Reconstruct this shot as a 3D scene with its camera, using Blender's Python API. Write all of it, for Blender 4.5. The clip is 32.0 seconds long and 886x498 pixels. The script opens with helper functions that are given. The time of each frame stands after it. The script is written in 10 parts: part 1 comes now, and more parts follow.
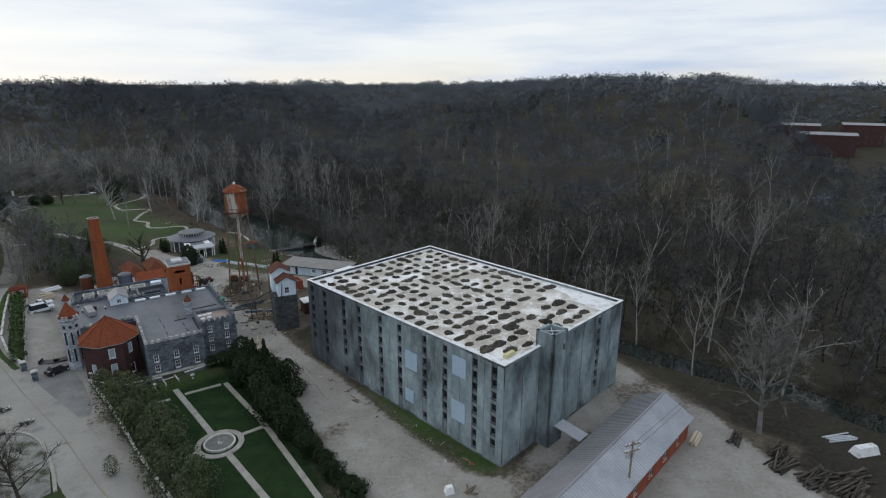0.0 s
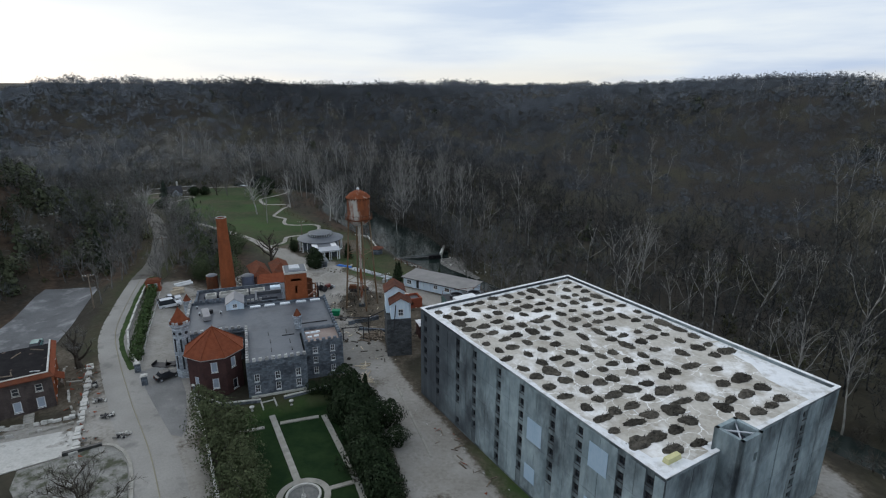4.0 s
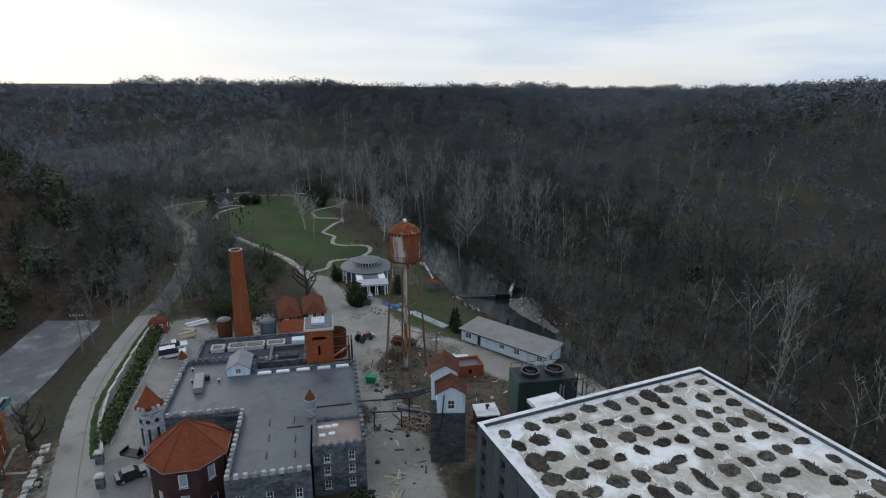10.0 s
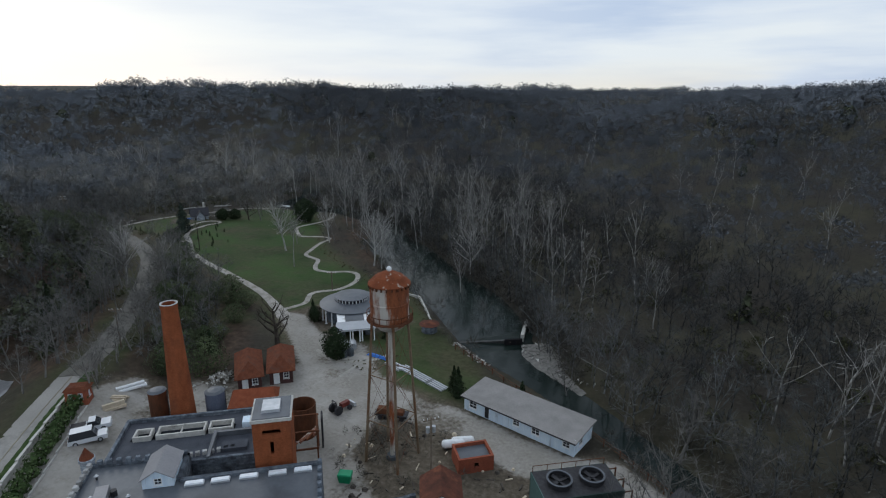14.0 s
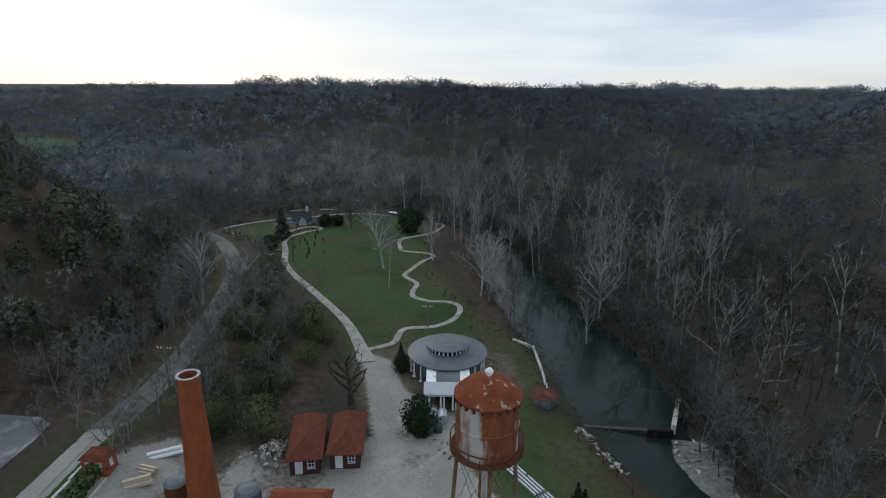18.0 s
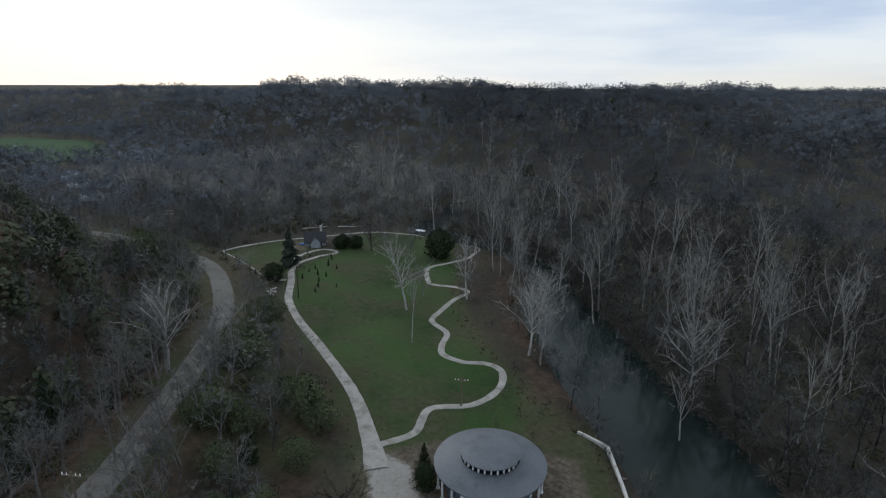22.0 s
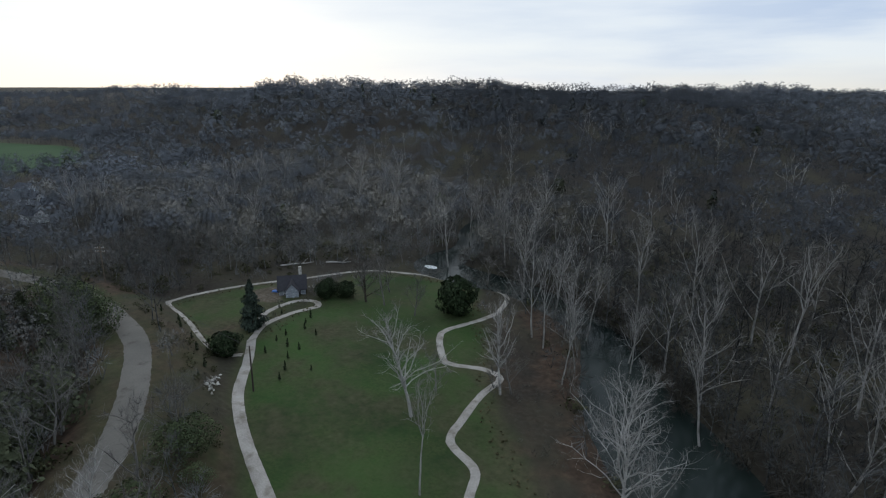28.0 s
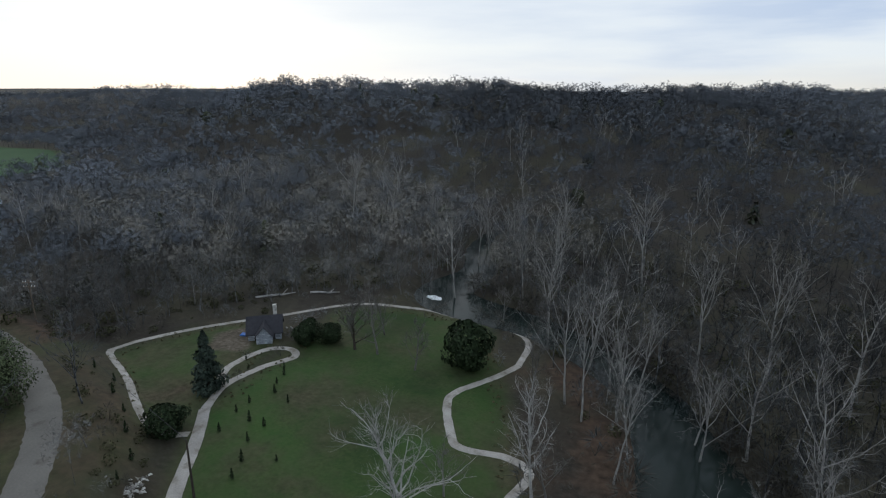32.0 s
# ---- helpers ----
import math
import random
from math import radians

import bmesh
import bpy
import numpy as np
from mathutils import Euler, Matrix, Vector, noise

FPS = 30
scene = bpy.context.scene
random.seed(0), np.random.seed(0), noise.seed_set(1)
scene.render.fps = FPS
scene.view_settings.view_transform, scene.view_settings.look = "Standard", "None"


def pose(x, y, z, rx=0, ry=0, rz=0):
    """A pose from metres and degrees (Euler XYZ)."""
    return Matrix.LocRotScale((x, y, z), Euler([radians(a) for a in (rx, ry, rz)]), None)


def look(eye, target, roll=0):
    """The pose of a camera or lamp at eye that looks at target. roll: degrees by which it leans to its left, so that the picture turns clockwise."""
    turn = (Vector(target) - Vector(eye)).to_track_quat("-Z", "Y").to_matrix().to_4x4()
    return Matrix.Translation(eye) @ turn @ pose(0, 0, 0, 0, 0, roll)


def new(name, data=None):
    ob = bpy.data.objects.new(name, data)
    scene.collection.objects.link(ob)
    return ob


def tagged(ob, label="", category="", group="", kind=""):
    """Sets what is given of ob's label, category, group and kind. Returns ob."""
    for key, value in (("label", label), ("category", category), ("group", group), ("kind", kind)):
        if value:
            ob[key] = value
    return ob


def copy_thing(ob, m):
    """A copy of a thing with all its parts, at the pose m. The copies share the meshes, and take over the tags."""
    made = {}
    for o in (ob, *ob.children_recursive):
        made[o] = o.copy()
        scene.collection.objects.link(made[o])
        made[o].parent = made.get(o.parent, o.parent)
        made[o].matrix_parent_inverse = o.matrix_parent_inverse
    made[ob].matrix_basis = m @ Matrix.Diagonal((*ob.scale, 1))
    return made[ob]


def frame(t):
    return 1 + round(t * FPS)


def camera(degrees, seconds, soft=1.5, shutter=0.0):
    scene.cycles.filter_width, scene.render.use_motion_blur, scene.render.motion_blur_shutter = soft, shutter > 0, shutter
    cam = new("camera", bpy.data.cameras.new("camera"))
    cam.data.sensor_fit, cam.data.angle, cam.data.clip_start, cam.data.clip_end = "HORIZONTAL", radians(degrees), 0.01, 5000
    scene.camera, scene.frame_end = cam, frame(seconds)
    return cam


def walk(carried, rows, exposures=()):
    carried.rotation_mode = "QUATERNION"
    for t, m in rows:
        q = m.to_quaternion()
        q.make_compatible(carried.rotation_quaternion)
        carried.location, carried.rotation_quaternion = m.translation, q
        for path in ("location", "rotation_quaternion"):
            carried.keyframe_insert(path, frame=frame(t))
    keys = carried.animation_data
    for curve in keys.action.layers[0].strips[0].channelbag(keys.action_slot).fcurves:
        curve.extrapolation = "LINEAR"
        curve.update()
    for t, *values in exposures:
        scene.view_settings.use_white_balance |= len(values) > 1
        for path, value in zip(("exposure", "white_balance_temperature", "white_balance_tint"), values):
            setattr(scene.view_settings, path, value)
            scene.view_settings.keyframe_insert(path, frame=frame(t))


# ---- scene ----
cam = camera(77.5, 32.0, soft=1.15)
METRES, EYE, TILT, LEAN, TURN = 200.0, 50.0, -16.6, 0.0, 0.0
ROWS = [
    (0.0, 0.0, 0.0, 0.0, -0.0, 0.0, 0.0),
    (0.5, -0.0, 0.0102, 0.0026, -0.03, 0.05, -0.05),
    (1.0, -0.0003, 0.0206, 0.0055, 0.95, 0.06, -0.38),
    (1.5, -0.0005, 0.031, 0.0085, 3.9, 0.0, -1.28),
    (2.0, -0.0008, 0.0417, 0.0113, 6.47, -0.08, -2.04),
    (2.5, -0.0017, 0.0524, 0.0142, 8.66, -0.16, -2.73),
    (3.0, -0.003, 0.063, 0.0174, 10.28, -0.24, -3.23),
    (3.5, -0.0047, 0.074, 0.0205, 12.02, -0.36, -3.76),
    (5.5, -0.0138, 0.1189, 0.0327, 17.53, -0.64, -5.55),
    (6.0, -0.0168, 0.1307, 0.0361, 18.02, -0.69, -5.74),
    (6.5, -0.02, 0.143, 0.0395, 19.21, -0.81, -6.06),
    (7.0, -0.0235, 0.1553, 0.043, 19.84, -0.87, -6.26),
    (7.5, -0.0273, 0.1676, 0.0466, 20.24, -0.89, -6.38),
    (8.0, -0.0315, 0.1801, 0.0502, 20.51, -0.9, -6.45),
    (8.5, -0.036, 0.1927, 0.0538, 20.67, -0.9, -6.52),
    (9.0, -0.0404, 0.2046, 0.057, 20.8, -0.89, -6.6),
    (9.5, -0.0449, 0.2177, 0.0606, 20.9, -0.88, -6.61),
    (10.0, -0.0499, 0.2306, 0.0647, 20.92, -0.89, -6.62),
    (10.5, -0.0549, 0.2436, 0.0687, 20.9, -0.86, -6.62),
    (11.0, -0.06, 0.2571, 0.0728, 20.91, -0.82, -6.59),
    (11.5, -0.0652, 0.2701, 0.0774, 20.9, -0.81, -6.61),
    (12.0, -0.0707, 0.2836, 0.0815, 20.92, -0.79, -6.59),
    (12.5, -0.0765, 0.2972, 0.0855, 20.91, -0.76, -6.59),
    (13.0, -0.0816, 0.3109, 0.0902, 20.96, -0.77, -6.58),
    (13.5, -0.0874, 0.3252, 0.094, 20.98, -0.73, -6.6),
    (14.0, -0.0935, 0.3397, 0.098, 20.97, -0.7, -6.61),
    (14.5, -0.0996, 0.3544, 0.1019, 21.91, -0.83, -6.84),
    (16.5, -0.1284, 0.4144, 0.1184, 28.08, -1.72, -8.65),
    (17.0, -0.1369, 0.4292, 0.1225, 28.72, -1.81, -8.83),
    (17.5, -0.1455, 0.4441, 0.1267, 30.99, -2.19, -9.39),
    (18.0, -0.1548, 0.4591, 0.1307, 33.0, -2.54, -9.88),
    (18.5, -0.1645, 0.4743, 0.1348, 34.34, -2.78, -10.18),
    (19.0, -0.1753, 0.4889, 0.1388, 34.9, -2.88, -10.31),
    (19.5, -0.1864, 0.5034, 0.143, 35.25, -2.93, -10.43),
    (20.0, -0.1976, 0.5179, 0.1474, 35.54, -2.99, -10.46),
    (20.5, -0.2096, 0.532, 0.1517, 35.74, -3.02, -10.5),
    (21.0, -0.2221, 0.5458, 0.156, 35.86, -3.01, -10.56),
    (21.5, -0.2343, 0.56, 0.16, 35.99, -3.01, -10.57),
    (22.0, -0.2471, 0.574, 0.1639, 36.14, -3.02, -10.57),
    (22.5, -0.2599, 0.5886, 0.1679, 36.3, -3.02, -10.57),
    (23.0, -0.2726, 0.6021, 0.172, 36.43, -3.04, -10.65),
    (23.5, -0.2854, 0.6162, 0.1756, 36.58, -3.04, -10.62),
    (24.0, -0.2975, 0.6295, 0.1795, 36.67, -3.06, -10.64),
    (24.5, -0.3099, 0.6427, 0.1828, 36.72, -3.04, -10.68),
    (25.0, -0.3218, 0.6561, 0.1864, 36.78, -3.04, -10.7),
    (25.5, -0.3335, 0.6692, 0.1896, 36.81, -3.02, -10.67),
    (27.5, -0.378, 0.7209, 0.2022, 36.92, -2.94, -10.75),
    (28.0, -0.3889, 0.7336, 0.2053, 36.93, -2.92, -10.75),
    (28.5, -0.3998, 0.7459, 0.2085, 36.93, -2.92, -10.75),
    (29.0, -0.4109, 0.7584, 0.2114, 36.93, -2.91, -10.72),
    (29.5, -0.4218, 0.7708, 0.2145, 36.93, -2.89, -10.72),
    (30.0, -0.4324, 0.7823, 0.2177, 36.94, -2.89, -10.72),
    (30.5, -0.4426, 0.7935, 0.2209, 37.0, -2.89, -10.75),
    (31.0, -0.4521, 0.8042, 0.2242, 37.03, -2.89, -10.71),
    (31.5, -0.4613, 0.8149, 0.227, 37.05, -2.87, -10.74),
    (32.0, -0.4699, 0.8249, 0.2297, 37.09, -2.87, -10.73),
]
walk(cam, [(t, pose(0, 0, EYE, TILT, LEAN, TURN) @ pose(METRES * x, METRES * y, METRES * z, 90 + pitch, roll, yaw)) for t, x, y, z, yaw, pitch, roll in ROWS],
     exposures=[(0.0, 0.13, 6350, 9), (4.0, 0.1, 6200, 8), (9.0, 0.0, 6100, 8), (32.0, 0.03, 6100, 8)])

# ---- sky and light: a pale overcast evening with thin cloud bands ----
world = bpy.data.worlds.new("overcast_sky")
scene.world = world
world.use_nodes = True
wn, wl = world.node_tree.nodes, world.node_tree.links
wn.clear()
w_out = wn.new("ShaderNodeOutputWorld")
w_sky = wn.new("ShaderNodeTexSky")
w_sky.sky_type, w_sky.sun_disc = "NISHITA", False
w_sky.sun_elevation, w_sky.sun_rotation = radians(14), radians(-62)
w_clear = wn.new("ShaderNodeBackground")
w_clear.inputs["Strength"].default_value = 0.12
wl.new(w_sky.outputs[0], w_clear.inputs["Color"])
w_co = wn.new("ShaderNodeTexCoord")
w_sep = wn.new("ShaderNodeSeparateXYZ")
wl.new(w_co.outputs["Generated"], w_sep.inputs[0])
w_map = wn.new("ShaderNodeMapping")
w_map.inputs["Scale"].default_value = (1.2, 1.2, 9.0)
w_map.inputs["Rotation"].default_value = (0.03, 0.05, 0.3)
wl.new(w_co.outputs["Generated"], w_map.inputs["Vector"])
w_noise = wn.new("ShaderNodeTexNoise")
w_noise.inputs["Scale"].default_value = 1.7
w_noise.inputs["Detail"].default_value = 7
w_noise.inputs["Roughness"].default_value = 0.52
wl.new(w_map.outputs[0], w_noise.inputs["Vector"])
w_ramp = wn.new("ShaderNodeValToRGB")
w_ramp.color_ramp.elements[0].position, w_ramp.color_ramp.elements[0].color = 0.36, (0.58, 0.67, 0.84, 1)
w_ramp.color_ramp.elements[1].position, w_ramp.color_ramp.elements[1].color = 0.62, (0.93, 0.95, 0.96, 1)
e = w_ramp.color_ramp.elements.new(0.5)
e.color = (0.80, 0.85, 0.93, 1)
wl.new(w_noise.outputs[0], w_ramp.inputs[0])
# brighter towards the west, where the sun stands behind the cloud
w_dot = wn.new("ShaderNodeVectorMath")
w_dot.operation = "DOT_PRODUCT"
w_dot.inputs[1].default_value = (-0.86, 0.50, 0.05)
wl.new(w_co.outputs["Generated"], w_dot.inputs[0])
w_glow = wn.new("ShaderNodeMapRange")
w_glow.inputs["From Min"].default_value, w_glow.inputs["From Max"].default_value = 0.55, 1.0
w_glow.inputs["To Min"].default_value, w_glow.inputs["To Max"].default_value = 0.0, 0.7
wl.new(w_dot.outputs["Value"], w_glow.inputs["Value"])
w_mixw = wn.new("ShaderNodeMix")
w_mixw.data_type = "RGBA"
w_mixw.inputs["B"].default_value = (1.0, 1.0, 0.985, 1)
wl.new(w_glow.outputs[0], w_mixw.inputs["Factor"])

# a cream strip low over the horizon
w_low = wn.new("ShaderNodeMapRange")
w_low.inputs["From Min"].default_value, w_low.inputs["From Max"].default_value = 0.055, 0.0
w_low.inputs["To Min"].default_value, w_low.inputs["To Max"].default_value = 0.0, 0.9
wl.new(w_sep.outputs["Z"], w_low.inputs["Value"])
w_n2 = wn.new("ShaderNodeTexNoise")
w_n2.inputs["Scale"].default_value = 2.2
w_n2.inputs["Detail"].default_value = 4
wl.new(w_map.outputs[0], w_n2.inputs["Vector"])
w_n2r = wn.new("ShaderNodeMapRange")
w_n2r.inputs["From Min"].default_value, w_n2r.inputs["From Max"].default_value = 0.40, 0.58
wl.new(w_n2.outputs[0], w_n2r.inputs["Value"])
w_mul = wn.new("ShaderNodeMath")
w_mul.operation = "MULTIPLY"
wl.new(w_low.outputs[0], w_mul.inputs[0])
wl.new(w_n2r.outputs[0], w_mul.inputs[1])
w_mixc = wn.new("ShaderNodeMix")
w_mixc.data_type = "RGBA"
w_mixc.inputs["B"].default_value = (1.0, 0.93, 0.80, 1)
wl.new(w_mul.outputs[0], w_mixc.inputs["Factor"])
wl.new(w_ramp.outputs[0], w_mixc.inputs["A"])
wl.new(w_mixc.outputs["Result"], w_mixw.inputs["A"])
w_cloud = wn.new("ShaderNodeBackground")
w_cloud.inputs["Strength"].default_value = 0.90
wl.new(w_mixw.outputs["Result"], w_cloud.inputs["Color"])
w_mix = wn.new("ShaderNodeMixShader")
w_mix.inputs[0].default_value = 0.93
wl.new(w_clear.outputs[0], w_mix.inputs[1])
wl.new(w_cloud.outputs[0], w_mix.inputs[2])
wl.new(w_mix.outputs[0], w_out.inputs["Surface"])

sun = new("sun", bpy.data.lights.new("sun", "SUN"))
sun.data.energy, sun.data.angle, sun.data.color = 0.5, radians(25), (1.0, 0.95, 0.88)
sun.matrix_world = look((0, 0, 200), (200 * 0.86, -200 * 0.50, 200 - 110))


# ---- materials ----
def mat(name, c1, c2, scale=1.0, rough=0.85, metal=0.0, bump=0.3, fine=9.0, rnd="", rnd_amount=0.25, streak=1.0,
        spots=None, spot_scale=0.4, spot_from=0.55, spot_to=0.68, blocks=None):
    """Two tones mixed by a coarse and a fine noise; spots adds a third tone; streak < 1 draws it out upright;
    blocks = (length, height, depth of joint tone) lays courses of masonry."""
    m = bpy.data.materials.new(name)
    m.use_nodes = True
    nt, ln = m.node_tree.nodes, m.node_tree.links
    b = nt["Principled BSDF"]
    b.inputs["Roughness"].default_value, b.inputs["Metallic"].default_value = rough, metal
    b.inputs["Specular IOR Level"].default_value = 0.3 if rough < 0.75 else 0.1
    geo = nt.new("ShaderNodeNewGeometry")
    mp = nt.new("ShaderNodeMapping")
    mp.inputs["Scale"].default_value = (1, 1, streak)
    ln.new(geo.outputs["Position"], mp.inputs["Vector"])
    n1, n2 = nt.new("ShaderNodeTexNoise"), nt.new("ShaderNodeTexNoise")
    n1.inputs["Scale"].default_value, n1.inputs["Detail"].default_value = scale, 5
    n2.inputs["Scale"].default_value, n2.inputs["Detail"].default_value = scale * fine, 3
    ln.new(mp.outputs[0], n1.inputs["Vector"])
    ln.new(mp.outputs[0], n2.inputs["Vector"])
    add = nt.new("ShaderNodeMath")
    add.operation = "MULTIPLY_ADD"
    add.inputs[1].default_value = 0.6
    ln.new(n2.outputs[0], add.inputs[0])
    ln.new(n1.outputs[0], add.inputs[2])
    rng = nt.new("ShaderNodeMapRange")
    rng.inputs["From Min"].default_value, rng.inputs["From Max"].default_value = 0.55, 1.05
    ln.new(add.outputs[0], rng.inputs["Value"])
    mix = nt.new("ShaderNodeMix")
    mix.data_type = "RGBA"
    mix.inputs["A"].default_value, mix.inputs["B"].default_value = (*c1, 1), (*c2, 1)
    ln.new(rng.outputs[0], mix.inputs["Factor"])
    col = mix.outputs["Result"]
    if spots:
        n3 = nt.new("ShaderNodeTexNoise")
        n3.inputs["Scale"].default_value, n3.inputs["Detail"].default_value = spot_scale, 7
        n3.inputs["Roughness"].default_value = 0.62
        ln.new(mp.outputs[0], n3.inputs["Vector"])
        r3 = nt.new("ShaderNodeMapRange")
        r3.inputs["From Min"].default_value, r3.inputs["From Max"].default_value = spot_from, spot_to
        ln.new(n3.outputs[0], r3.inputs["Value"])
        mx = nt.new("ShaderNodeMix")
        mx.data_type = "RGBA"
        mx.inputs["B"].default_value = (*spots, 1)
        ln.new(col, mx.inputs["A"])
        ln.new(r3.outputs[0], mx.inputs["Factor"])
        col = mx.outputs["Result"]
    height = add.outputs[0]
    if blocks:
        tc = nt.new("ShaderNodeTexCoord")
        sp = nt.new("ShaderNodeSeparateXYZ")
        ln.new(tc.outputs["Object"], sp.inputs[0])
        sm = nt.new("ShaderNodeMath")
        ln.new(sp.outputs["X"], sm.inputs[0])
        ln.new(sp.outputs["Y"], sm.inputs[1])
        cb = nt.new("ShaderNodeCombineXYZ")
        ln.new(sm.outputs[0], cb.inputs["X"])
        ln.new(sp.outputs["Z"], cb.inputs["Y"])
        bt = nt.new("ShaderNodeTexBrick")
        bt.inputs["Scale"].default_value = 1.0
        bt.inputs["Brick Width"].default_value, bt.inputs["Row Height"].default_value = blocks[0], blocks[1]
        bt.inputs["Mortar Size"].default_value = blocks[1] * 0.08
        lo_, hi_ = (0.7, 1.25) if blocks[1] > 0.2 else (0.86, 1.12)
        bt.inputs["Color1"].default_value = (hi_, hi_, hi_, 1)
        bt.inputs["Color2"].default_value = (lo_, lo_, lo_, 1)
        bt.inputs["Mortar"].default_value = (blocks[2],) * 3 + (1,)
        ln.new(cb.outputs[0], bt.inputs["Vector"])
        ml = nt.new("ShaderNodeMix")
        ml.data_type, ml.blend_type = "RGBA", "MULTIPLY"
        ml.inputs["Factor"].default_value = 1.0
        ln.new(col, ml.inputs["A"])
        ln.new(bt.outputs["Color"], ml.inputs["B"])
        col = ml.outputs["Result"]
    if rnd:
        if rnd == "tree":
            at_ = nt.new("ShaderNodeAttribute")
            at_.attribute_name = "tone"
            src = at_.outputs["Fac"]
        elif rnd == "object":
            src = nt.new("ShaderNodeObjectInfo").outputs["Random"]
        else:
            src = geo.outputs["Random Per Island"]
        r = nt.new("ShaderNodeMapRange")
        r.inputs["To Min"].default_value, r.inputs["To Max"].default_value = 1 - rnd_amount, 1 + rnd_amount
        ln.new(src, r.inputs["Value"])
        hv = nt.new("ShaderNodeHueSaturation")
        ln.new(r.outputs[0], hv.inputs["Value"])
        ln.new(col, hv.inputs["Color"])
        col = hv.outputs["Color"]
    ln.new(col, b.inputs["Base Color"])
    if bump:
        bp = nt.new("ShaderNodeBump")
        bp.inputs["Strength"].default_value = bump
        bp.inputs["Distance"].default_value = 0.05
        ln.new(height, bp.inputs["Height"])
        ln.new(bp.outputs[0], b.inputs["Normal"])
    return m


M_CONC = mat("weathered_concrete", (0.140, 0.176, 0.191), (0.261, 0.310, 0.324), 0.35, 0.9, fine=5.0, streak=0.45, spots=(0.065, 0.078, 0.085), spot_scale=0.24, spot_from=0.47, spot_to=0.62)
M_CONC_PANEL = mat("concrete_panel", (0.175, 0.225, 0.246), (0.33, 0.40, 0.422), 0.4, 0.9, fine=5.0, streak=0.45, rnd="object", rnd_amount=0.1, spots=(0.075, 0.09, 0.1), spot_scale=0.26, spot_from=0.45, spot_to=0.66)
M_PATCH = mat("pale_blue_patch", (0.32, 0.44, 0.56), (0.41, 0.52, 0.62), 0.5, 0.8, streak=0.4)
M_ROOFDECK = mat("concrete_roof", (0.33, 0.305, 0.26), (0.56, 0.535, 0.485), 0.3, 0.85, spots=(0.80, 0.80, 0.79), spot_scale=0.22, spot_from=0.5, spot_to=0.66)


def add_cracks(m, colour, scale, width):
    """Thin sealed cracks of another colour, in patches."""
    nt, ln = m.node_tree.nodes, m.node_tree.links
    b = nt["Principled BSDF"]
    old = b.inputs["Base Color"].links[0].from_socket
    geo = nt.new("ShaderNodeNewGeometry")
    wob = nt.new("ShaderNodeTexNoise")
    wob.inputs["Scale"].default_value, wob.inputs["Detail"].default_value = 0.9, 3
    ln.new(geo.outputs["Position"], wob.inputs["Vector"])
    ad = nt.new("ShaderNodeVectorMath")
    ad.operation = "MULTIPLY_ADD"
    ad.inputs[1].default_value = (1.6, 1.6, 0)
    ln.new(wob.outputs["Color"], ad.inputs[0])
    ln.new(geo.outputs["Position"], ad.inputs[2])
    fl = nt.new("ShaderNodeVectorMath")
    fl.operation = "MULTIPLY"
    fl.inputs[1].default_value = (1, 1, 0)
    ln.new(ad.outputs[0], fl.inputs[0])
    vo = nt.new("ShaderNodeTexVoronoi")
    vo.feature = "DISTANCE_TO_EDGE"
    vo.inputs["Scale"].default_value = scale
    ln.new(fl.outputs[0], vo.inputs["Vector"])
    r1 = nt.new("ShaderNodeMapRange")
    r1.inputs["From Min"].default_value, r1.inputs["From Max"].default_value = width * 0.5, width
    r1.inputs["To Min"].default_value, r1.inputs["To Max"].default_value = 1, 0
    ln.new(vo.outputs["Distance"], r1.inputs["Value"])
    ms = nt.new("ShaderNodeTexNoise")
    ms.inputs["Scale"].default_value, ms.inputs["Detail"].default_value = 0.16, 4
    ln.new(geo.outputs["Position"], ms.inputs["Vector"])
    r2 = nt.new("ShaderNodeMapRange")
    r2.inputs["From Min"].default_value, r2.inputs["From Max"].default_value = 0.42, 0.56
    ln.new(ms.outputs[0], r2.inputs["Value"])
    mu = nt.new("ShaderNodeMath")
    mu.operation = "MULTIPLY"
    ln.new(r1.outputs[0], mu.inputs[0])
    ln.new(r2.outputs[0], mu.inputs[1])
    mx = nt.new("ShaderNodeMix")
    mx.data_type = "RGBA"
    mx.inputs["B"].default_value = (*colour, 1)
    ln.new(mu.outputs[0], mx.inputs["Factor"])
    ln.new(old, mx.inputs["A"])
    ln.new(mx.outputs["Result"], b.inputs["Base Color"])


add_cracks(M_ROOFDECK, (0.80, 0.80, 0.79), 0.34, 0.022)


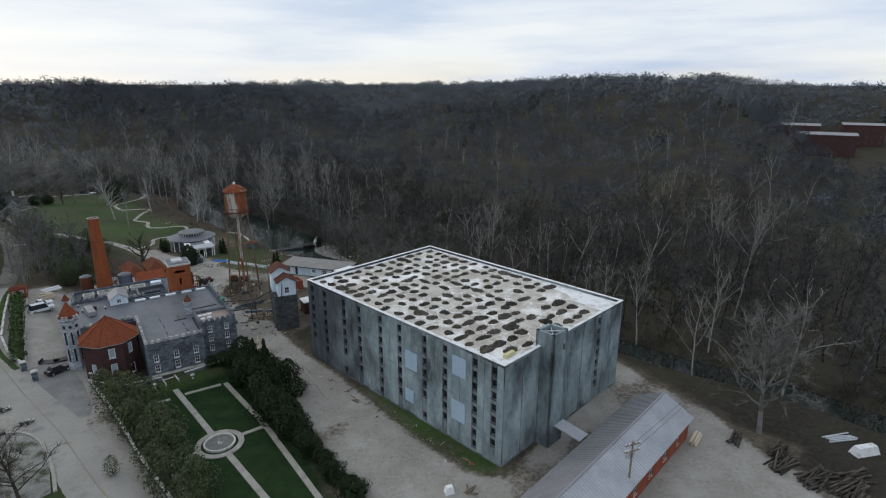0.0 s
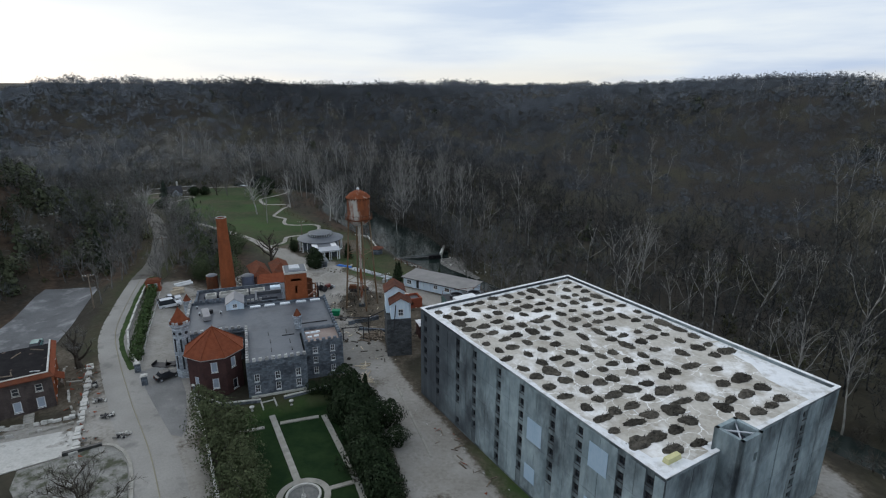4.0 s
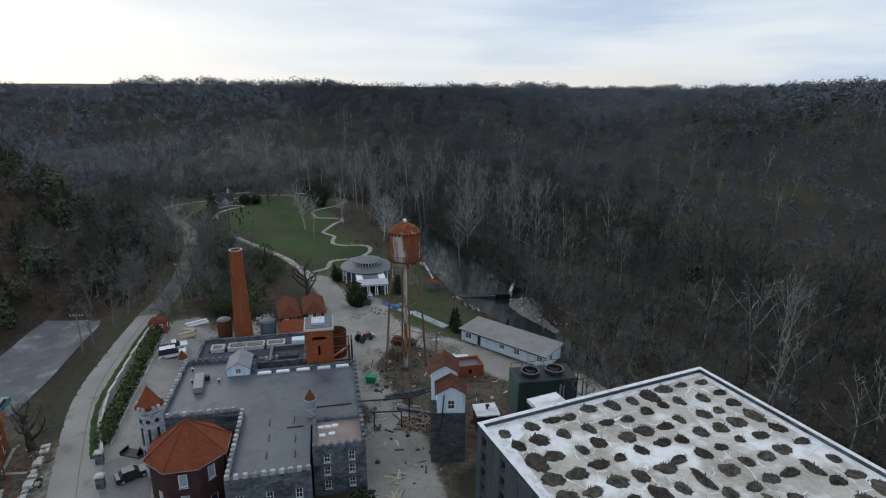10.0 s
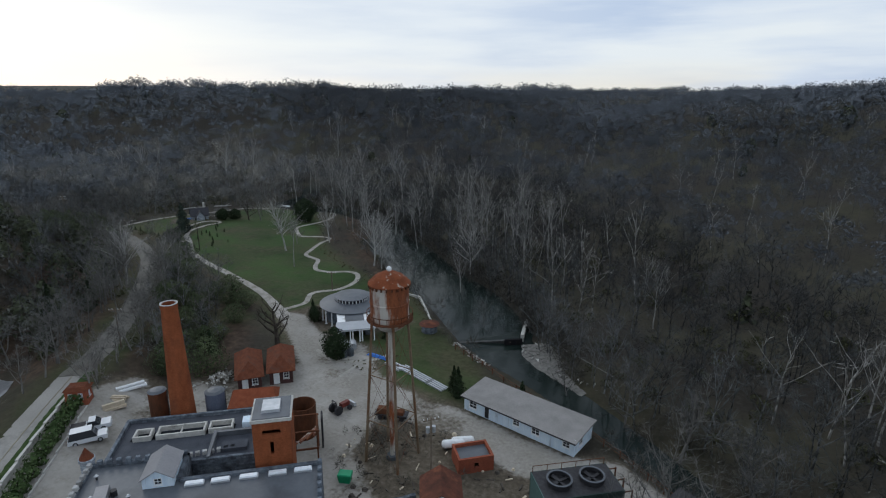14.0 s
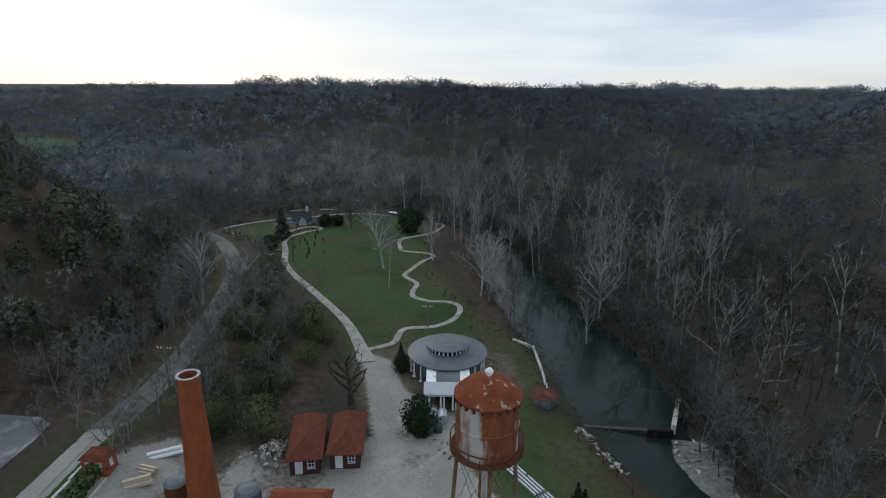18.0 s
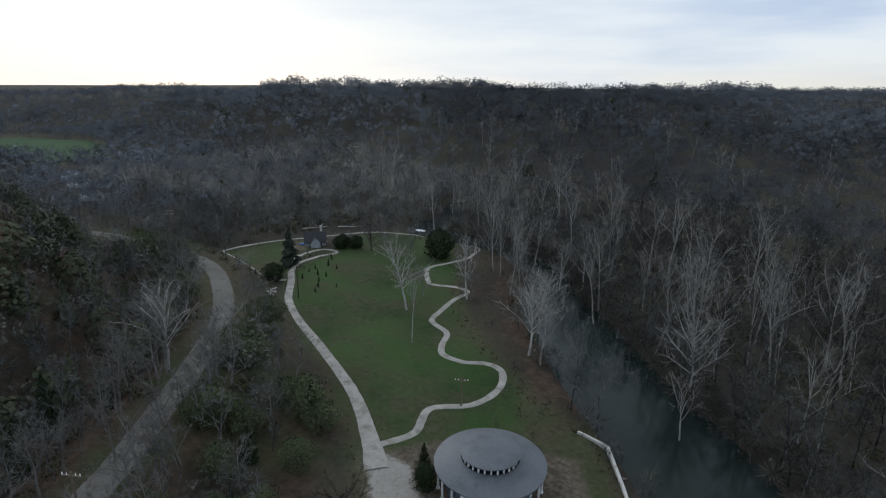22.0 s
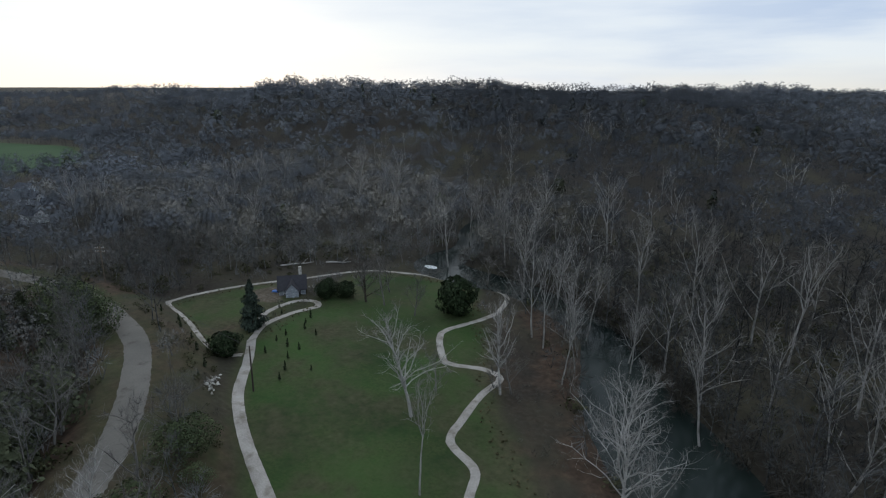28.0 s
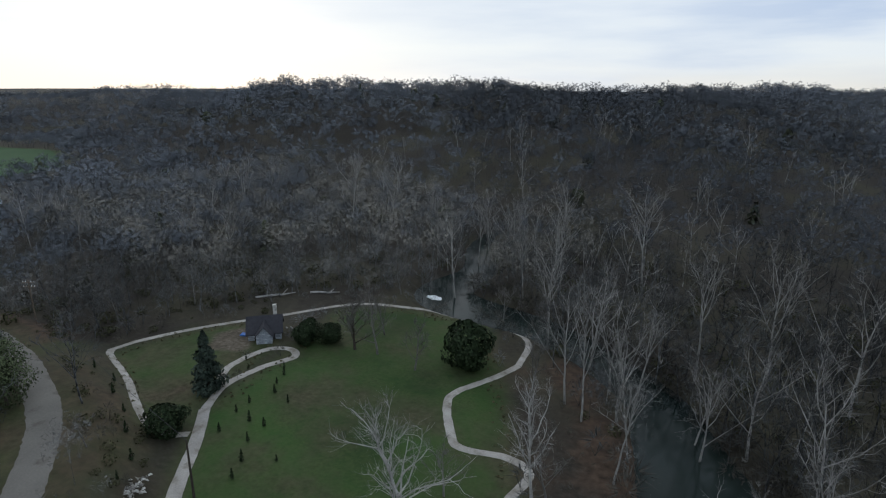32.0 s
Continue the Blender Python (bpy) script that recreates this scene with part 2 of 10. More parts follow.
def add_soot(m):
    """A sooty stain over the far third of the warehouse's long wall, with a ragged edge."""
    nt, ln = m.node_tree.nodes, m.node_tree.links
    b = nt["Principled BSDF"]
    old = b.inputs["Base Color"].links[0].from_socket
    geo = nt.new("ShaderNodeNewGeometry")
    dot = nt.new("ShaderNodeVectorMath")
    dot.operation = "DOT_PRODUCT"
    dot.inputs[1].default_value = (-0.711, 0.703, 0.25)
    ln.new(geo.outputs["Position"], dot.inputs[0])
    ns = nt.new("ShaderNodeTexNoise")
    ns.inputs["Scale"].default_value, ns.inputs["Detail"].default_value = 0.22, 6
    ln.new(geo.outputs["Position"], ns.inputs["Vector"])
    ad = nt.new("ShaderNodeMath")
    ad.operation = "MULTIPLY_ADD"
    ad.inputs[1].default_value = 22
    ln.new(ns.outputs[0], ad.inputs[0])
    ln.new(dot.outputs["Value"], ad.inputs[2])
    r = nt.new("ShaderNodeMapRange")
    r.inputs["From Min"].default_value, r.inputs["From Max"].default_value = 39 + 11 + 27, 39 + 11 + 41
    r.inputs["To Max"].default_value = 0.82
    ln.new(ad.outputs[0], r.inputs["Value"])
    mx = nt.new("ShaderNodeMix")
    mx.data_type = "RGBA"
    mx.inputs["B"].default_value = (0.042, 0.046, 0.055, 1)
    ln.new(r.outputs[0], mx.inputs["Factor"])
    ln.new(old, mx.inputs["A"])
    ln.new(mx.outputs["Result"], b.inputs["Base Color"])


add_soot(M_CONC)
add_soot(M_CONC_PANEL)
M_WHITEROOF = mat("white_roof_coating", (0.66, 0.68, 0.70), (0.80, 0.81, 0.82), 1.2, 0.7, spots=(0.42, 0.41, 0.38), spot_scale=0.7, spot_from=0.50, spot_to=0.72)
M_MOSS = mat("dark_roof_moss", (0.028, 0.026, 0.023), (0.11, 0.10, 0.082), 1.6, 0.95, bump=0.9, rnd="object", rnd_amount=0.4)
M_STONE = mat("grey_limestone", (0.085, 0.105, 0.13), (0.19, 0.215, 0.245), 2.2, 0.9, bump=0.6, blocks=(0.62, 0.3, 0.8), spots=(0.055, 0.062, 0.075), spot_scale=0.5, spot_from=0.48, spot_to=0.66)
M_MERLON = mat("weathered_white_capstone", (0.30, 0.31, 0.31), (0.46, 0.46, 0.45), 2.5, 0.9, rnd="object", rnd_amount=0.35, spots=(0.14, 0.14, 0.14), spot_scale=1.2)
M_SOOT = mat("sooty_grey_brick", (0.055, 0.046, 0.044), (0.10, 0.083, 0.078), 1.2, 0.9, blocks=(0.24, 0.08, 0.9), streak=0.6, spots=(0.035, 0.03, 0.03), spot_scale=0.5)
M_STONE_PALE = mat("pale_limestone", (0.42, 0.42, 0.39), (0.58, 0.57, 0.54), 1.5, 0.9, spots=(0.25, 0.25, 0.23), spot_scale=0.8)
M_TURRET = mat("pale_grey_stone", (0.27, 0.31, 0.36), (0.46, 0.5, 0.54), 1.0, 0.9, blocks=(0.6, 0.35, 0.6), streak=0.3)
M_BRICK = mat("red_brick", (0.22, 0.065, 0.04), (0.30, 0.095, 0.055), 1.2, 0.9, blocks=(0.24, 0.08, 0.9), streak=0.6, spots=(0.14, 0.06, 0.05), spot_scale=0.5)
M_BRICK_DARK = mat("dark_brick", (0.05, 0.03, 0.03), (0.085, 0.046, 0.043), 1.2, 0.9, blocks=(0.24, 0.08, 0.9), streak=0.6)
M_BRICK_ORANGE = mat("orange_brick", (0.20, 0.062, 0.027), (0.30, 0.098, 0.042), 1.0, 0.9, blocks=(0.24, 0.08, 0.9), streak=0.4, spots=(0.13, 0.05, 0.03), spot_scale=0.3, spot_from=0.5, spot_to=0.72)
M_TILE = mat("orange_clay_tile", (0.155, 0.046, 0.023), (0.225, 0.070, 0.035), 1.6, 0.85, bump=0.6, rnd="object", rnd_amount=0.1, spots=(0.17, 0.055, 0.03), spot_scale=0.7)
M_TILE_OLD = mat("weathered_red_tile", (0.095, 0.034, 0.02), (0.175, 0.062, 0.034), 1.6, 0.9, bump=0.6, spots=(0.10, 0.05, 0.036), spot_scale=0.8)
M_RUST = mat("rusted_steel", (0.11, 0.036, 0.017), (0.29, 0.095, 0.036), 0.8, 0.7, metal=0.1, streak=0.3, spots=(0.46, 0.44, 0.40), spot_scale=0.3, spot_from=0.455, spot_to=0.54)
M_RUST_DARK = mat("dark_rusted_steel", (0.07, 0.036, 0.023), (0.15, 0.06, 0.03), 1.5, 0.9, metal=0.1, streak=0.4)
M_RUST_TOP = mat("rusted_tank_roof", (0.12, 0.04, 0.02), (0.22, 0.068, 0.03), 0.9, 0.9, spots=(0.38, 0.34, 0.3), spot_scale=1.3, spot_from=0.60, spot_to=0.66)
M_METALROOF = mat("grey_metal_roof", (0.32, 0.34, 0.37), (0.42, 0.44, 0.47), 0.4, 0.55, metal=0.25, bump=0.1)
M_METALROOF_DARK = mat("dull_grey_metal_roof", (0.22, 0.22, 0.235), (0.28, 0.28, 0.29), 0.4, 0.6, metal=0.2, bump=0.1)
M_DECK = mat("grey_felt_roof", (0.085, 0.096, 0.112), (0.12, 0.132, 0.149), 0.25, 0.46, bump=0.1, spots=(0.07, 0.078, 0.09), spot_scale=0.3, spot_from=0.52, spot_to=0.68)
M_DECK_DARK = mat("dark_felt_roof", (0.05, 0.056, 0.07), (0.08, 0.088, 0.105), 0.6, 0.75, bump=0.15)
M_DECK_BROWN = mat("brown_felt_roof", (0.22, 0.17, 0.15), (0.30, 0.25, 0.225), 0.5, 0.8, bump=0.15)
M_BLACK = mat("charred_roof_and_pit_shade", (0.007, 0.007, 0.009), (0.02, 0.019, 0.02), 1.0, 0.95, bump=0.8, spots=(0.16, 0.12, 0.1), spot_scale=0.8, spot_from=0.62, spot_to=0.7)
M_WHITE = mat("white_paint", (0.66, 0.69, 0.71), (0.78, 0.8, 0.81), 1.5, 0.6, bump=0.1)
M_BLUEWOOD = mat("pale_blue_boards", (0.54, 0.66, 0.78), (0.70, 0.80, 0.88), 2.0, 0.8, streak=0.15, bump=0.2, spots=(0.25, 0.28, 0.32), spot_scale=1.2, spot_from=0.58, spot_to=0.72)
M_GREENMETAL = mat("dark_green_cladding", (0.022, 0.042, 0.04), (0.04, 0.066, 0.058), 0.8, 0.7, bump=0.2, streak=0.3)
M_TEALMETAL = mat("teal_cladding", (0.055, 0.105, 0.10), (0.085, 0.145, 0.135), 0.8, 0.7, bump=0.2, streak=0.3)
M_DARKMETAL = mat("dark_metal", (0.03, 0.03, 0.034), (0.06, 0.06, 0.065), 2.0, 0.6, metal=0.5)
M_STEEL = mat("galvanised_steel", (0.40, 0.43, 0.46), (0.55, 0.57, 0.6), 1.5, 0.45, metal=0.5)
M_BLUE = mat("blue_tarpaulin", (0.03, 0.12, 0.42), (0.05, 0.18, 0.55), 1.5, 0.6)
M_GREENBIN = mat("green_plastic", (0.01, 0.22, 0.10), (0.015, 0.28, 0.13), 1.5, 0.5)
M_WOOD = mat("weathered_timber", (0.12, 0.095, 0.07), (0.24, 0.2, 0.16), 1.5, 0.9, rnd="object", rnd_amount=0.3)
M_PALEWOOD = mat("pale_sawn_timber", (0.42, 0.36, 0.27), (0.55, 0.48, 0.38), 1.5, 0.85, rnd="object", rnd_amount=0.2)
M_LANE = mat("brown_stained_asphalt", (0.122, 0.118, 0.107), (0.182, 0.174, 0.158), 0.12, 0.9, fine=40, bump=0.2, spots=(0.08, 0.073, 0.062), spot_scale=0.25)
M_SCRUB = mat("dark_scrub_twigs", (0.045, 0.043, 0.037), (0.095, 0.09, 0.078), 0.2, 0.95, rnd="tree", rnd_amount=0.4, bump=0)
M_CROP = mat("winter_wheat", (0.034, 0.072, 0.030), (0.048, 0.090, 0.040), 0.02, 0.9, bump=0.2)
M_ASPHALT = mat("worn_asphalt", (0.235, 0.228, 0.212), (0.335, 0.325, 0.303), 0.12, 0.9, fine=40, bump=0.2, spots=(0.19, 0.186, 0.176), spot_scale=0.2)
M_LOT = mat("old_tarmac", (0.11, 0.113, 0.117), (0.17, 0.173, 0.178), 0.2, 0.9, fine=20, spots=(0.28, 0.285, 0.29), spot_scale=0.16, spot_from=0.52, spot_to=0.66)
M_PATH = mat("pale_gravel_path", (0.242, 0.229, 0.209), (0.407, 0.391, 0.363), 0.35, 0.95, fine=14, spots=(0.17, 0.155, 0.125), spot_scale=0.5, spot_from=0.5, spot_to=0.72)
M_PAVE = mat("pale_concrete_paving", (0.26, 0.25, 0.22), (0.37, 0.36, 0.325), 0.8, 0.9, spots=(0.22, 0.22, 0.2), spot_scale=0.6)
M_FORECOURT = mat("dark_worn_tarmac", (0.150, 0.150, 0.148), (0.240, 0.240, 0.235), 0.25, 0.92, fine=22, spots=(0.27, 0.265, 0.25), spot_scale=0.35, spot_from=0.56, spot_to=0.7)
M_BED = mat("mottled_gravel_bed", (0.15, 0.15, 0.138), (0.30, 0.295, 0.275), 0.45, 0.95, fine=14, bump=0.5, spots=(0.075, 0.08, 0.055), spot_scale=0.55, spot_from=0.47, spot_to=0.62)
M_VERGE = mat("rough_verge_grass", (0.022, 0.045, 0.014), (0.062, 0.092, 0.034), 0.8, 0.95, fine=18, bump=0.6)
M_SPRUCE = mat("grey_green_needles", (0.020, 0.031, 0.024), (0.050, 0.066, 0.052), 0.8, 0.85, rnd="island", rnd_amount=0.4, bump=0)
M_WHITE_PATCH = mat("bumpy_white_patch", (0.62, 0.68, 0.70), (0.85, 0.88, 0.89), 1.6, 0.5, bump=0.8)
M_SLAB = mat("old_concrete_slab", (0.38, 0.375, 0.35), (0.56, 0.55, 0.52), 0.3, 0.9, spots=(0.2, 0.19, 0.17), spot_scale=0.3)
M_YELLOW = mat("faded_yellow_line", (0.25, 0.235, 0.185), (0.33, 0.30, 0.21), 2.0, 0.9)
M_HEDGE = mat("dark_evergreen_leaves", (0.012, 0.021, 0.010), (0.028, 0.042, 0.019), 1.2, 0.8, rnd="island", rnd_amount=0.45, bump=0)
M_BRUSH = mat("olive_brush", (0.04, 0.044, 0.022), (0.07, 0.07, 0.038), 0.3, 0.9, rnd="island", rnd_amount=0.4, bump=0)
# bluer than the near twigs: distance haze is mixed into this base colour
M_WOODS = mat("haze_tinted_woods", (0.064, 0.074, 0.086), (0.128, 0.142, 0.162), 0.05, 0.95, rnd="tree", rnd_amount=0.42, bump=0)
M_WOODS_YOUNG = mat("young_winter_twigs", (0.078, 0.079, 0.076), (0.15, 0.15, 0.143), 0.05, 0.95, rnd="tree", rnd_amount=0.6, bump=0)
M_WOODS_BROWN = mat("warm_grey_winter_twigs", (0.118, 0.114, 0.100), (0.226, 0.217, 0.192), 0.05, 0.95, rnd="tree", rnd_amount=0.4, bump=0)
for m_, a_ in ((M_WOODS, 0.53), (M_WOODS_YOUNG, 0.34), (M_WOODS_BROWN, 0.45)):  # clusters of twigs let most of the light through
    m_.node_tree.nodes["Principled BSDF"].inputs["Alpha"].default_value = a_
M_WOODS_NEAR = mat("winter_thicket", (0.058, 0.062, 0.063), (0.122, 0.127, 0.128), 0.05, 0.95, rnd="tree", rnd_amount=0.62, bump=0)
M_WOODS_OLIVE = mat("olive_evergreens", (0.040, 0.050, 0.031), (0.088, 0.098, 0.058), 0.2, 0.9, rnd="tree", rnd_amount=0.45, bump=0)
M_BARK = mat("grey_brown_twigs", (0.08, 0.078, 0.072), (0.185, 0.18, 0.17), 0.03, 0.95, rnd="island", rnd_amount=0.4, bump=0)
M_THICKET = mat("dull_green_thicket", (0.040, 0.056, 0.029), (0.088, 0.108, 0.054), 0.25, 0.9, rnd="island", rnd_amount=0.4, bump=0)
M_SODDEN = mat("sodden_dark_timber", (0.035, 0.030, 0.026), (0.11, 0.098, 0.085), 1.5, 0.9, rnd="object", rnd_amount=0.45)
M_BARK_PALE = mat("pale_sycamore_bark", (0.17, 0.166, 0.155), (0.33, 0.325, 0.31), 1.0, 0.85, rnd="island", rnd_amount=0.25, bump=0)
M_BARK_DARK = mat("dark_bark", (0.04, 0.034, 0.028), (0.075, 0.066, 0.055), 1.0, 0.95, rnd="island", rnd_amount=0.3, bump=0)
M_CLIPPED = mat("clipped_hedge_leaves", (0.034, 0.06, 0.022), (0.075, 0.11, 0.042), 1.2, 0.85, rnd="island", rnd_amount=0.4, bump=0)
M_BARK_WHITE = mat("white_sycamore_bark", (0.25, 0.246, 0.232), (0.47, 0.462, 0.445), 1.0, 0.85, rnd="island", rnd_amount=0.2, bump=0)
M_ROCK = mat("creek_rock", (0.13, 0.127, 0.118), (0.25, 0.245, 0.23), 1.0, 0.9, rnd="object", rnd_amount=0.3)


def glass_mat(name, tint, rough):
    m = mat(name, tint, tuple(c * 1.3 for c in tint), 0.7, rough, bump=0.05)
    m.node_tree.nodes["Principled BSDF"].inputs["Specular IOR Level"].default_value = 0.6
    return m


M_PANE = glass_mat("dusty_dark_glass", (0.02, 0.024, 0.03), 0.15)
M_PANE_LIT = glass_mat("pale_window_blind", (0.30, 0.35, 0.42), 0.3)
M_SKYLIGHT = glass_mat("white_skylight", (0.62, 0.66, 0.7), 0.3)

M_LEG = mat("flaking_rusty_legs", (0.11, 0.075, 0.045), (0.21, 0.16, 0.11), 1.2, 0.85, streak=0.3, spots=(0.16, 0.06, 0.025), spot_scale=0.5)
M_ELEVROOF = mat("brown_rusted_sheet", (0.055, 0.026, 0.02), (0.12, 0.046, 0.03), 1.2, 0.8, streak=0.5, spots=(0.16, 0.06, 0.035), spot_scale=0.7)
M_DARKSTONE = mat("dark_stained_stone", (0.042, 0.047, 0.052), (0.105, 0.112, 0.118), 0.9, 0.9, bump=0.5, blocks=(0.6, 0.3, 0.8), spots=(0.03, 0.034, 0.034), spot_scale=0.3)
M_SLATE = mat("dark_slate", (0.018, 0.019, 0.025), (0.038, 0.039, 0.047), 1.4, 0.7, bump=0.4)
M_WETSTONE = mat("wet_dark_concrete", (0.022, 0.024, 0.025), (0.06, 0.062, 0.06), 0.8, 0.5, streak=0.4)
M_SHINGLE = mat("pale_creek_shingle", (0.10, 0.098, 0.092), (0.23, 0.225, 0.21), 1.4, 0.95, bump=0.8)
M_WATER = bpy.data.materials.new("creek_water")
M_WATER.use_nodes = True
_n, _l = M_WATER.node_tree.nodes, M_WATER.node_tree.links
_b = _n["Principled BSDF"]
_b.inputs["Roughness"].default_value = 0.09
_b.inputs["IOR"].default_value = 1.33
_b.inputs["Specular IOR Level"].default_value = 0.25
_g = _n.new("ShaderNodeNewGeometry")
_t = _n.new("ShaderNodeTexNoise")
_t.inputs["Scale"].default_value, _t.inputs["Detail"].default_value = 0.06, 4
_l.new(_g.outputs["Position"], _t.inputs["Vector"])
_r = _n.new("ShaderNodeValToRGB")
_r.color_ramp.elements[0].color, _r.color_ramp.elements[1].color = (0.007, 0.013, 0.012, 1), (0.018, 0.026, 0.023, 1)
_r.color_ramp.elements[0].position, _r.color_ramp.elements[1].position = 0.35, 0.68
_l.new(_t.outputs[0], _r.inputs[0])
_l.new(_r.outputs[0], _b.inputs["Base Color"])
_t2 = _n.new("ShaderNodeTexNoise")
_t2.inputs["Scale"].default_value, _t2.inputs["Detail"].default_value = 2.5, 3
_l.new(_g.outputs["Position"], _t2.inputs["Vector"])
_bp = _n.new("ShaderNodeBump")
_bp.inputs["Strength"].default_value, _bp.inputs["Distance"].default_value = 0.25, 0.03
_l.new(_t2.outputs[0], _bp.inputs["Height"])
_l.new(_bp.outputs[0], _b.inputs["Normal"])


# ---- building blocks ----
class Geo:
    """Collects vertices and faces of one mesh."""

    def __init__(self):
        self.v, self.f = [], []

    def add(self, vs, fs):
        o = len(self.v)
        self.v += [tuple(p) for p in vs]
        self.f += [tuple(i + o for i in q) for q in fs]
        return self

    def box(self, x0, y0, z0, x1, y1, z1, rz=0.0, bev=0.0):
        vs = [(x0, y0, z0), (x1, y0, z0), (x1, y1, z0), (x0, y1, z0), (x0 + bev, y0 + bev, z1), (x1 - bev, y0 + bev, z1), (x1 - bev, y1 - bev, z1), (x0 + bev, y1 - bev, z1)]
        if rz:
            cx, cy, c, s = (x0 + x1) / 2, (y0 + y1) / 2, math.cos(radians(rz)), math.sin(radians(rz))
            vs = [(cx + (x - cx) * c - (y - cy) * s, cy + (x - cx) * s + (y - cy) * c, z) for x, y, z in vs]
        return self.add(vs, [(3, 2, 1, 0), (4, 5, 6, 7), (0, 1, 5, 4), (1, 2, 6, 5), (2, 3, 7, 6), (3, 0, 4, 7)])

    def prism(self, poly, z0, z1):
        n = len(poly)
        vs = [(x, y, z0) for x, y in poly] + [(x, y, z1) for x, y in poly]
        return self.add(vs, [tuple(range(n))[::-1], tuple(range(n, 2 * n))] + [(i, (i + 1) % n, n + (i + 1) % n, n + i) for i in range(n)])

    def cyl(self, cx, cy, z0, z1, r0, r1=None, n=16, caps=True, turn=0.0):
        r1 = r0 if r1 is None else r1
        a = [2 * math.pi * i / n + turn for i in range(n)]
        vs = [(cx + r0 * math.cos(t), cy + r0 * math.sin(t), z0) for t in a] + [(cx + r1 * math.cos(t), cy + r1 * math.sin(t), z1) for t in a]
        fs = [(i, (i + 1) % n, n + (i + 1) % n, n + i) for i in range(n)]
        if caps:
            fs += [tuple(range(n))[::-1], tuple(range(n, 2 * n))]
        return self.add(vs, fs)

    def lathe(self, cx, cy, prof, n=24):
        """Rings of (radius, height), from the outside underneath round to the top."""
        vs, fs = [], []
        for r, z in prof:
            vs += [(cx + r * math.cos(2 * math.pi * i / n), cy + r * math.sin(2 * math.pi * i / n), z) for i in range(n)]
        for k in range(len(prof) - 1):
            fs += [(k * n + i, k * n + (i + 1) % n, (k + 1) * n + (i + 1) % n, (k + 1) * n + i) for i in range(n)]
        return self.add(vs, fs)

    def tube(self, p, q, r0, r1=None, n=6):
        p, q = Vector(p), Vector(q)
        r1 = r0 if r1 is None else r1
        d = (q - p).normalized()
        a = d.orthogonal().normalized()
        b = d.cross(a)
        vs = [p + (a * math.cos(2 * math.pi * i / n) + b * math.sin(2 * math.pi * i / n)) * r0 for i in range(n)]
        vs += [q + (a * math.cos(2 * math.pi * i / n) + b * math.sin(2 * math.pi * i / n)) * r1 for i in range(n)]
        return self.add(vs, [(i, (i + 1) % n, n + (i + 1) % n, n + i) for i in range(n)] + [tuple(range(n))[::-1], tuple(range(n, 2 * n))])

    def slab(self, a, b, c, d, th):
        """A plate with the upper corners a, b, c, d and the thickness th downwards."""
        vs = [a, b, c, d] + [(x, y, z - th) for x, y, z in (a, b, c, d)]
        return self.add(vs, [(0, 1, 2, 3), (7, 6, 5, 4), (0, 4, 5, 1), (1, 5, 6, 2), (2, 6, 7, 3), (3, 7, 4, 0)])

    def mesh(self, name, material):
        me = bpy.data.meshes.new(name)
        me.from_pydata(self.v, [], self.f)
        me.materials.append(material)
        me.update()
        return me


def thing(name, x, y, z, rz, label, category, group="", kind=""):
    ob = new(name)
    ob.empty_display_size = 0.2
    ob.matrix_basis = pose(x, y, z, 0, 0, rz)
    return tagged(ob, label, category, group, kind)


def part(name, g, material, parent, label="", m=None):
    """Links a Geo, or a mesh made before, as one mesh object under a thing or a part."""
    ob = new(name, g.mesh(name, material) if isinstance(g, Geo) else g)
    ob.parent = parent
    if m is not None:
        ob.matrix_basis = m
    return tagged(ob, label)


def solo(name, g, material, label, category, group="", kind="", m=None):
    ob = new(name, g.mesh(name, material) if isinstance(g, Geo) else g)
    if m is not None:
        ob.matrix_basis = m
    return tagged(ob, label, category, group, kind)


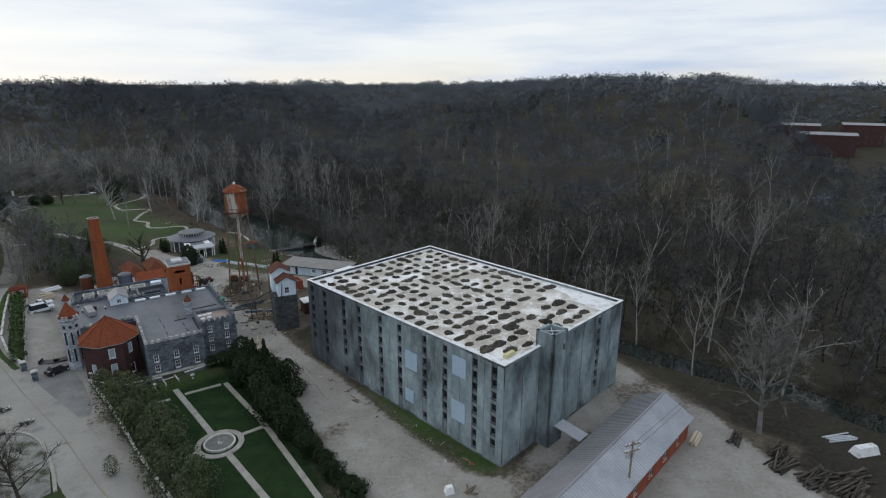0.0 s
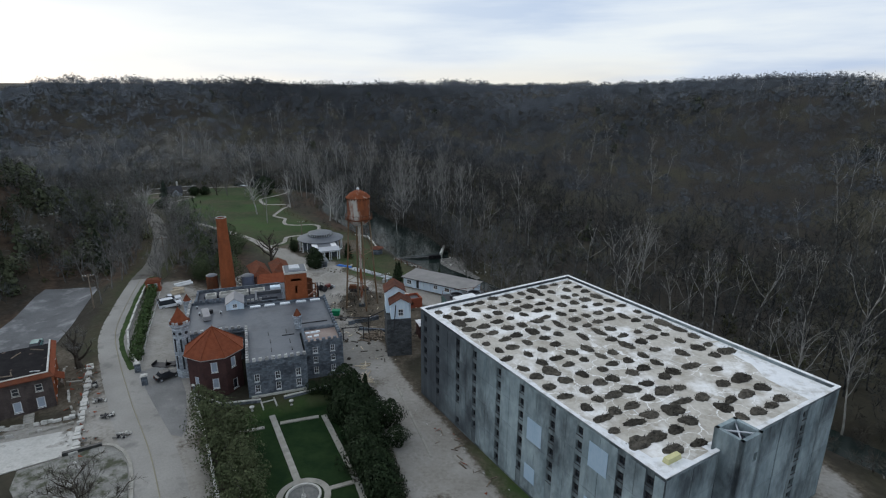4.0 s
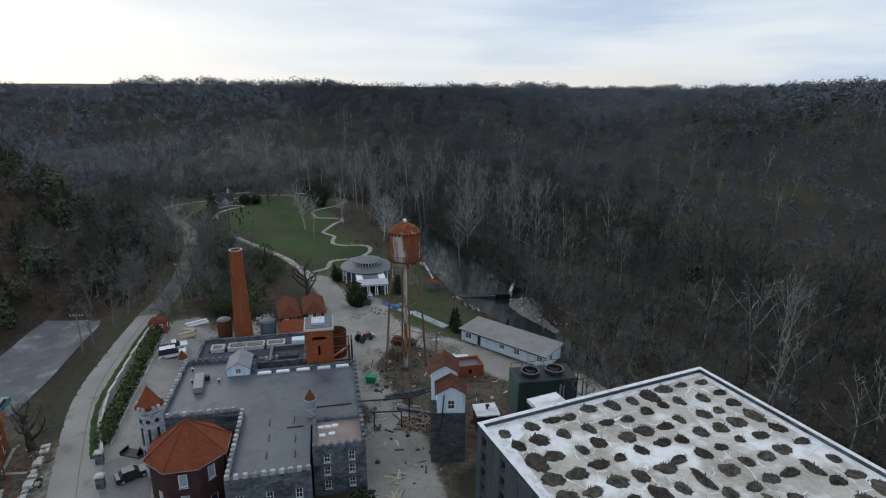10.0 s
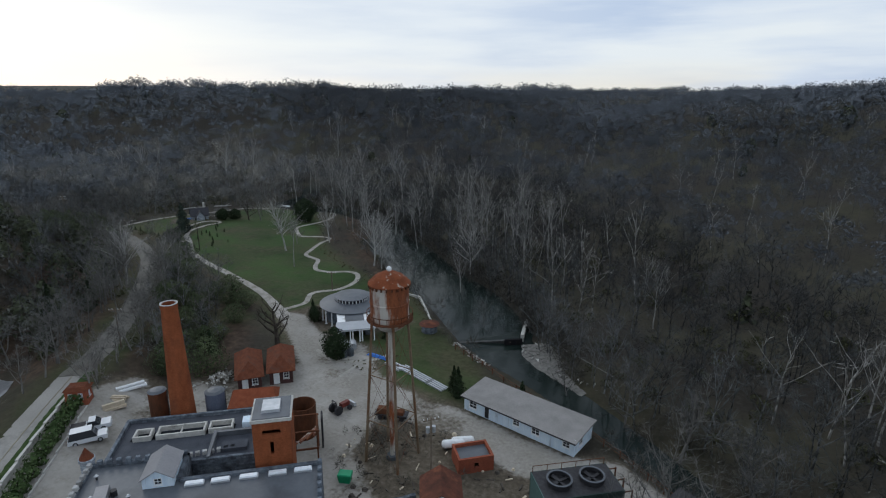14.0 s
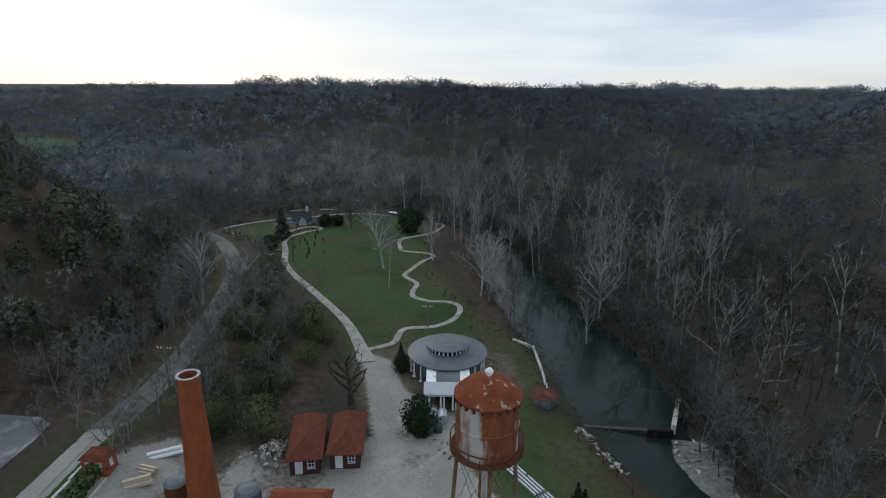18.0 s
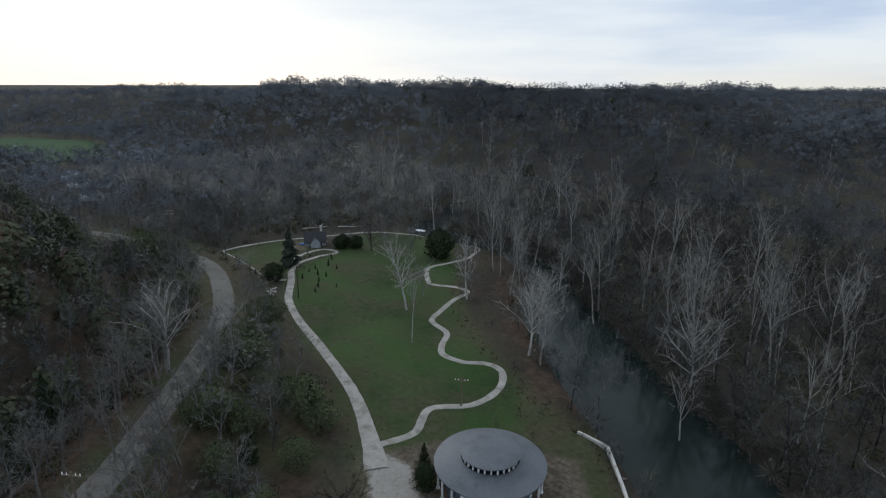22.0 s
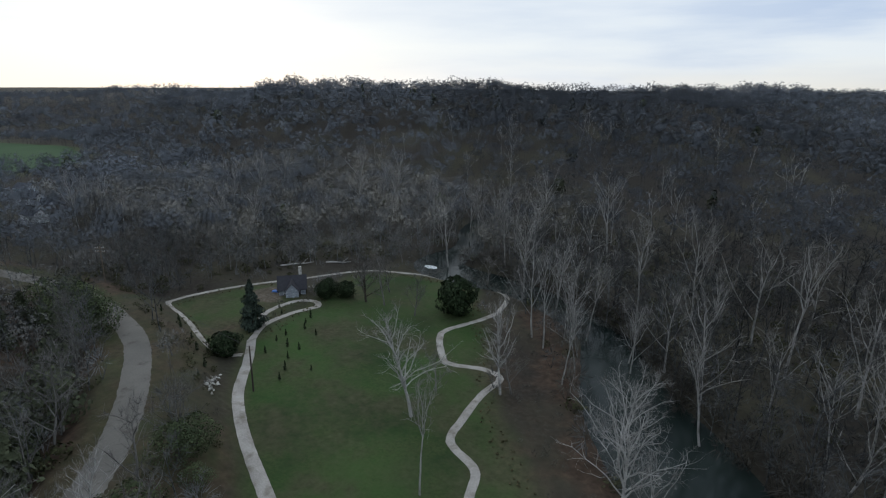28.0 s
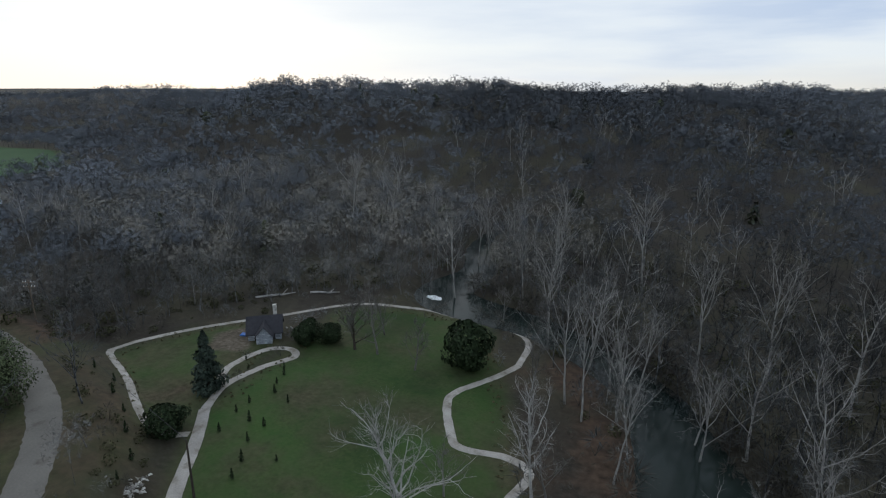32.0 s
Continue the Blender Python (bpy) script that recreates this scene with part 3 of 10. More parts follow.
def wall(g, p0, p1, z0, z1, holes=(), th=0.4):
    """A wall from p0 to p1 whose outer face is on the right hand; holes (s0, z0, s1, z1) go right through it."""
    p0, p1 = Vector((*p0, 0)), Vector((*p1, 0))
    ln = (p1 - p0).length
    d = (p1 - p0) / ln
    nrm = Vector((d.y, -d.x, 0))
    xs = sorted({0.0, ln, *[h[0] for h in holes], *[h[2] for h in holes]})
    zs = sorted({z0, z1, *[h[1] for h in holes], *[h[3] for h in holes]})

    def at(s, z, back):
        p = p0 + d * s - nrm * (th if back else 0)
        return (p.x, p.y, z)

    def hollow(i, k):
        if not (0 <= i < len(xs) - 1 and 0 <= k < len(zs) - 1):
            return True
        cx, cz = (xs[i] + xs[i + 1]) / 2, (zs[k] + zs[k + 1]) / 2
        return any(h[0] < cx < h[2] and h[1] < cz < h[3] for h in holes)

    for i in range(len(xs) - 1):
        for k in range(len(zs) - 1):
            if hollow(i, k):
                continue
            a, b, c, e = xs[i], xs[i + 1], zs[k], zs[k + 1]
            g.add([at(a, c, 0), at(b, c, 0), at(b, e, 0), at(a, e, 0)], [(0, 1, 2, 3)])
            g.add([at(a, c, 1), at(b, c, 1), at(b, e, 1), at(a, e, 1)], [(3, 2, 1, 0)])
            if hollow(i - 1, k):
                g.add([at(a, c, 0), at(a, e, 0), at(a, e, 1), at(a, c, 1)], [(0, 1, 2, 3)])
            if hollow(i + 1, k):
                g.add([at(b, c, 0), at(b, e, 0), at(b, e, 1), at(b, c, 1)], [(3, 2, 1, 0)])
            if hollow(i, k - 1):
                g.add([at(a, c, 0), at(b, c, 0), at(b, c, 1), at(a, c, 1)], [(3, 2, 1, 0)])
            if hollow(i, k + 1):
                g.add([at(a, e, 0), at(b, e, 0), at(b, e, 1), at(a, e, 1)], [(0, 1, 2, 3)])
    return g


_win_cache = {}


def window(parent, p0, p1, s, z, w, h, frame_mat, pane_mat, name="window", bars=(1, 1), depth=0.12):
    """A framed window in a wall from p0 to p1, centred s along it, sill at z."""
    key = (w, h, frame_mat.name, pane_mat.name, bars)
    if key not in _win_cache:
        f = min(0.12, w * 0.12)
        g = Geo()
        oo = [(-w / 2, 0), (w / 2, 0), (w / 2, h), (-w / 2, h)]
        ii = [(-w / 2 + f, f), (w / 2 - f, f), (w / 2 - f, h - f), (-w / 2 + f, h - f)]
        vs = [(x, y, z_) for y in (0.0, -0.1) for ring in (oo, ii) for x, z_ in ring]
        fs = []
        for i in range(4):
            j = (i + 1) % 4
            fs += [(i, j, 4 + j, 4 + i), (8 + j, 8 + i, 12 + i, 12 + j), (j, i, 8 + i, 8 + j), (4 + i, 4 + j, 12 + j, 12 + i)]
        g.add(vs, fs)
        sill = Geo().box(-w / 2 - 0.06, -0.1, -0.08, w / 2 + 0.06, depth + 0.06, -0.002)
        rods = []
        for i in range(bars[0]):
            x = -w / 2 + w * (i + 1) / (bars[0] + 1)
            rods.append(Geo().box(x - 0.03, -0.045, f, x + 0.03, -0.02, h - f))
        for i in range(bars[1]):
            zz = h * (i + 1) / (bars[1] + 1)
            rods.append(Geo().box(-w / 2 + f, -0.044, zz - 0.035, w / 2 - f, -0.016, zz + 0.035))
        p = Geo().box(-w / 2 + f, -0.07, f, w / 2 - f, -0.05, h - f)
        _win_cache[key] = (g.mesh("window_frame", frame_mat), p.mesh("pane", pane_mat), sill.mesh("sill", frame_mat), [r_.mesh("glazing_bar", frame_mat) for r_ in rods])
    fm, pm, sm, rm = _win_cache[key]
    a, b = Vector((*p0, 0)), Vector((*p1, 0))
    d = (b - a).normalized()
    nrm = Vector((d.y, -d.x, 0))
    q = a + d * s - nrm * depth
    m = Matrix(((d.x, nrm.x, 0, q.x), (d.y, nrm.y, 0, q.y), (0, 0, 1, z), (0, 0, 0, 1)))
    ob = part(name, fm, None, parent, m=m)
    part("pane", pm, None, ob)
    part("sill", sm, None, ob)
    for r_ in rm:
        part("glazing_bar", r_, None, ob)
    return ob


def ccw_walls(poly):
    return [(poly[i], poly[(i + 1) % len(poly)]) for i in range(len(poly))]


def smooth(a, b, x):
    t = np.clip((x - a) / (b - a), 0, 1)
    return t * t * (3 - 2 * t)

# ---- the valley ----
ROAD = [(60, -10, 0), (0, 27, 0), (-25, 45, 0), (-42, 57.5, 0), (-57, 71, 0), (-70, 81.5, 0.2), (-84, 93.5, 0.8), (-91.5, 101, 1.3), (-98.5, 111.5, 2.2), (-106, 124, 3),
        (-112, 136, 3.6), (-123, 151, 4.8), (-135, 164, 5), (-149, 176, 5), (-171, 187.5, 4.5), (-188, 191.5, 4), (-205, 193, 3.5), (-230, 190, 3), (-300, 170, 2)]
CREEK = [(120, 20), (85, 58), (62, 84), (44, 97), (22, 116), (0, 131), (-20, 149), (-33, 160), (-46, 172.5), (-60.8, 191), (-76.5, 205.5), (-94, 224), (-102.5, 233.5), (-109, 244), (-118, 256), (-141, 267), (-170.5, 269.5),
         (-176, 291), (-189, 310), (-198, 336), (-205, 370), (-215, 420)]
CREEK_W = [2.5, 2.5, 2.5, 2.5, 2.2, 2.2, 2.3, 3.0, 6.2, 7.6, 7.6, 7.6, 6.2, 4.5, 3.2, 3.4, 5.6, 3.0, 1.5, 1, 1, 1]
TH = [-180, -150, -120, -90, -60, -30, -8, 2, 10, 20, 36, 50, 60, 70, 80, 95, 115, 140, 180]
FOOT = [260, 260, 200, 150, 100, 104, 118, 140, 160, 190, 255, 290, 430, 720, 740, 330, 260, 260, 260]
RIDGE = [600, 600, 450, 400, 370, 420, 560, 1000, 640, 500, 445, 470, 640, 1000, 1050, 700, 600, 600, 600]
TOP = [40, 42, 44, 44, 49, 49, 42, 38, 40, 41, 41, 41, 37, 27.5, 26, 40, 40, 40, 40]


def polyline(points, step=1.5):
    """A smooth line through the points, sampled evenly."""
    p = np.array(points, float)
    q = np.vstack([2 * p[0] - p[1], p, 2 * p[-1] - p[-2]])
    out = []
    for i in range(1, len(q) - 2):
        n = max(2, int(np.linalg.norm(q[i + 1][:2] - q[i][:2]) / step))
        t = np.linspace(0, 1, n, endpoint=False)[:, None]
        a, b, c, d = q[i - 1], q[i], q[i + 1], q[i + 2]
        out.append(0.5 * (2 * b + (c - a) * t + (2 * a - 5 * b + 4 * c - d) * t * t + (3 * b - a - 3 * c + d) * t ** 3))
    return np.vstack(out + [p[-1:]])


def nearest(x, y, line):
    """Distance from each place to a sampled line, and the index of the sample there."""
    x, y = np.ravel(x), np.ravel(y)
    best, idx = np.full(x.shape, 1e9), np.zeros(x.shape, int)
    for s in range(0, len(x), 20000):
        dx = x[s:s + 20000, None] - line[None, :, 0]
        dy = y[s:s + 20000, None] - line[None, :, 1]
        d = dx * dx + dy * dy
        k = d.argmin(1)
        idx[s:s + 20000] = k
        best[s:s + 20000] = np.sqrt(d[np.arange(len(k)), k])
    return best, idx


ROAD_L, CREEK_L = polyline(ROAD, 2.0), polyline([(x, y, w) for (x, y), w in zip(CREEK, CREEK_W)], 2.0)


def waves(x, y, s, seed=0.0):
    return (np.sin(x / s + 1.3 + seed) * np.cos(y / s * 0.83 + seed * 2) + 0.5 * np.sin(x / s * 2.3 + y / s * 1.7 + seed) + 0.25 * np.sin(x / s * 4.1 - y / s * 3.7 + seed * 3)) / 1.75


def land(x, y):
    """The height of the ground."""
    shape = np.shape(x)
    x, y = np.ravel(np.asarray(x, float)), np.ravel(np.asarray(y, float))
    d = np.hypot(x + 60, y - 120)
    th = np.degrees(np.arctan2(-(x + 60), y - 120))
    f, r, t = np.interp(th, TH, FOOT), np.interp(th, TH, RIDGE), np.interp(th, TH, TOP)
    k = np.clip((d - f) / (r - f), 0, 1)
    h = t * (0.45 * k + 0.55 * k * k * (3 - 2 * k)) + waves(x, y, 70.0) * 5 * smooth(0.05, 0.5, k) + waves(x, y, 23.0, 2.0) * 1.6 * smooth(0, 0.3, k)
    h += np.clip(d - r, 0, 2500) * 0.0025
    # a side valley opens to the right beyond the spur
    phi, far_d = np.degrees(np.arctan2(x, y)), np.hypot(x, y)
    edge = 31 - 5 * smooth(290, 390, far_d)
    gap = smooth(0, 5, phi - edge) * smooth(120, 220, far_d)
    h = h * (1 - gap) + (1.5 + 40 * smooth(470, 740, far_d)) * gap
    rd, ri = nearest(x, y, ROAD_L)
    # the cedar hill beside the road
    u, v = (x + 188) * 0.78 + (y - 132) * -0.62, (x + 188) * 0.62 + (y - 132) * 0.78
    west = smooth(2, 34, -(x + 60) * 0.72 - 42)
    hill = 33 * np.exp(-((u / 62) ** 2 + (v / 46) ** 2) * 0.9)
    h = np.maximum(h, hill * smooth(9, 46, rd) * west)
    # the road's own level carries the ground beside it
    blend = smooth(15, 4.5, rd)
    h = h * (1 - blend) + ROAD_L[ri, 2] * blend
    # the creek bed, and the sunken garden
    cd, ci = nearest(x, y, CREEK_L)
    w = CREEK_L[ci, 2]
    h = np.where(cd < w + 7, h - (1.6 + 1.0) * smooth(w + 4.5, w - 1.5, cd), h)
    gu, gv = (x + 32.3) * 0.79 + (y - 69) * 0.61, -(x + 32.3) * 0.61 + (y - 69) * 0.79
    h -= 1.0 * smooth(11.5, 9.5, np.abs(gu)) * smooth(23.0, 21.0, np.abs(gv))
    return h.reshape(shape)


def inside(x, y, poly, soft=1.2):
    """1 inside the polygon, fading to 0 over soft metres outside it."""
    x, y = np.ravel(x), np.ravel(y)
    inn = np.zeros(x.shape, bool)
    dist = np.full(x.shape, 1e9)
    n = len(poly)
    for i in range(n):
        (x0, y0), (x1, y1) = poly[i], poly[(i + 1) % n]
        c = (y0 > y) != (y1 > y)
        with np.errstate(divide="ignore", invalid="ignore"):
            xi = (x1 - x0) * (y - y0) / (y1 - y0 if y1 != y0 else 1e-9) + x0
        inn ^= c & (x < xi)
        ex, ey = x1 - x0, y1 - y0
        t = np.clip(((x - x0) * ex + (y - y0) * ey) / (ex * ex + ey * ey), 0, 1)
        dist = np.minimum(dist, np.hypot(x - x0 - t * ex, y - y0 - t * ey))
    return np.where(inn, 1.0, np.clip(1 - dist / soft, 0, 1))


GRAVEL = [
    [(-48, 120), (-44.5, 104), (-34, 94), (-24, 82), (-15.5, 67), (-9, 52), (2, 40), (20, 38), (44, 50), (52, 56), (44, 66), (41.5, 76), (36.5, 84), (32.5, 92), (28, 98), (26, 94), (30, 86), (20, 74), (9, 61), (5.5, 60.5), (2.4, 61.5), (-5.3, 69.5), (-12.2, 78), (-20.1, 88), (-27, 95), (-34, 104), (-38, 110)],
    [(-76, 90), (-71, 83), (-62, 84), (-66, 92), (-74, 97), (-80, 107), (-84, 118), (-84, 128), (-97, 129), (-99, 120), (-90, 104), (-83, 96)],
    [(-85, 127), (-70, 127), (-54, 119), (-48, 116), (-50, 122), (-55, 127), (-57.5, 133), (-56, 139), (-44.5, 138), (-32, 133.5), (-24, 134), (-14, 126), (0, 114), (6, 112), (8, 115), (-6, 129), (-20, 138.5), (-27, 137.5), (-44, 142.5), (-56, 145), (-63, 148), (-70, 157), (-82, 158.5), (-91, 165.5), (-95, 165), (-84, 155), (-76, 147), (-82, 138), (-90, 134)],
    [(-66, 82.5), (-60.4, 84.5), (-54.6, 78), (-50, 72), (-43, 65), (-36, 58.5), (-38, 56), (-46, 62), (-56, 72)],
    [(-80, 66), (-66, 68), (-60, 72), (-72, 82), (-80, 89), (-84, 90), (-78, 82), (-72, 74), (-80, 70)],
]
DIRT = [
    [(-57, 139), (-44, 138), (-32, 133), (-24, 133), (-26, 120), (-33, 105), (-36, 100), (-44, 106), (-50, 119), (-57, 128)],
    [(-30, 118), (-24, 116), (-4, 120), (-10, 128), (-22, 134)],
    [(34, 84), (38, 84), (44, 72), (50, 68), (46, 64), (40, 72)],
    [(7, 60), (20, 72), (31, 84), (34, 80), (24, 66), (12, 54)],
    [(-94, 166), (-90, 172), (-84, 176), (-74, 180), (-68, 172), (-72, 166), (-88, 160)],
    [(-187.3, 221.9), (-186.4, 225.6), (-182, 222.8), (-180.6, 220.7), (-184.3, 218.2)],
    [(-90, 70), (-78, 78), (-88, 88), (-98, 92), (-104, 84)],
]
LAWN = [
    [(-96, 172), (-112, 178), (-130, 185), (-150, 195), (-164, 207), (-169, 224), (-178, 246), (-168, 254), (-154, 256), (-145, 247), (-132, 231), (-119, 213), (-103, 200), (-90, 192), (-84, 182), (-86, 176)],
    [(-168, 200), (-186, 205), (-195, 207), (-194, 214), (-186, 230), (-178, 226), (-172, 210)],
    [(-86, 156), (-98, 166), (-112, 173), (-106, 180), (-92, 176), (-84, 190), (-74, 186), (-64, 172), (-60, 164), (-66, 152)],
    [(-60, 148), (-66, 152), (-58, 166), (-50, 160), (-44, 148), (-48, 146)],
    [(-54, 126), (-57, 136), (-48, 137), (-42, 134), (-44, 126)],
    [(-39, 90), (-26, 76), (-14, 60), (-22, 52), (-38, 70), (-48, 82)],
    [(-12.4, 80.5), (-5.5, 73.5), (2.4, 67.3), (6, 64), (4, 61), (-6, 69), (-15, 80)],
    [(-100, 160), (-118, 170), (-140, 183), (-158, 194), (-172, 198), (-202, 203), (-206, 197), (-172, 190), (-150, 180), (-136, 169), (-122, 156), (-108, 150)],
    [(-60.5, 71.6), (-55.5, 67.6), (-50, 62.2), (-45, 56.5), (-47.5, 55.0), (-53, 61.5), (-58, 67.8)],
]
LAWN_AMOUNT = [0.66, 0.52, 0.5, 0.55, 0.45, 1.0, 0.75, 0.32, 0.6]
FIELD = [(-455, 246), (-470, 280), (-520, 304), (-592, 318), (-667, 288), (-646, 236), (-560, 234)]
FIELD_B = [(-470, 560), (-440, 600), (-350, 640), (-330, 600), (-400, 560)]
BANK = [(-84, 178), (-94, 196), (-112, 214), (-126, 234), (-138, 250), (-128, 256), (-110, 236), (-96, 216), (-82, 198), (-74, 188)]

fine_x, fine_y = np.arange(-236, 96, 1.0), np.arange(24, 292, 1.0)
far = np.array([3, 7, 12, 18, 26, 36, 48, 62, 80, 100, 125, 150, 180, 215, 255, 300, 350, 410, 480, 560, 650, 760, 900, 1100, 1400, 1900, 2700, 4000.0])
gx = np.concatenate([fine_x[0] - far[::-1], fine_x, fine_x[-1] + far])
gy = np.concatenate([fine_y[0] - far[::-1], fine_y, fine_y[-1] + far])
GX, GY = np.meshgrid(gx, gy, indexing="ij")
GZ = land(GX, GY)


def lie(x, y):
    """The height of the ground sheet as it is meshed."""
    i = np.clip(np.searchsorted(gx, x) - 1, 0, len(gx) - 2)
    j = np.clip(np.searchsorted(gy, y) - 1, 0, len(gy) - 2)
    a, b = (x - gx[i]) / (gx[i + 1] - gx[i]), (y - gy[j]) / (gy[j + 1] - gy[j])
    return GZ[i, j] * (1 - a) * (1 - b) + GZ[i + 1, j] * a * (1 - b) + GZ[i, j + 1] * (1 - a) * b + GZ[i + 1, j + 1] * a * b


def big_mesh(name, verts, faces, sides):
    """A mesh from arrays; all faces have the same number of sides."""
    me = bpy.data.meshes.new(name)
    me.vertices.add(len(verts))
    me.vertices.foreach_set("co", np.ascontiguousarray(verts, dtype=np.float32).ravel())
    me.loops.add(len(faces) * sides)
    me.loops.foreach_set("vertex_index", np.ascontiguousarray(faces, dtype=np.int32).ravel())
    me.polygons.add(len(faces))
    me.polygons.foreach_set("loop_start", np.arange(0, len(faces) * sides, sides, dtype=np.int32))
    me.update(calc_edges=True)
    return me


ni, nj = GX.shape
ids = np.arange(ni * nj).reshape(ni, nj)
quads = np.stack([ids[:-1, :-1], ids[1:, :-1], ids[1:, 1:], ids[:-1, 1:]], -1).reshape(-1, 4)
ground_me = big_mesh("ground", np.stack([GX, GY, GZ], -1).reshape(-1, 3), quads, 4)
cov = np.zeros((ni * nj, 4), np.float32)
cov[:, 3] = 1
for poly in GRAVEL:
    cov[:, 0] = np.maximum(cov[:, 0], inside(GX, GY, poly, 2.5))
patch = 0.46 + 0.54 * smooth(-0.5, 0.1, waves(GX.ravel(), GY.ravel(), 6.5, 4.0))
cov[:, 0] *= patch
for poly, amount in zip(LAWN, LAWN_AMOUNT):
    cov[:, 1] = np.maximum(cov[:, 1], amount * inside(GX, GY, poly, 8.0))
cov[:, 1] = np.maximum(cov[:, 1], 0.7 * inside(GX, GY, FIELD, 15.0))
cov[:, 1] = np.maximum(cov[:, 1], 0.7 * inside(GX, GY, FIELD_B, 15.0))
cov[:, 3] = 0
for poly in DIRT:
    cov[:, 3] = np.maximum(cov[:, 3], inside(GX, GY, poly, 3.0))
for poly in GRAVEL:
    cov[:, 3] = np.maximum(cov[:, 3], 0.9 * inside(GX, GY, poly, 5.0))
_rd, _ = nearest(GX, GY, ROAD_L)
cov[:, 1] = np.maximum(cov[:, 1], 0.35 * smooth(9, 4, _rd))
cov[:, 2] = 0.85 * inside(GX, GY, BANK, 6.0) * (0.35 + 0.65 * smooth(-0.4, 0.5, waves(GX.ravel(), GY.ravel(), 5.0, 7.0)))
LEAFY = [(-96, 150), (-112, 168), (-140, 184), (-172, 196), (-210, 200), (-300, 180), (-300, 110), (-200, 60), (-112, 66), (-124, 118), (-106, 128), (-92, 138)]
cov[:, 2] = np.maximum(cov[:, 2], 0.8 * inside(GX, GY, LEAFY, 8.0) * (0.4 + 0.6 * smooth(-0.5, 0.3, waves(GX.ravel(), GY.ravel(), 7.0, 9.0))))
at = ground_me.color_attributes.new("cover", "FLOAT_COLOR", "POINT")
at.data.foreach_set("color", cov.ravel())
ground_me.polygons.foreach_set("use_smooth", np.ones(len(quads), bool))


def ground_material():
    m = bpy.data.materials.new("valley_ground")
    m.use_nodes = True
    nt, ln = m.node_tree.nodes, m.node_tree.links
    b = nt["Principled BSDF"]
    b.inputs["Roughness"].default_value = 0.95
    b.inputs["Specular IOR Level"].default_value = 0.15
    geo = nt.new("ShaderNodeNewGeometry")

    def noise_at(scale, detail=5):
        n = nt.new("ShaderNodeTexNoise")
        n.inputs["Scale"].default_value, n.inputs["Detail"].default_value = scale, detail
        n.inputs["Roughness"].default_value = 0.6
        ln.new(geo.outputs["Position"], n.inputs["Vector"])
        return n.outputs[0]

    def ramp(src, a, b_, p0, p1):
        r = nt.new("ShaderNodeValToRGB")
        r.color_ramp.elements[0].position, r.color_ramp.elements[1].position = p0, p1
        r.color_ramp.elements[0].color, r.color_ramp.elements[1].color = (*a, 1), (*b_, 1)
        ln.new(src, r.inputs[0])
        return r.outputs[0]

    def blend(a, b_, fac):
        x = nt.new("ShaderNodeMix")
        x.data_type = "RGBA"
        ln.new(a, x.inputs["A"])
        ln.new(b_, x.inputs["B"])
        ln.new(fac, x.inputs["Factor"])
        return x.outputs["Result"]

    def edged(src, n, soft=0.35):
        """The cover, with its edge broken up by noise."""
        a = nt.new("ShaderNodeMath")
        a.operation = "MULTIPLY_ADD"
        a.inputs[1].default_value = 0.9
        ln.new(n, a.inputs[0])
        ln.new(src, a.inputs[2])
        r = nt.new("ShaderNodeMapRange")
        r.interpolation_type = "SMOOTHSTEP"
        r.inputs["From Min"].default_value, r.inputs["From Max"].default_value = 0.95 - soft, 0.95 + soft
        ln.new(a.outputs[0], r.inputs["Value"])
        return r.outputs[0]

    litter = blend(ramp(noise_at(0.05), (0.025, 0.0225, 0.018), (0.055, 0.049, 0.040), 0.35, 0.7), ramp(noise_at(1.2), (0.014, 0.0125, 0.010), (0.064, 0.057, 0.046), 0.3, 0.75), ramp(noise_at(0.3), (0.2,) * 3, (0.8,) * 3, 0.4, 0.6))
    dry = ramp(noise_at(0.5), (0.034, 0.038, 0.020), (0.082, 0.072, 0.044), 0.35, 0.7)
    litter = blend(litter, dry, ramp(noise_at(0.025, 3), (0.0,) * 3, (0.55,) * 3, 0.45, 0.62))
    turf = blend(ramp(noise_at(0.05, 4), (0.012, 0.040, 0.009), (0.042, 0.100, 0.023), 0.38, 0.62), ramp(noise_at(2.2, 7), (0.014, 0.030, 0.008), (0.066, 0.084, 0.030), 0.3, 0.75), ramp(noise_at(0.2), (0.2,) * 3, (0.65,) * 3, 0.4, 0.65))
    sere = ramp(noise_at(0.7, 7), (0.030, 0.035, 0.018), (0.084, 0.075, 0.046), 0.32, 0.7)
    grass = blend(turf, sere, ramp(noise_at(0.07, 7), (0.04,) * 3, (0.72,) * 3, 0.47, 0.62))
    gravel = blend(ramp(noise_at(0.12), (0.235, 0.223, 0.20), (0.365, 0.352, 0.328), 0.35, 0.65), ramp(noise_at(2.0), (0.165, 0.152, 0.127), (0.335, 0.322, 0.296), 0.3, 0.7), ramp(noise_at(0.4), (0.2,) * 3, (0.7,) * 3, 0.4, 0.6))
    red = ramp(noise_at(0.6, 7), (0.030, 0.022, 0.016), (0.098, 0.068, 0.048), 0.32, 0.72)
    cv = nt.new("ShaderNodeAttribute")
    cv.attribute_name = "cover"
    sp = nt.new("ShaderNodeSeparateColor")
    ln.new(cv.outputs["Color"], sp.inputs[0])
    n_edge, n_fine = noise_at(0.35, 7), noise_at(1.3, 6)
    c = blend(litter, red, edged(sp.outputs["Blue"], n_edge))
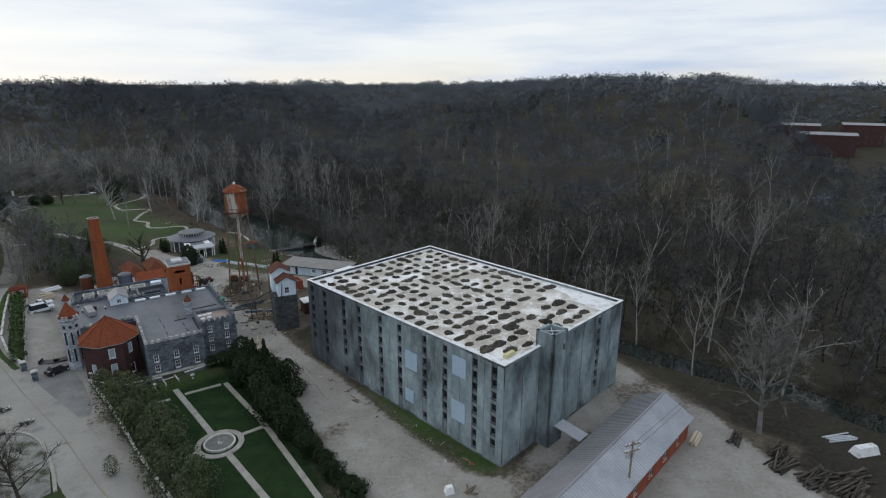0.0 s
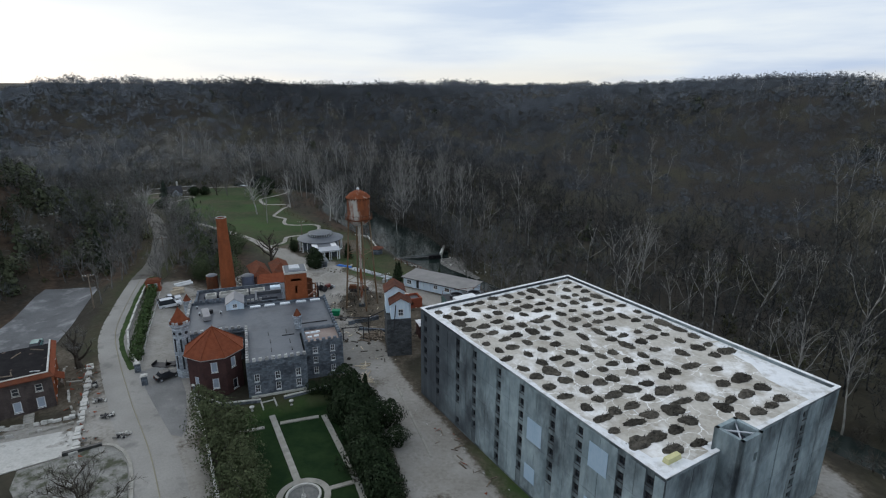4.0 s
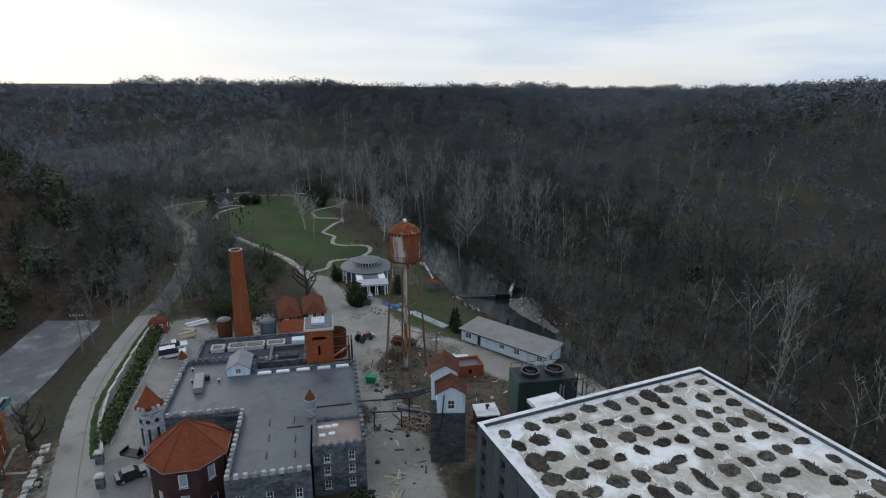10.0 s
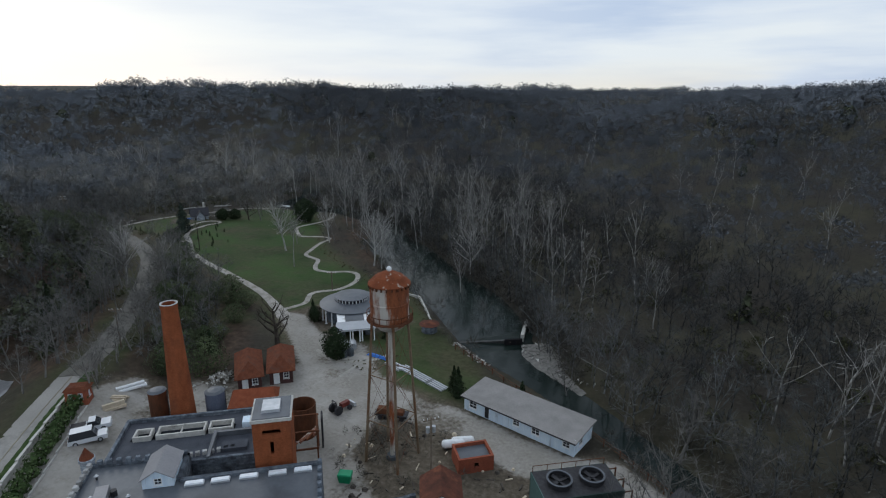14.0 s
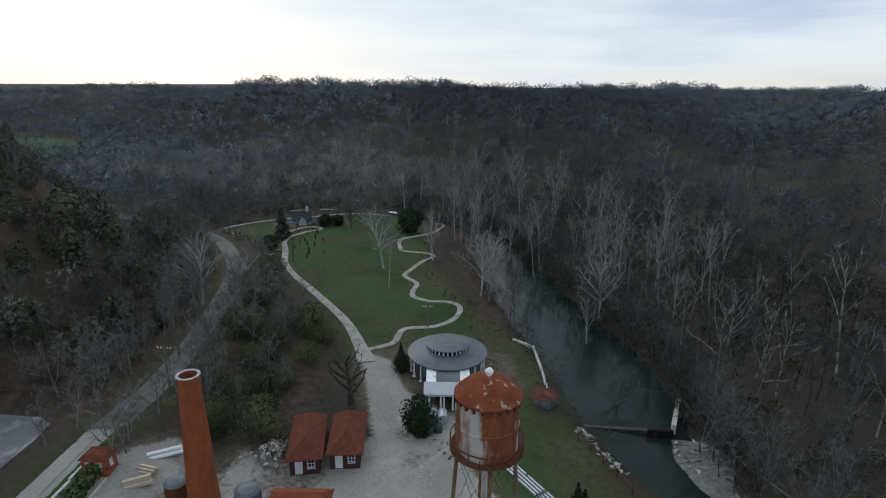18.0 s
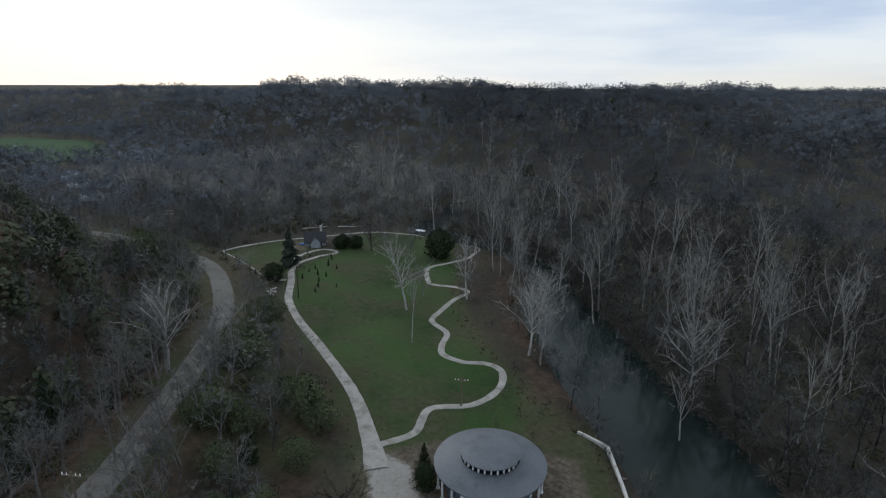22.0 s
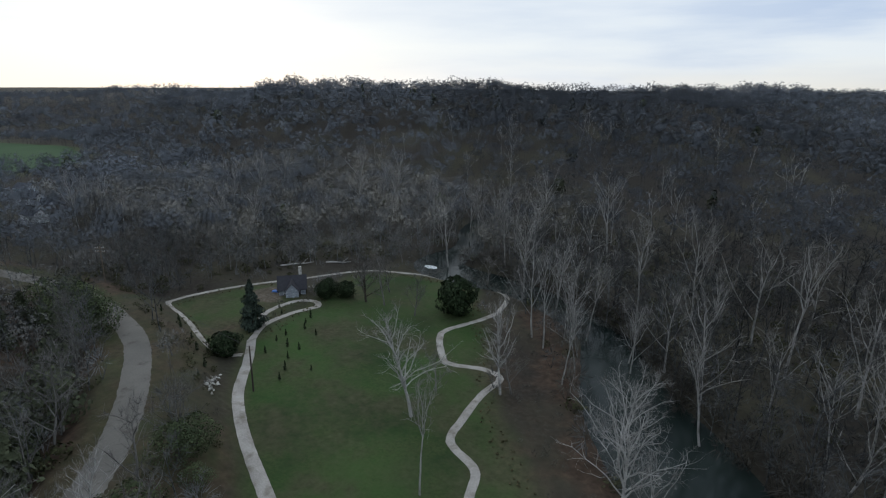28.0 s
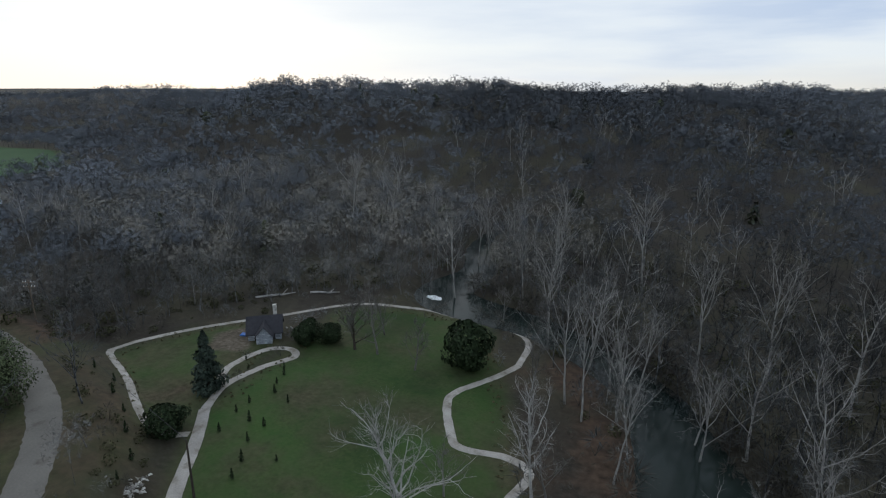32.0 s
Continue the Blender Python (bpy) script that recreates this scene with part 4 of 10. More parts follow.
    thin = blend(ramp(noise_at(0.9), (0.042, 0.046, 0.024), (0.092, 0.086, 0.050), 0.35, 0.7), ramp(noise_at(1.4), (0.040, 0.029, 0.021), (0.098, 0.072, 0.052), 0.35, 0.7), ramp(noise_at(0.11, 6), (0.0,) * 3, (0.9,) * 3, 0.45, 0.62))
    worn = nt.new("ShaderNodeMapRange")
    worn.inputs["From Min"].default_value, worn.inputs["From Max"].default_value = 0.25, 0.5
    ln.new(sp.outputs["Green"], worn.inputs["Value"])
    c = blend(c, thin, worn.outputs[0])
    mown = ramp(noise_at(0.5), (0.007, 0.022, 0.006), (0.018, 0.038, 0.011), 0.35, 0.65)
    kept = nt.new("ShaderNodeMapRange")
    kept.inputs["From Min"].default_value, kept.inputs["From Max"].default_value = 0.78, 0.95
    ln.new(sp.outputs["Green"], kept.inputs["Value"])
    c = blend(c, blend(grass, mown, kept.outputs[0]), edged(sp.outputs["Green"], noise_at(0.09, 7)))
    dirt = blend(ramp(noise_at(0.25), (0.055, 0.045, 0.032), (0.125, 0.105, 0.08), 0.35, 0.65), ramp(noise_at(1.6), (0.045, 0.038, 0.026), (0.20, 0.175, 0.14), 0.35, 0.75), ramp(noise_at(0.5), (0.2,) * 3, (0.8,) * 3, 0.4, 0.6))
    c = blend(c, dirt, edged(cv.outputs["Alpha"], n_edge))
    c = blend(c, gravel, edged(sp.outputs["Red"], n_fine, 0.22))
    ln.new(c, b.inputs["Base Color"])
    bp = nt.new("ShaderNodeBump")
    bp.inputs["Strength"].default_value, bp.inputs["Distance"].default_value = 0.5, 0.15
    ln.new(n_fine, bp.inputs["Height"])
    ln.new(bp.outputs[0], b.inputs["Normal"])
    return m


ground_me.materials.append(ground_material())
tagged(new("ground", ground_me), "brown leaf-littered valley floor with lawns and pale gravel yards", "ground", kind="structure")


def strip(name, line, width, material, label, category, lift=0.05, kind="structure", rough=0.0, seed=0):
    """A band along a sampled line, laid on the ground; width may be a list that is spread along it."""
    p = polyline(line, 0.8)
    t = np.gradient(p[:, :2], axis=0)
    t /= np.linalg.norm(t, axis=1)[:, None]
    nrm = np.stack([-t[:, 1], t[:, 0]], 1)
    n = len(p)
    w = p[:, 2] if width is None else np.full(n, float(width))
    rg = np.random.RandomState(seed)
    cols = np.array([-0.5, -0.25, 0, 0.25, 0.5])
    vs = []
    for k, c in enumerate(cols):
        jit = rg.uniform(-rough, rough, n) if k in (0, 4) else 0
        q = p[:, :2] + nrm * (c * w + jit)[:, None] if rough else p[:, :2] + nrm * (c * w)[:, None]
        vs.append(np.column_stack([q, lie(q[:, 0], q[:, 1]) + lift - (0.09 if k in (0, 4) else 0.0)]))
    vs = np.stack(vs, 1).reshape(-1, 3)
    i5 = np.arange(n * 5).reshape(n, 5)
    fs = np.stack([i5[:-1, :-1], i5[:-1, 1:], i5[1:, 1:], i5[1:, :-1]], -1).reshape(-1, 4)
    me = big_mesh(name, vs, fs[:, ::-1], 4)
    me.materials.append(material)
    return tagged(new(name, me), label, category, kind=kind)


ROAD_W = [6.8, 6.8, 6.8, 6.8, 6.6, 6.4, 6.2, 5.8, 5.2, 4.7, 4.3, 4.2, 4.1, 4.1, 4.1, 4.1, 4.0, 3.8, 3.6]
rw_ = [(x, y, w) for (x, y, z), w in zip(ROAD, ROAD_W)]
strip("road", rw_[:10], None, M_ASPHALT, "worn grey two-lane country road", "road", 0.10, rough=0.05)
strip("lane", rw_[9:], None, M_LANE, "narrow brown-grey lane climbing along the wooded hill", "road", 0.11, rough=0.12)
strip("road_marking", [(x, y) for x, y, z in ROAD[1:10]], 0.13, M_YELLOW, "faded yellow centre line on the road", "road marking", 0.20)
DRIVE = [(-66, 140), (-73, 147), (-82.7, 155.5), (-93.6, 163.5), (-99.5, 168), (-110.3, 175), (-127, 182.5), (-140.6, 188), (-151.5, 193.8), (-160.6, 201.6), (-167, 206.5)]
strip("driveway", [(x, y, w) for (x, y), w in zip(DRIVE[3:], [3.4, 2.5, 2.0, 1.9, 1.8, 1.8, 1.8, 1.7])], None, M_PATH, "pale gravel drive across the meadow", "path", 0.15, rough=0.04, seed=1)
strip("driveway_loop", [(-167, 206.5), (-170.6, 212), (-170.9, 219.4), (-170, 225), (-173, 226.5), (-176, 223.5), (-175.4, 215.5), (-170.8, 211)], 1.4, M_PATH, "pale gravel turning loop before the cottage", "path", 0.11, rough=0.08, seed=2)
TRAIL = [(-97, 167.5), (-94.9, 172.6), (-97, 179), (-92.5, 184), (-91.6, 190.5), (-94.2, 196), (-98, 197), (-102, 194.8), (-106.8, 195), (-109.5, 198.5), (-111.9, 203), (-118, 205.8), (-120, 211.6), (-121.6, 219), (-122, 225),
         (-126, 226), (-132, 223.8), (-135, 225.5), (-140, 231), (-141.2, 235), (-139, 243), (-138, 249)]
strip("footpath", TRAIL, 1.3, M_PATH, "winding pale gravel footpath on the lawn", "path", 0.10, rough=0.06, seed=3)
strip("footpath_loop", [(-163, 202), (-168.7, 198.9), (-185, 203), (-197.5, 205.3), (-199, 209), (-196.3, 215.5), (-189, 232), (-182.2, 249.6), (-171.5, 256.7), (-153.3, 263), (-142, 259), (-138, 249)], 1.2, M_PATH, "pale gravel footpath looping round the cottage", "path", 0.10, rough=0.06, seed=4)

# creek water: one sheet a little below the banks
wl_p = CREEK_L
_t = np.gradient(wl_p[:, :2], axis=0)
_t /= np.linalg.norm(_t, axis=1)[:, None]
_nn = np.stack([-_t[:, 1], _t[:, 0]], 1)
_lv = np.where(np.arange(len(wl_p)) < np.hypot(wl_p[:, 0] + 46, wl_p[:, 1] - 174).argmin(), -1.75, -1.05)
_vs = np.stack([np.column_stack([wl_p[:, :2] + _nn * (wl_p[:, 2] + 3.2)[:, None] * c, _lv]) for c in (-1, 0, 1)], 1).reshape(-1, 3)
_i3 = np.arange(len(wl_p) * 3).reshape(-1, 3)
_fs = np.stack([_i3[:-1, :-1], _i3[:-1, 1:], _i3[1:, 1:], _i3[1:, :-1]], -1).reshape(-1, 4)
water_me = big_mesh("water", _vs, _fs[:, ::-1], 4)
water_me.materials.append(M_WATER)
tagged(new("water", water_me), "slow grey-green creek between wooded banks", "creek", kind="structure")


# ---- trees ----
def bare_tree(seed, height, spread, limbs, sub, twigs, r0, lean=0.06, fork=0.35, sides=5, twig_len=0.16, twig_w=0.05, up=0.6, gnarl=0.22, light=False):
    """A leafless tree as two Geo: the trunk with its limbs, and the twigs. Local, foot at the origin."""
    rg = random.Random(seed)
    wood, fine = Geo(), Geo()

    def jit(k):
        return Vector((rg.uniform(-k, k), rg.uniform(-k, k), rg.uniform(-k, k)))

    def ribbon(p, q, ra, rb):
        s = (q - p).orthogonal().normalized()
        s.rotate(Matrix.Rotation(rg.uniform(0, 6.28), 3, (q - p).normalized()))
        wood.add([p - s * ra, p + s * ra, q + s * rb, q - s * rb], [(0, 1, 2, 3)])

    def grow(p, d, ln, ra, rb, n, segs, bend, rise):
        pts = [p]
        for i in range(segs):
            d = (d + jit(bend) + Vector((0, 0, rise))).normalized()
            q = p + d * (ln / segs) * rg.uniform(0.85, 1.15)
            u, v = ra + (rb - ra) * i / segs, ra + (rb - ra) * (i + 1) / segs
            if n:
                wood.tube(p, q, u, v, n)
            else:
                ribbon(p, q, u, v)
            p = q
            pts.append(p)
        return pts, d

    def twig(p, d, ln):
        e = p + d * ln
        s = d.orthogonal().normalized()
        s.rotate(Matrix.Rotation(rg.uniform(0, 6.28), 3, d))
        fine.add([p - s * twig_w, p + s * twig_w, e], [(0, 1, 2)])

    n1, n2 = (3, 0) if light else (max(4, sides - 1), 3)
    stem, d = grow(Vector((0, 0, -0.5)), Vector((rg.uniform(-lean, lean), rg.uniform(-lean, lean), 1)).normalized(), height * 0.86, r0, r0 * 0.16, sides, 7, 0.10, 0.06)
    boughs = [(stem[4:], d, height * 0.3, r0 * 0.2)]
    for i in range(limbs):
        t = fork + (0.9 - fork) * ((i + rg.random()) / limbs) ** 1.15
        f = min(t / 0.86 * 7, 6.9)
        k = stem[int(f)].lerp(stem[int(f) + 1], f - int(f))
        a = 2.4 * i + rg.uniform(-0.5, 0.5)
        rel = (t - fork) / (0.9 - fork)
        dv = Vector((math.cos(a) * spread, math.sin(a) * spread, rg.uniform(0.45, 0.9) + 0.3 * rel)).normalized()
        ln = height * rg.uniform(0.42, 0.6) * (1 - 0.5 * rel) * (0.9 + 0.25 * min(1.0, spread))
        ra = r0 * rg.uniform(0.36, 0.52) * (1 - 0.45 * rel)
        pts, de = grow(k, dv, ln, ra, ra * 0.22, n1, 5, gnarl, 0.07)
        boughs.append((pts, de, ln, ra))
    ends = []
    for pts, de, ln, ra in boughs:
        for j in range(sub):
            i = rg.randrange(1, len(pts))
            loc = (pts[i] - pts[i - 1]).normalized()
            side = loc.cross(jit(1)).normalized()
            dv = (loc * 0.75 + side * rg.uniform(0.5, 0.95) + Vector((0, 0, 0.2))).normalized()
            l2 = ln * rg.uniform(0.25, 0.46) * (1.15 - 0.12 * i)
            q, d2 = grow(pts[i], dv, l2, ra * 0.30, ra * 0.09, n2, 3, gnarl * 1.3, 0.05)
            ends += [(q[1:], d2)] * 2
            if not light:
                for m_ in range(2):
                    w = rg.randrange(1, len(q))
                    q2, d3 = grow(q[w], (d2 + jit(0.9)).normalized(), l2 * rg.uniform(0.4, 0.7), ra * 0.12, ra * 0.05, 0, 2, gnarl * 1.3, 0.06)
                    ends += [(q2, d3)] * 2
        ends.append((pts[3:], de))
    for j in range(twigs):
        pts, de = rg.choice(ends)
        k = rg.randrange(len(pts))
        p = pts[k] if k == 0 else pts[k].lerp(pts[k - 1], rg.random())
        dv = (de + jit(0.95) + Vector((0, 0, 0.3 * up))).normalized()
        twig(p, dv, height * twig_len * rg.uniform(0.4, 1.15))
    return wood, fine


def leafy(seed, kind, height, radius, n, size):
    """Leaf clumps: 'cone' for a cedar or spruce, 'round' for a shrub; many small tilted pieces with gaps."""
    rg = random.Random(seed)
    g = Geo()
    ph = [rg.uniform(0, 6.28) for _ in range(4)]
    for i in range(n):
        if kind == "cone":
            z = rg.random() ** 1.3
            rr = radius * (1 - z) ** 0.8 * (0.75 + 0.25 * math.sin(z * 26 + ph[0])) * rg.uniform(0.55, 1.05)
        else:
            z = rg.random()
            rr = radius * math.sqrt(max(0.02, 1 - (2 * z - 0.9) ** 2)) * rg.uniform(0.6, 1.05)
        a = rg.uniform(0, 6.283)
        rr *= 1 + 0.22 * math.sin(3 * a + ph[1] + z * 5) + 0.12 * math.sin(5 * a + ph[2])
        c = Vector((rr * math.cos(a), rr * math.sin(a), 0.15 + z * height))
        out = Vector((math.cos(a), math.sin(a), 0.5 if kind == "cone" else (z - 0.4) * 2.5)).normalized()
        s = size * rg.uniform(0.6, 1.4)
        t1 = out.orthogonal().normalized()
        t1.rotate(Matrix.Rotation(rg.uniform(0, 6.28), 3, out))
        t2 = out.cross(t1)
        dn = Vector((0, 0, -0.35 * s)) if kind == "cone" else Vector((0, 0, 0))
        g.add([c + t1 * s + dn, c + t2 * s * 0.6 - out * 0.3 * s, c - t1 * s + dn * 0.5, c - t2 * s * 0.6 + out * 0.35 * s], [(0, 1, 2), (0, 2, 3)])
    return g


def geo_arrays(*gs):
    """The Geo's triangles as arrays."""
    vs, fs = [], []
    for g in gs:
        o = len(vs)
        vs += g.v
        for q in g.f:
            for i in range(1, len(q) - 1):
                fs.append((q[0] + o, q[i] + o, q[i + 1] + o))
    return np.array(vs, np.float32), np.array(fs, np.int32)


def slope_shade(x, y):
    """Shade put into the tone: darker over the creek, paler on the near side."""
    over = (y + 0.95 * x - 131) / 1.38
    return 0.16 - 0.58 * smooth(-10, 25, over) * smooth(330, 190, over)


def scatter(name, variants, xy, scale, material, label, category, seed=0, sink=0.0):
    """Many small trees or shrubs joined into one object."""
    rg = np.random.RandomState(seed)
    z = lie(xy[:, 0], xy[:, 1]) - sink
    pick = rg.randint(0, len(variants), len(xy))
    ang = rg.uniform(0, 2 * np.pi, len(xy))
    shade = np.clip(0.5 + rg.normal(0, 0.24, len(xy)) + 0.22 * waves(xy[:, 0], xy[:, 1], 34.0, 1.7) + slope_shade(xy[:, 0], xy[:, 1]), 0, 1)
    vs, fs, tn, nn, o = [], [], [], [], 0
    for k, (v, f, *nr) in enumerate(variants):
        w = np.where(pick == k)[0]
        if not len(w):
            continue
        c, s, sc = np.cos(ang[w])[:, None], np.sin(ang[w])[:, None], scale[w][:, None]
        wide = sc * rg.uniform(0.85, 1.2, (len(w), 1))
        x = (v[None, :, 0] * c - v[None, :, 1] * s) * wide + xy[w, 0:1]
        y = (v[None, :, 0] * s + v[None, :, 1] * c) * wide + xy[w, 1:2]
        zz = v[None, :, 2] * sc + z[w][:, None]
        vs.append(np.stack([x, y, zz], -1).reshape(-1, 3))
        fs.append((f[None] + (np.arange(len(w)) * len(v))[:, None, None] + o).reshape(-1, 3))
        tn.append(np.repeat(shade[w], len(v)))
        if nr:
            q = nr[0][None]
            nn.append(np.stack([q[..., 0] * c - q[..., 1] * s, q[..., 0] * s + q[..., 1] * c, q[..., 2] + 0 * c], -1).reshape(-1, 3))
        o += len(w) * len(v)
    me = big_mesh(name, np.vstack(vs), np.vstack(fs), 3)
    me.attributes.new("tone", "FLOAT", "POINT").data.foreach_set("value", np.concatenate(tn).astype(np.float32))
    if nn:
        me.polygons.foreach_set("use_smooth", np.ones(len(me.polygons), bool))
        me.normals_split_custom_set_from_vertices(np.vstack(nn).tolist())
    me.materials.append(material)
    return tagged(new(name, me), label, category, kind="stuff")


KEEP = [  # open ground where no wood grows
    [(60, -40), (75, 40), (62, 72), (46, 86), (34, 100), (18, 112), (0, 126), (-20, 144), (-34, 156), (-46, 170), (-62, 176), (-78, 188), (-88, 198), (-101, 212), (-116, 230), (-130, 248), (-146, 260), (-162, 268), (-180, 264),
     (-192, 246), (-200, 218), (-204, 202), (-172, 196), (-150, 186), (-128, 176), (-110, 164), (-96, 152), (-92, 138), (-100, 132), (-104, 126), (-92, 104), (-84, 97), (-100, 92), (-106, 86), (-92, 66), (-70, 50), (-40, 20), (0, -40)],
    [(-106, 82), (-92, 98), (-106, 117), (-117, 124), (-123, 125), (-133, 118), (-117, 90)],
    FIELD, FIELD_B,
    [(-345, 218), (-345, 232), (-385, 236), (-385, 224)],
    [(168, 278), (230, 268), (330, 380), (350, 430), (340, 458), (255, 458), (238, 394)],
]


def open_ground(x, y, margin=2.0):
    k = np.zeros(len(x), bool)
    for poly in KEEP:
        k |= inside(x, y, poly, margin) > 0.02
    cd, ci = nearest(x, y, CREEK_L)
    rd, _ = nearest(x, y, ROAD_L)
    return k | (cd < CREEK_L[ci, 2] + 2) | (rd < 4.2)


def jittered(x0, x1, y0, y1, step, seed):
    rg = np.random.RandomState(seed)
    x, y = np.meshgrid(np.arange(x0, x1, step), np.arange(y0, y1, step), indexing="ij")
    x = x.ravel() + rg.uniform(-0.48, 0.48, x.size) * step
    y = y.ravel() + rg.uniform(-0.48, 0.48, y.size) * step
    return x, y, rg


def path_distance(x, y):
    """Distance on the plan from the valley's middle line."""
    line = polyline([(0, 0), (-20, 60), (-50, 115), (-95, 165), (-120, 200)], 4.0)
    return nearest(x, y, line)[0]


def in_sight(x, y, margin=0):
    """The side of the valley ahead and around; the country behind gets none."""
    return (y > 20 - 0.4 * np.abs(x)) & (y > 0.15 * x - 20)


near_v = [geo_arrays(*bare_tree(100 + i, 14, 0.62 + 0.06 * i, 8, 3, 230, 0.17, sides=3, twig_len=0.12, twig_w=0.03, fork=0.3, light=True)) for i in range(6)]


def puff(seed, n, h, w, size, limbs=3, stem=0.2):
    """A leafless tree seen from afar, as arrays: a stem, a few limbs and a dome of twig clusters in several lobes,
    whose normals follow the dome."""
    rg = random.Random(seed)
    vs, ns = [], []

    def tri(p, q, r, nn):
        if (q - p).cross(r - p).dot(nn) < 0:
            p, q = q, p
        vs.extend((p, q, r))
        ns.extend((nn, nn, nn))

    up = Vector((0, 0, 1))
    for s in (Vector((stem, 0, 0)), Vector((0, stem, 0))):
        tri(-s - up, s - up, Vector((0, 0, h * 0.75)), s.cross(up).normalized())
    for i in range(limbs):
        a, z = rg.uniform(0, 6.28), h * rg.uniform(0.3, 0.5)
        e = Vector((w * 0.7 * math.cos(a), w * 0.7 * math.sin(a), h * rg.uniform(0.72, 0.9)))
        s = Vector((-math.sin(a), math.cos(a), 0)) * stem * 0.6
        tri(Vector((0, 0, z)) - s, Vector((0, 0, z)) + s, e, up)
    lobes = [(Vector((0, 0, h * 0.66)), w * 0.72)]
    for i in range(5):
        a = 1.257 * i + rg.uniform(-0.5, 0.5)
        lobes.append((Vector((w * 0.5 * math.cos(a), w * 0.5 * math.sin(a), h * rg.uniform(0.5, 0.7))), w * rg.uniform(0.45, 0.62)))
    for i in range(n):
        c, r = rg.choice(lobes)
        a, z = rg.uniform(0, 6.28), rg.uniform(-0.3, 1)
        q = math.sqrt(1 - z * z)
        o = Vector((q * math.cos(a), q * math.sin(a), z))
        p = c + Vector((o.x * r, o.y * r, o.z * r * 1.15)) * rg.uniform(0.8, 1.08)
        soft = (o + up * 0.5 + (p - Vector((0, 0, h * 0.45))).normalized() * 0.7).normalized()
        face = (o + Vector((rg.uniform(-1, 1), rg.uniform(-1, 1), rg.uniform(-0.6, 1))) * 0.4).normalized()
        t1 = face.cross(Vector((rg.uniform(-1, 1), rg.uniform(-1, 1), rg.uniform(-0.4, 0.4)))).normalized()
        t2 = face.cross(t1)
        if t2.z < 0:
            t2 = -t2
        s = size * rg.uniform(0.6, 1.3)
        if i % 3 == 0:  # twig tips that break the outline
            t1, t2, s = t1 * 0.3, (o + up * 0.6).normalized() * 1.3, s * 1.1
        tri(p - t1 * s * 0.5 - t2 * s * 0.5, p + t1 * s * 0.5 - t2 * s * 0.45, p + t2 * s * 1.0 + t1 * s * rg.uniform(-0.4, 0.4), soft)
    return np.array(vs, np.float32), np.arange(len(vs), dtype=np.int32).reshape(-1, 3), np.array(ns, np.float32)


def tuft(seed, n, h, w, limbs=0, fine=1.0):
    """Leafless scrub: a few stems and a dome of upright sprays."""
    rg = random.Random(seed)
    g = Geo()
    for i in range(limbs):
        a = rg.uniform(0, 6.28)
        e = Vector((w * 0.8 * math.cos(a), w * 0.8 * math.sin(a), h * rg.uniform(0.7, 0.95)))
        for s in (Vector((0.13 * fine, 0, 0)), Vector((0, 0.13 * fine, 0))):
            g.add([-s, s, e], [(0, 1, 2)])
    ph = rg.uniform(0, 6.28)
    for i in range(n):
        a, e = rg.uniform(0, 6.28), math.asin(rg.uniform(-0.6, 1))
        k = (1 + 0.2 * math.sin(2 * a + ph) + 0.12 * math.sin(5 * a + 3 * e)) * rg.uniform(0.8, 1.08)
        d = Vector((w * math.cos(a) * math.cos(e) * k, w * math.sin(a) * math.cos(e) * k, 0.46 * h * math.sin(e) * k))
        mid = Vector((0, 0, h * 0.5))
        p, q = mid + d * rg.uniform(0.3, 0.6), mid + d
        s = d.orthogonal().normalized()
        s.rotate(Matrix.Rotation(rg.uniform(0, 6.28), 3, d.normalized()))
        s *= rg.uniform(0.1, 0.2) * fine
        g.add([p - s, p + s, q], [(0, 1, 2)])
    return g


far_v = [puff(300 + i, 58, 11.8, 4.9, 1.3, 1) for i in range(8)]
mid_v = [puff(320 + i, 150, 14, 4.4, 0.66, 3, 0.14) for i in range(8)]
haze_v = [puff(340 + i, 170, 11, 3.7, 0.5, 4, 0.1) for i in range(5)]
pale_v = [geo_arrays(*bare_tree(360 + i, 17, 0.3 + 0.08 * i, 6, 2, 40, 0.2, sides=3, twig_len=0.1, twig_w=0.04, fork=0.4, light=True)) for i in range(5)]
cedar_v = [geo_arrays(leafy(400 + i, "cone" if i < 2 else "round", 8, 2.6 if i < 2 else 3.1, 380, 0.4)) for i in range(5)]
cedar_far_v = [geo_arrays(leafy(420 + i, "cone" if i == 1 else "round", 8, 2.8, 80, 0.9)) for i in range(3)]
brush_v = [geo_arrays(leafy(440 + i, "round", 2.0, 1.7, 84, 0.27)) for i in range(4)]
shrub_v = [geo_arrays(tuft(460 + i, 60, 4.0, 1.7, 3, 0.3)) for i in range(4)]

x, y, rg = jittered(-700, 520, -20, 900, 5.2, 11)
ok = in_sight(x, y) & ~open_ground(x, y)
ok &= np.hypot(x + 60, y - 120) < np.interp(np.degrees(np.arctan2(-(x + 60), y - 120)), TH, RIDGE) + 60 + 400 * (np.degrees(np.arctan2(x, y)) > 24)
x, y = x[ok], y[ok]
thin = ~((x < 0.85 * y + 15) & ((y > 100 - 0.26 * (x + 40)) | (y > 20 - 0.62 * (x + 3))))
ok = ~thin | (rg.random_sample(len(x)) < 0.3)
x, y = x[ok], y[ok]
pd = path_distance(x, y) - 45 * smooth(50, 80, x)
sc = rg.uniform(0.7, 1.2, len(x)) * (0.85 + 0.2 * waves(x, y, 40, 5))
pick = rg.random_sample(len(x))
tall = smooth(0, 12, lie(x, y))
west_ = (x < -96) & (y < 262 - 0.1 * (x + 96)) & (x < -0.9 * (y - 60) + 40)
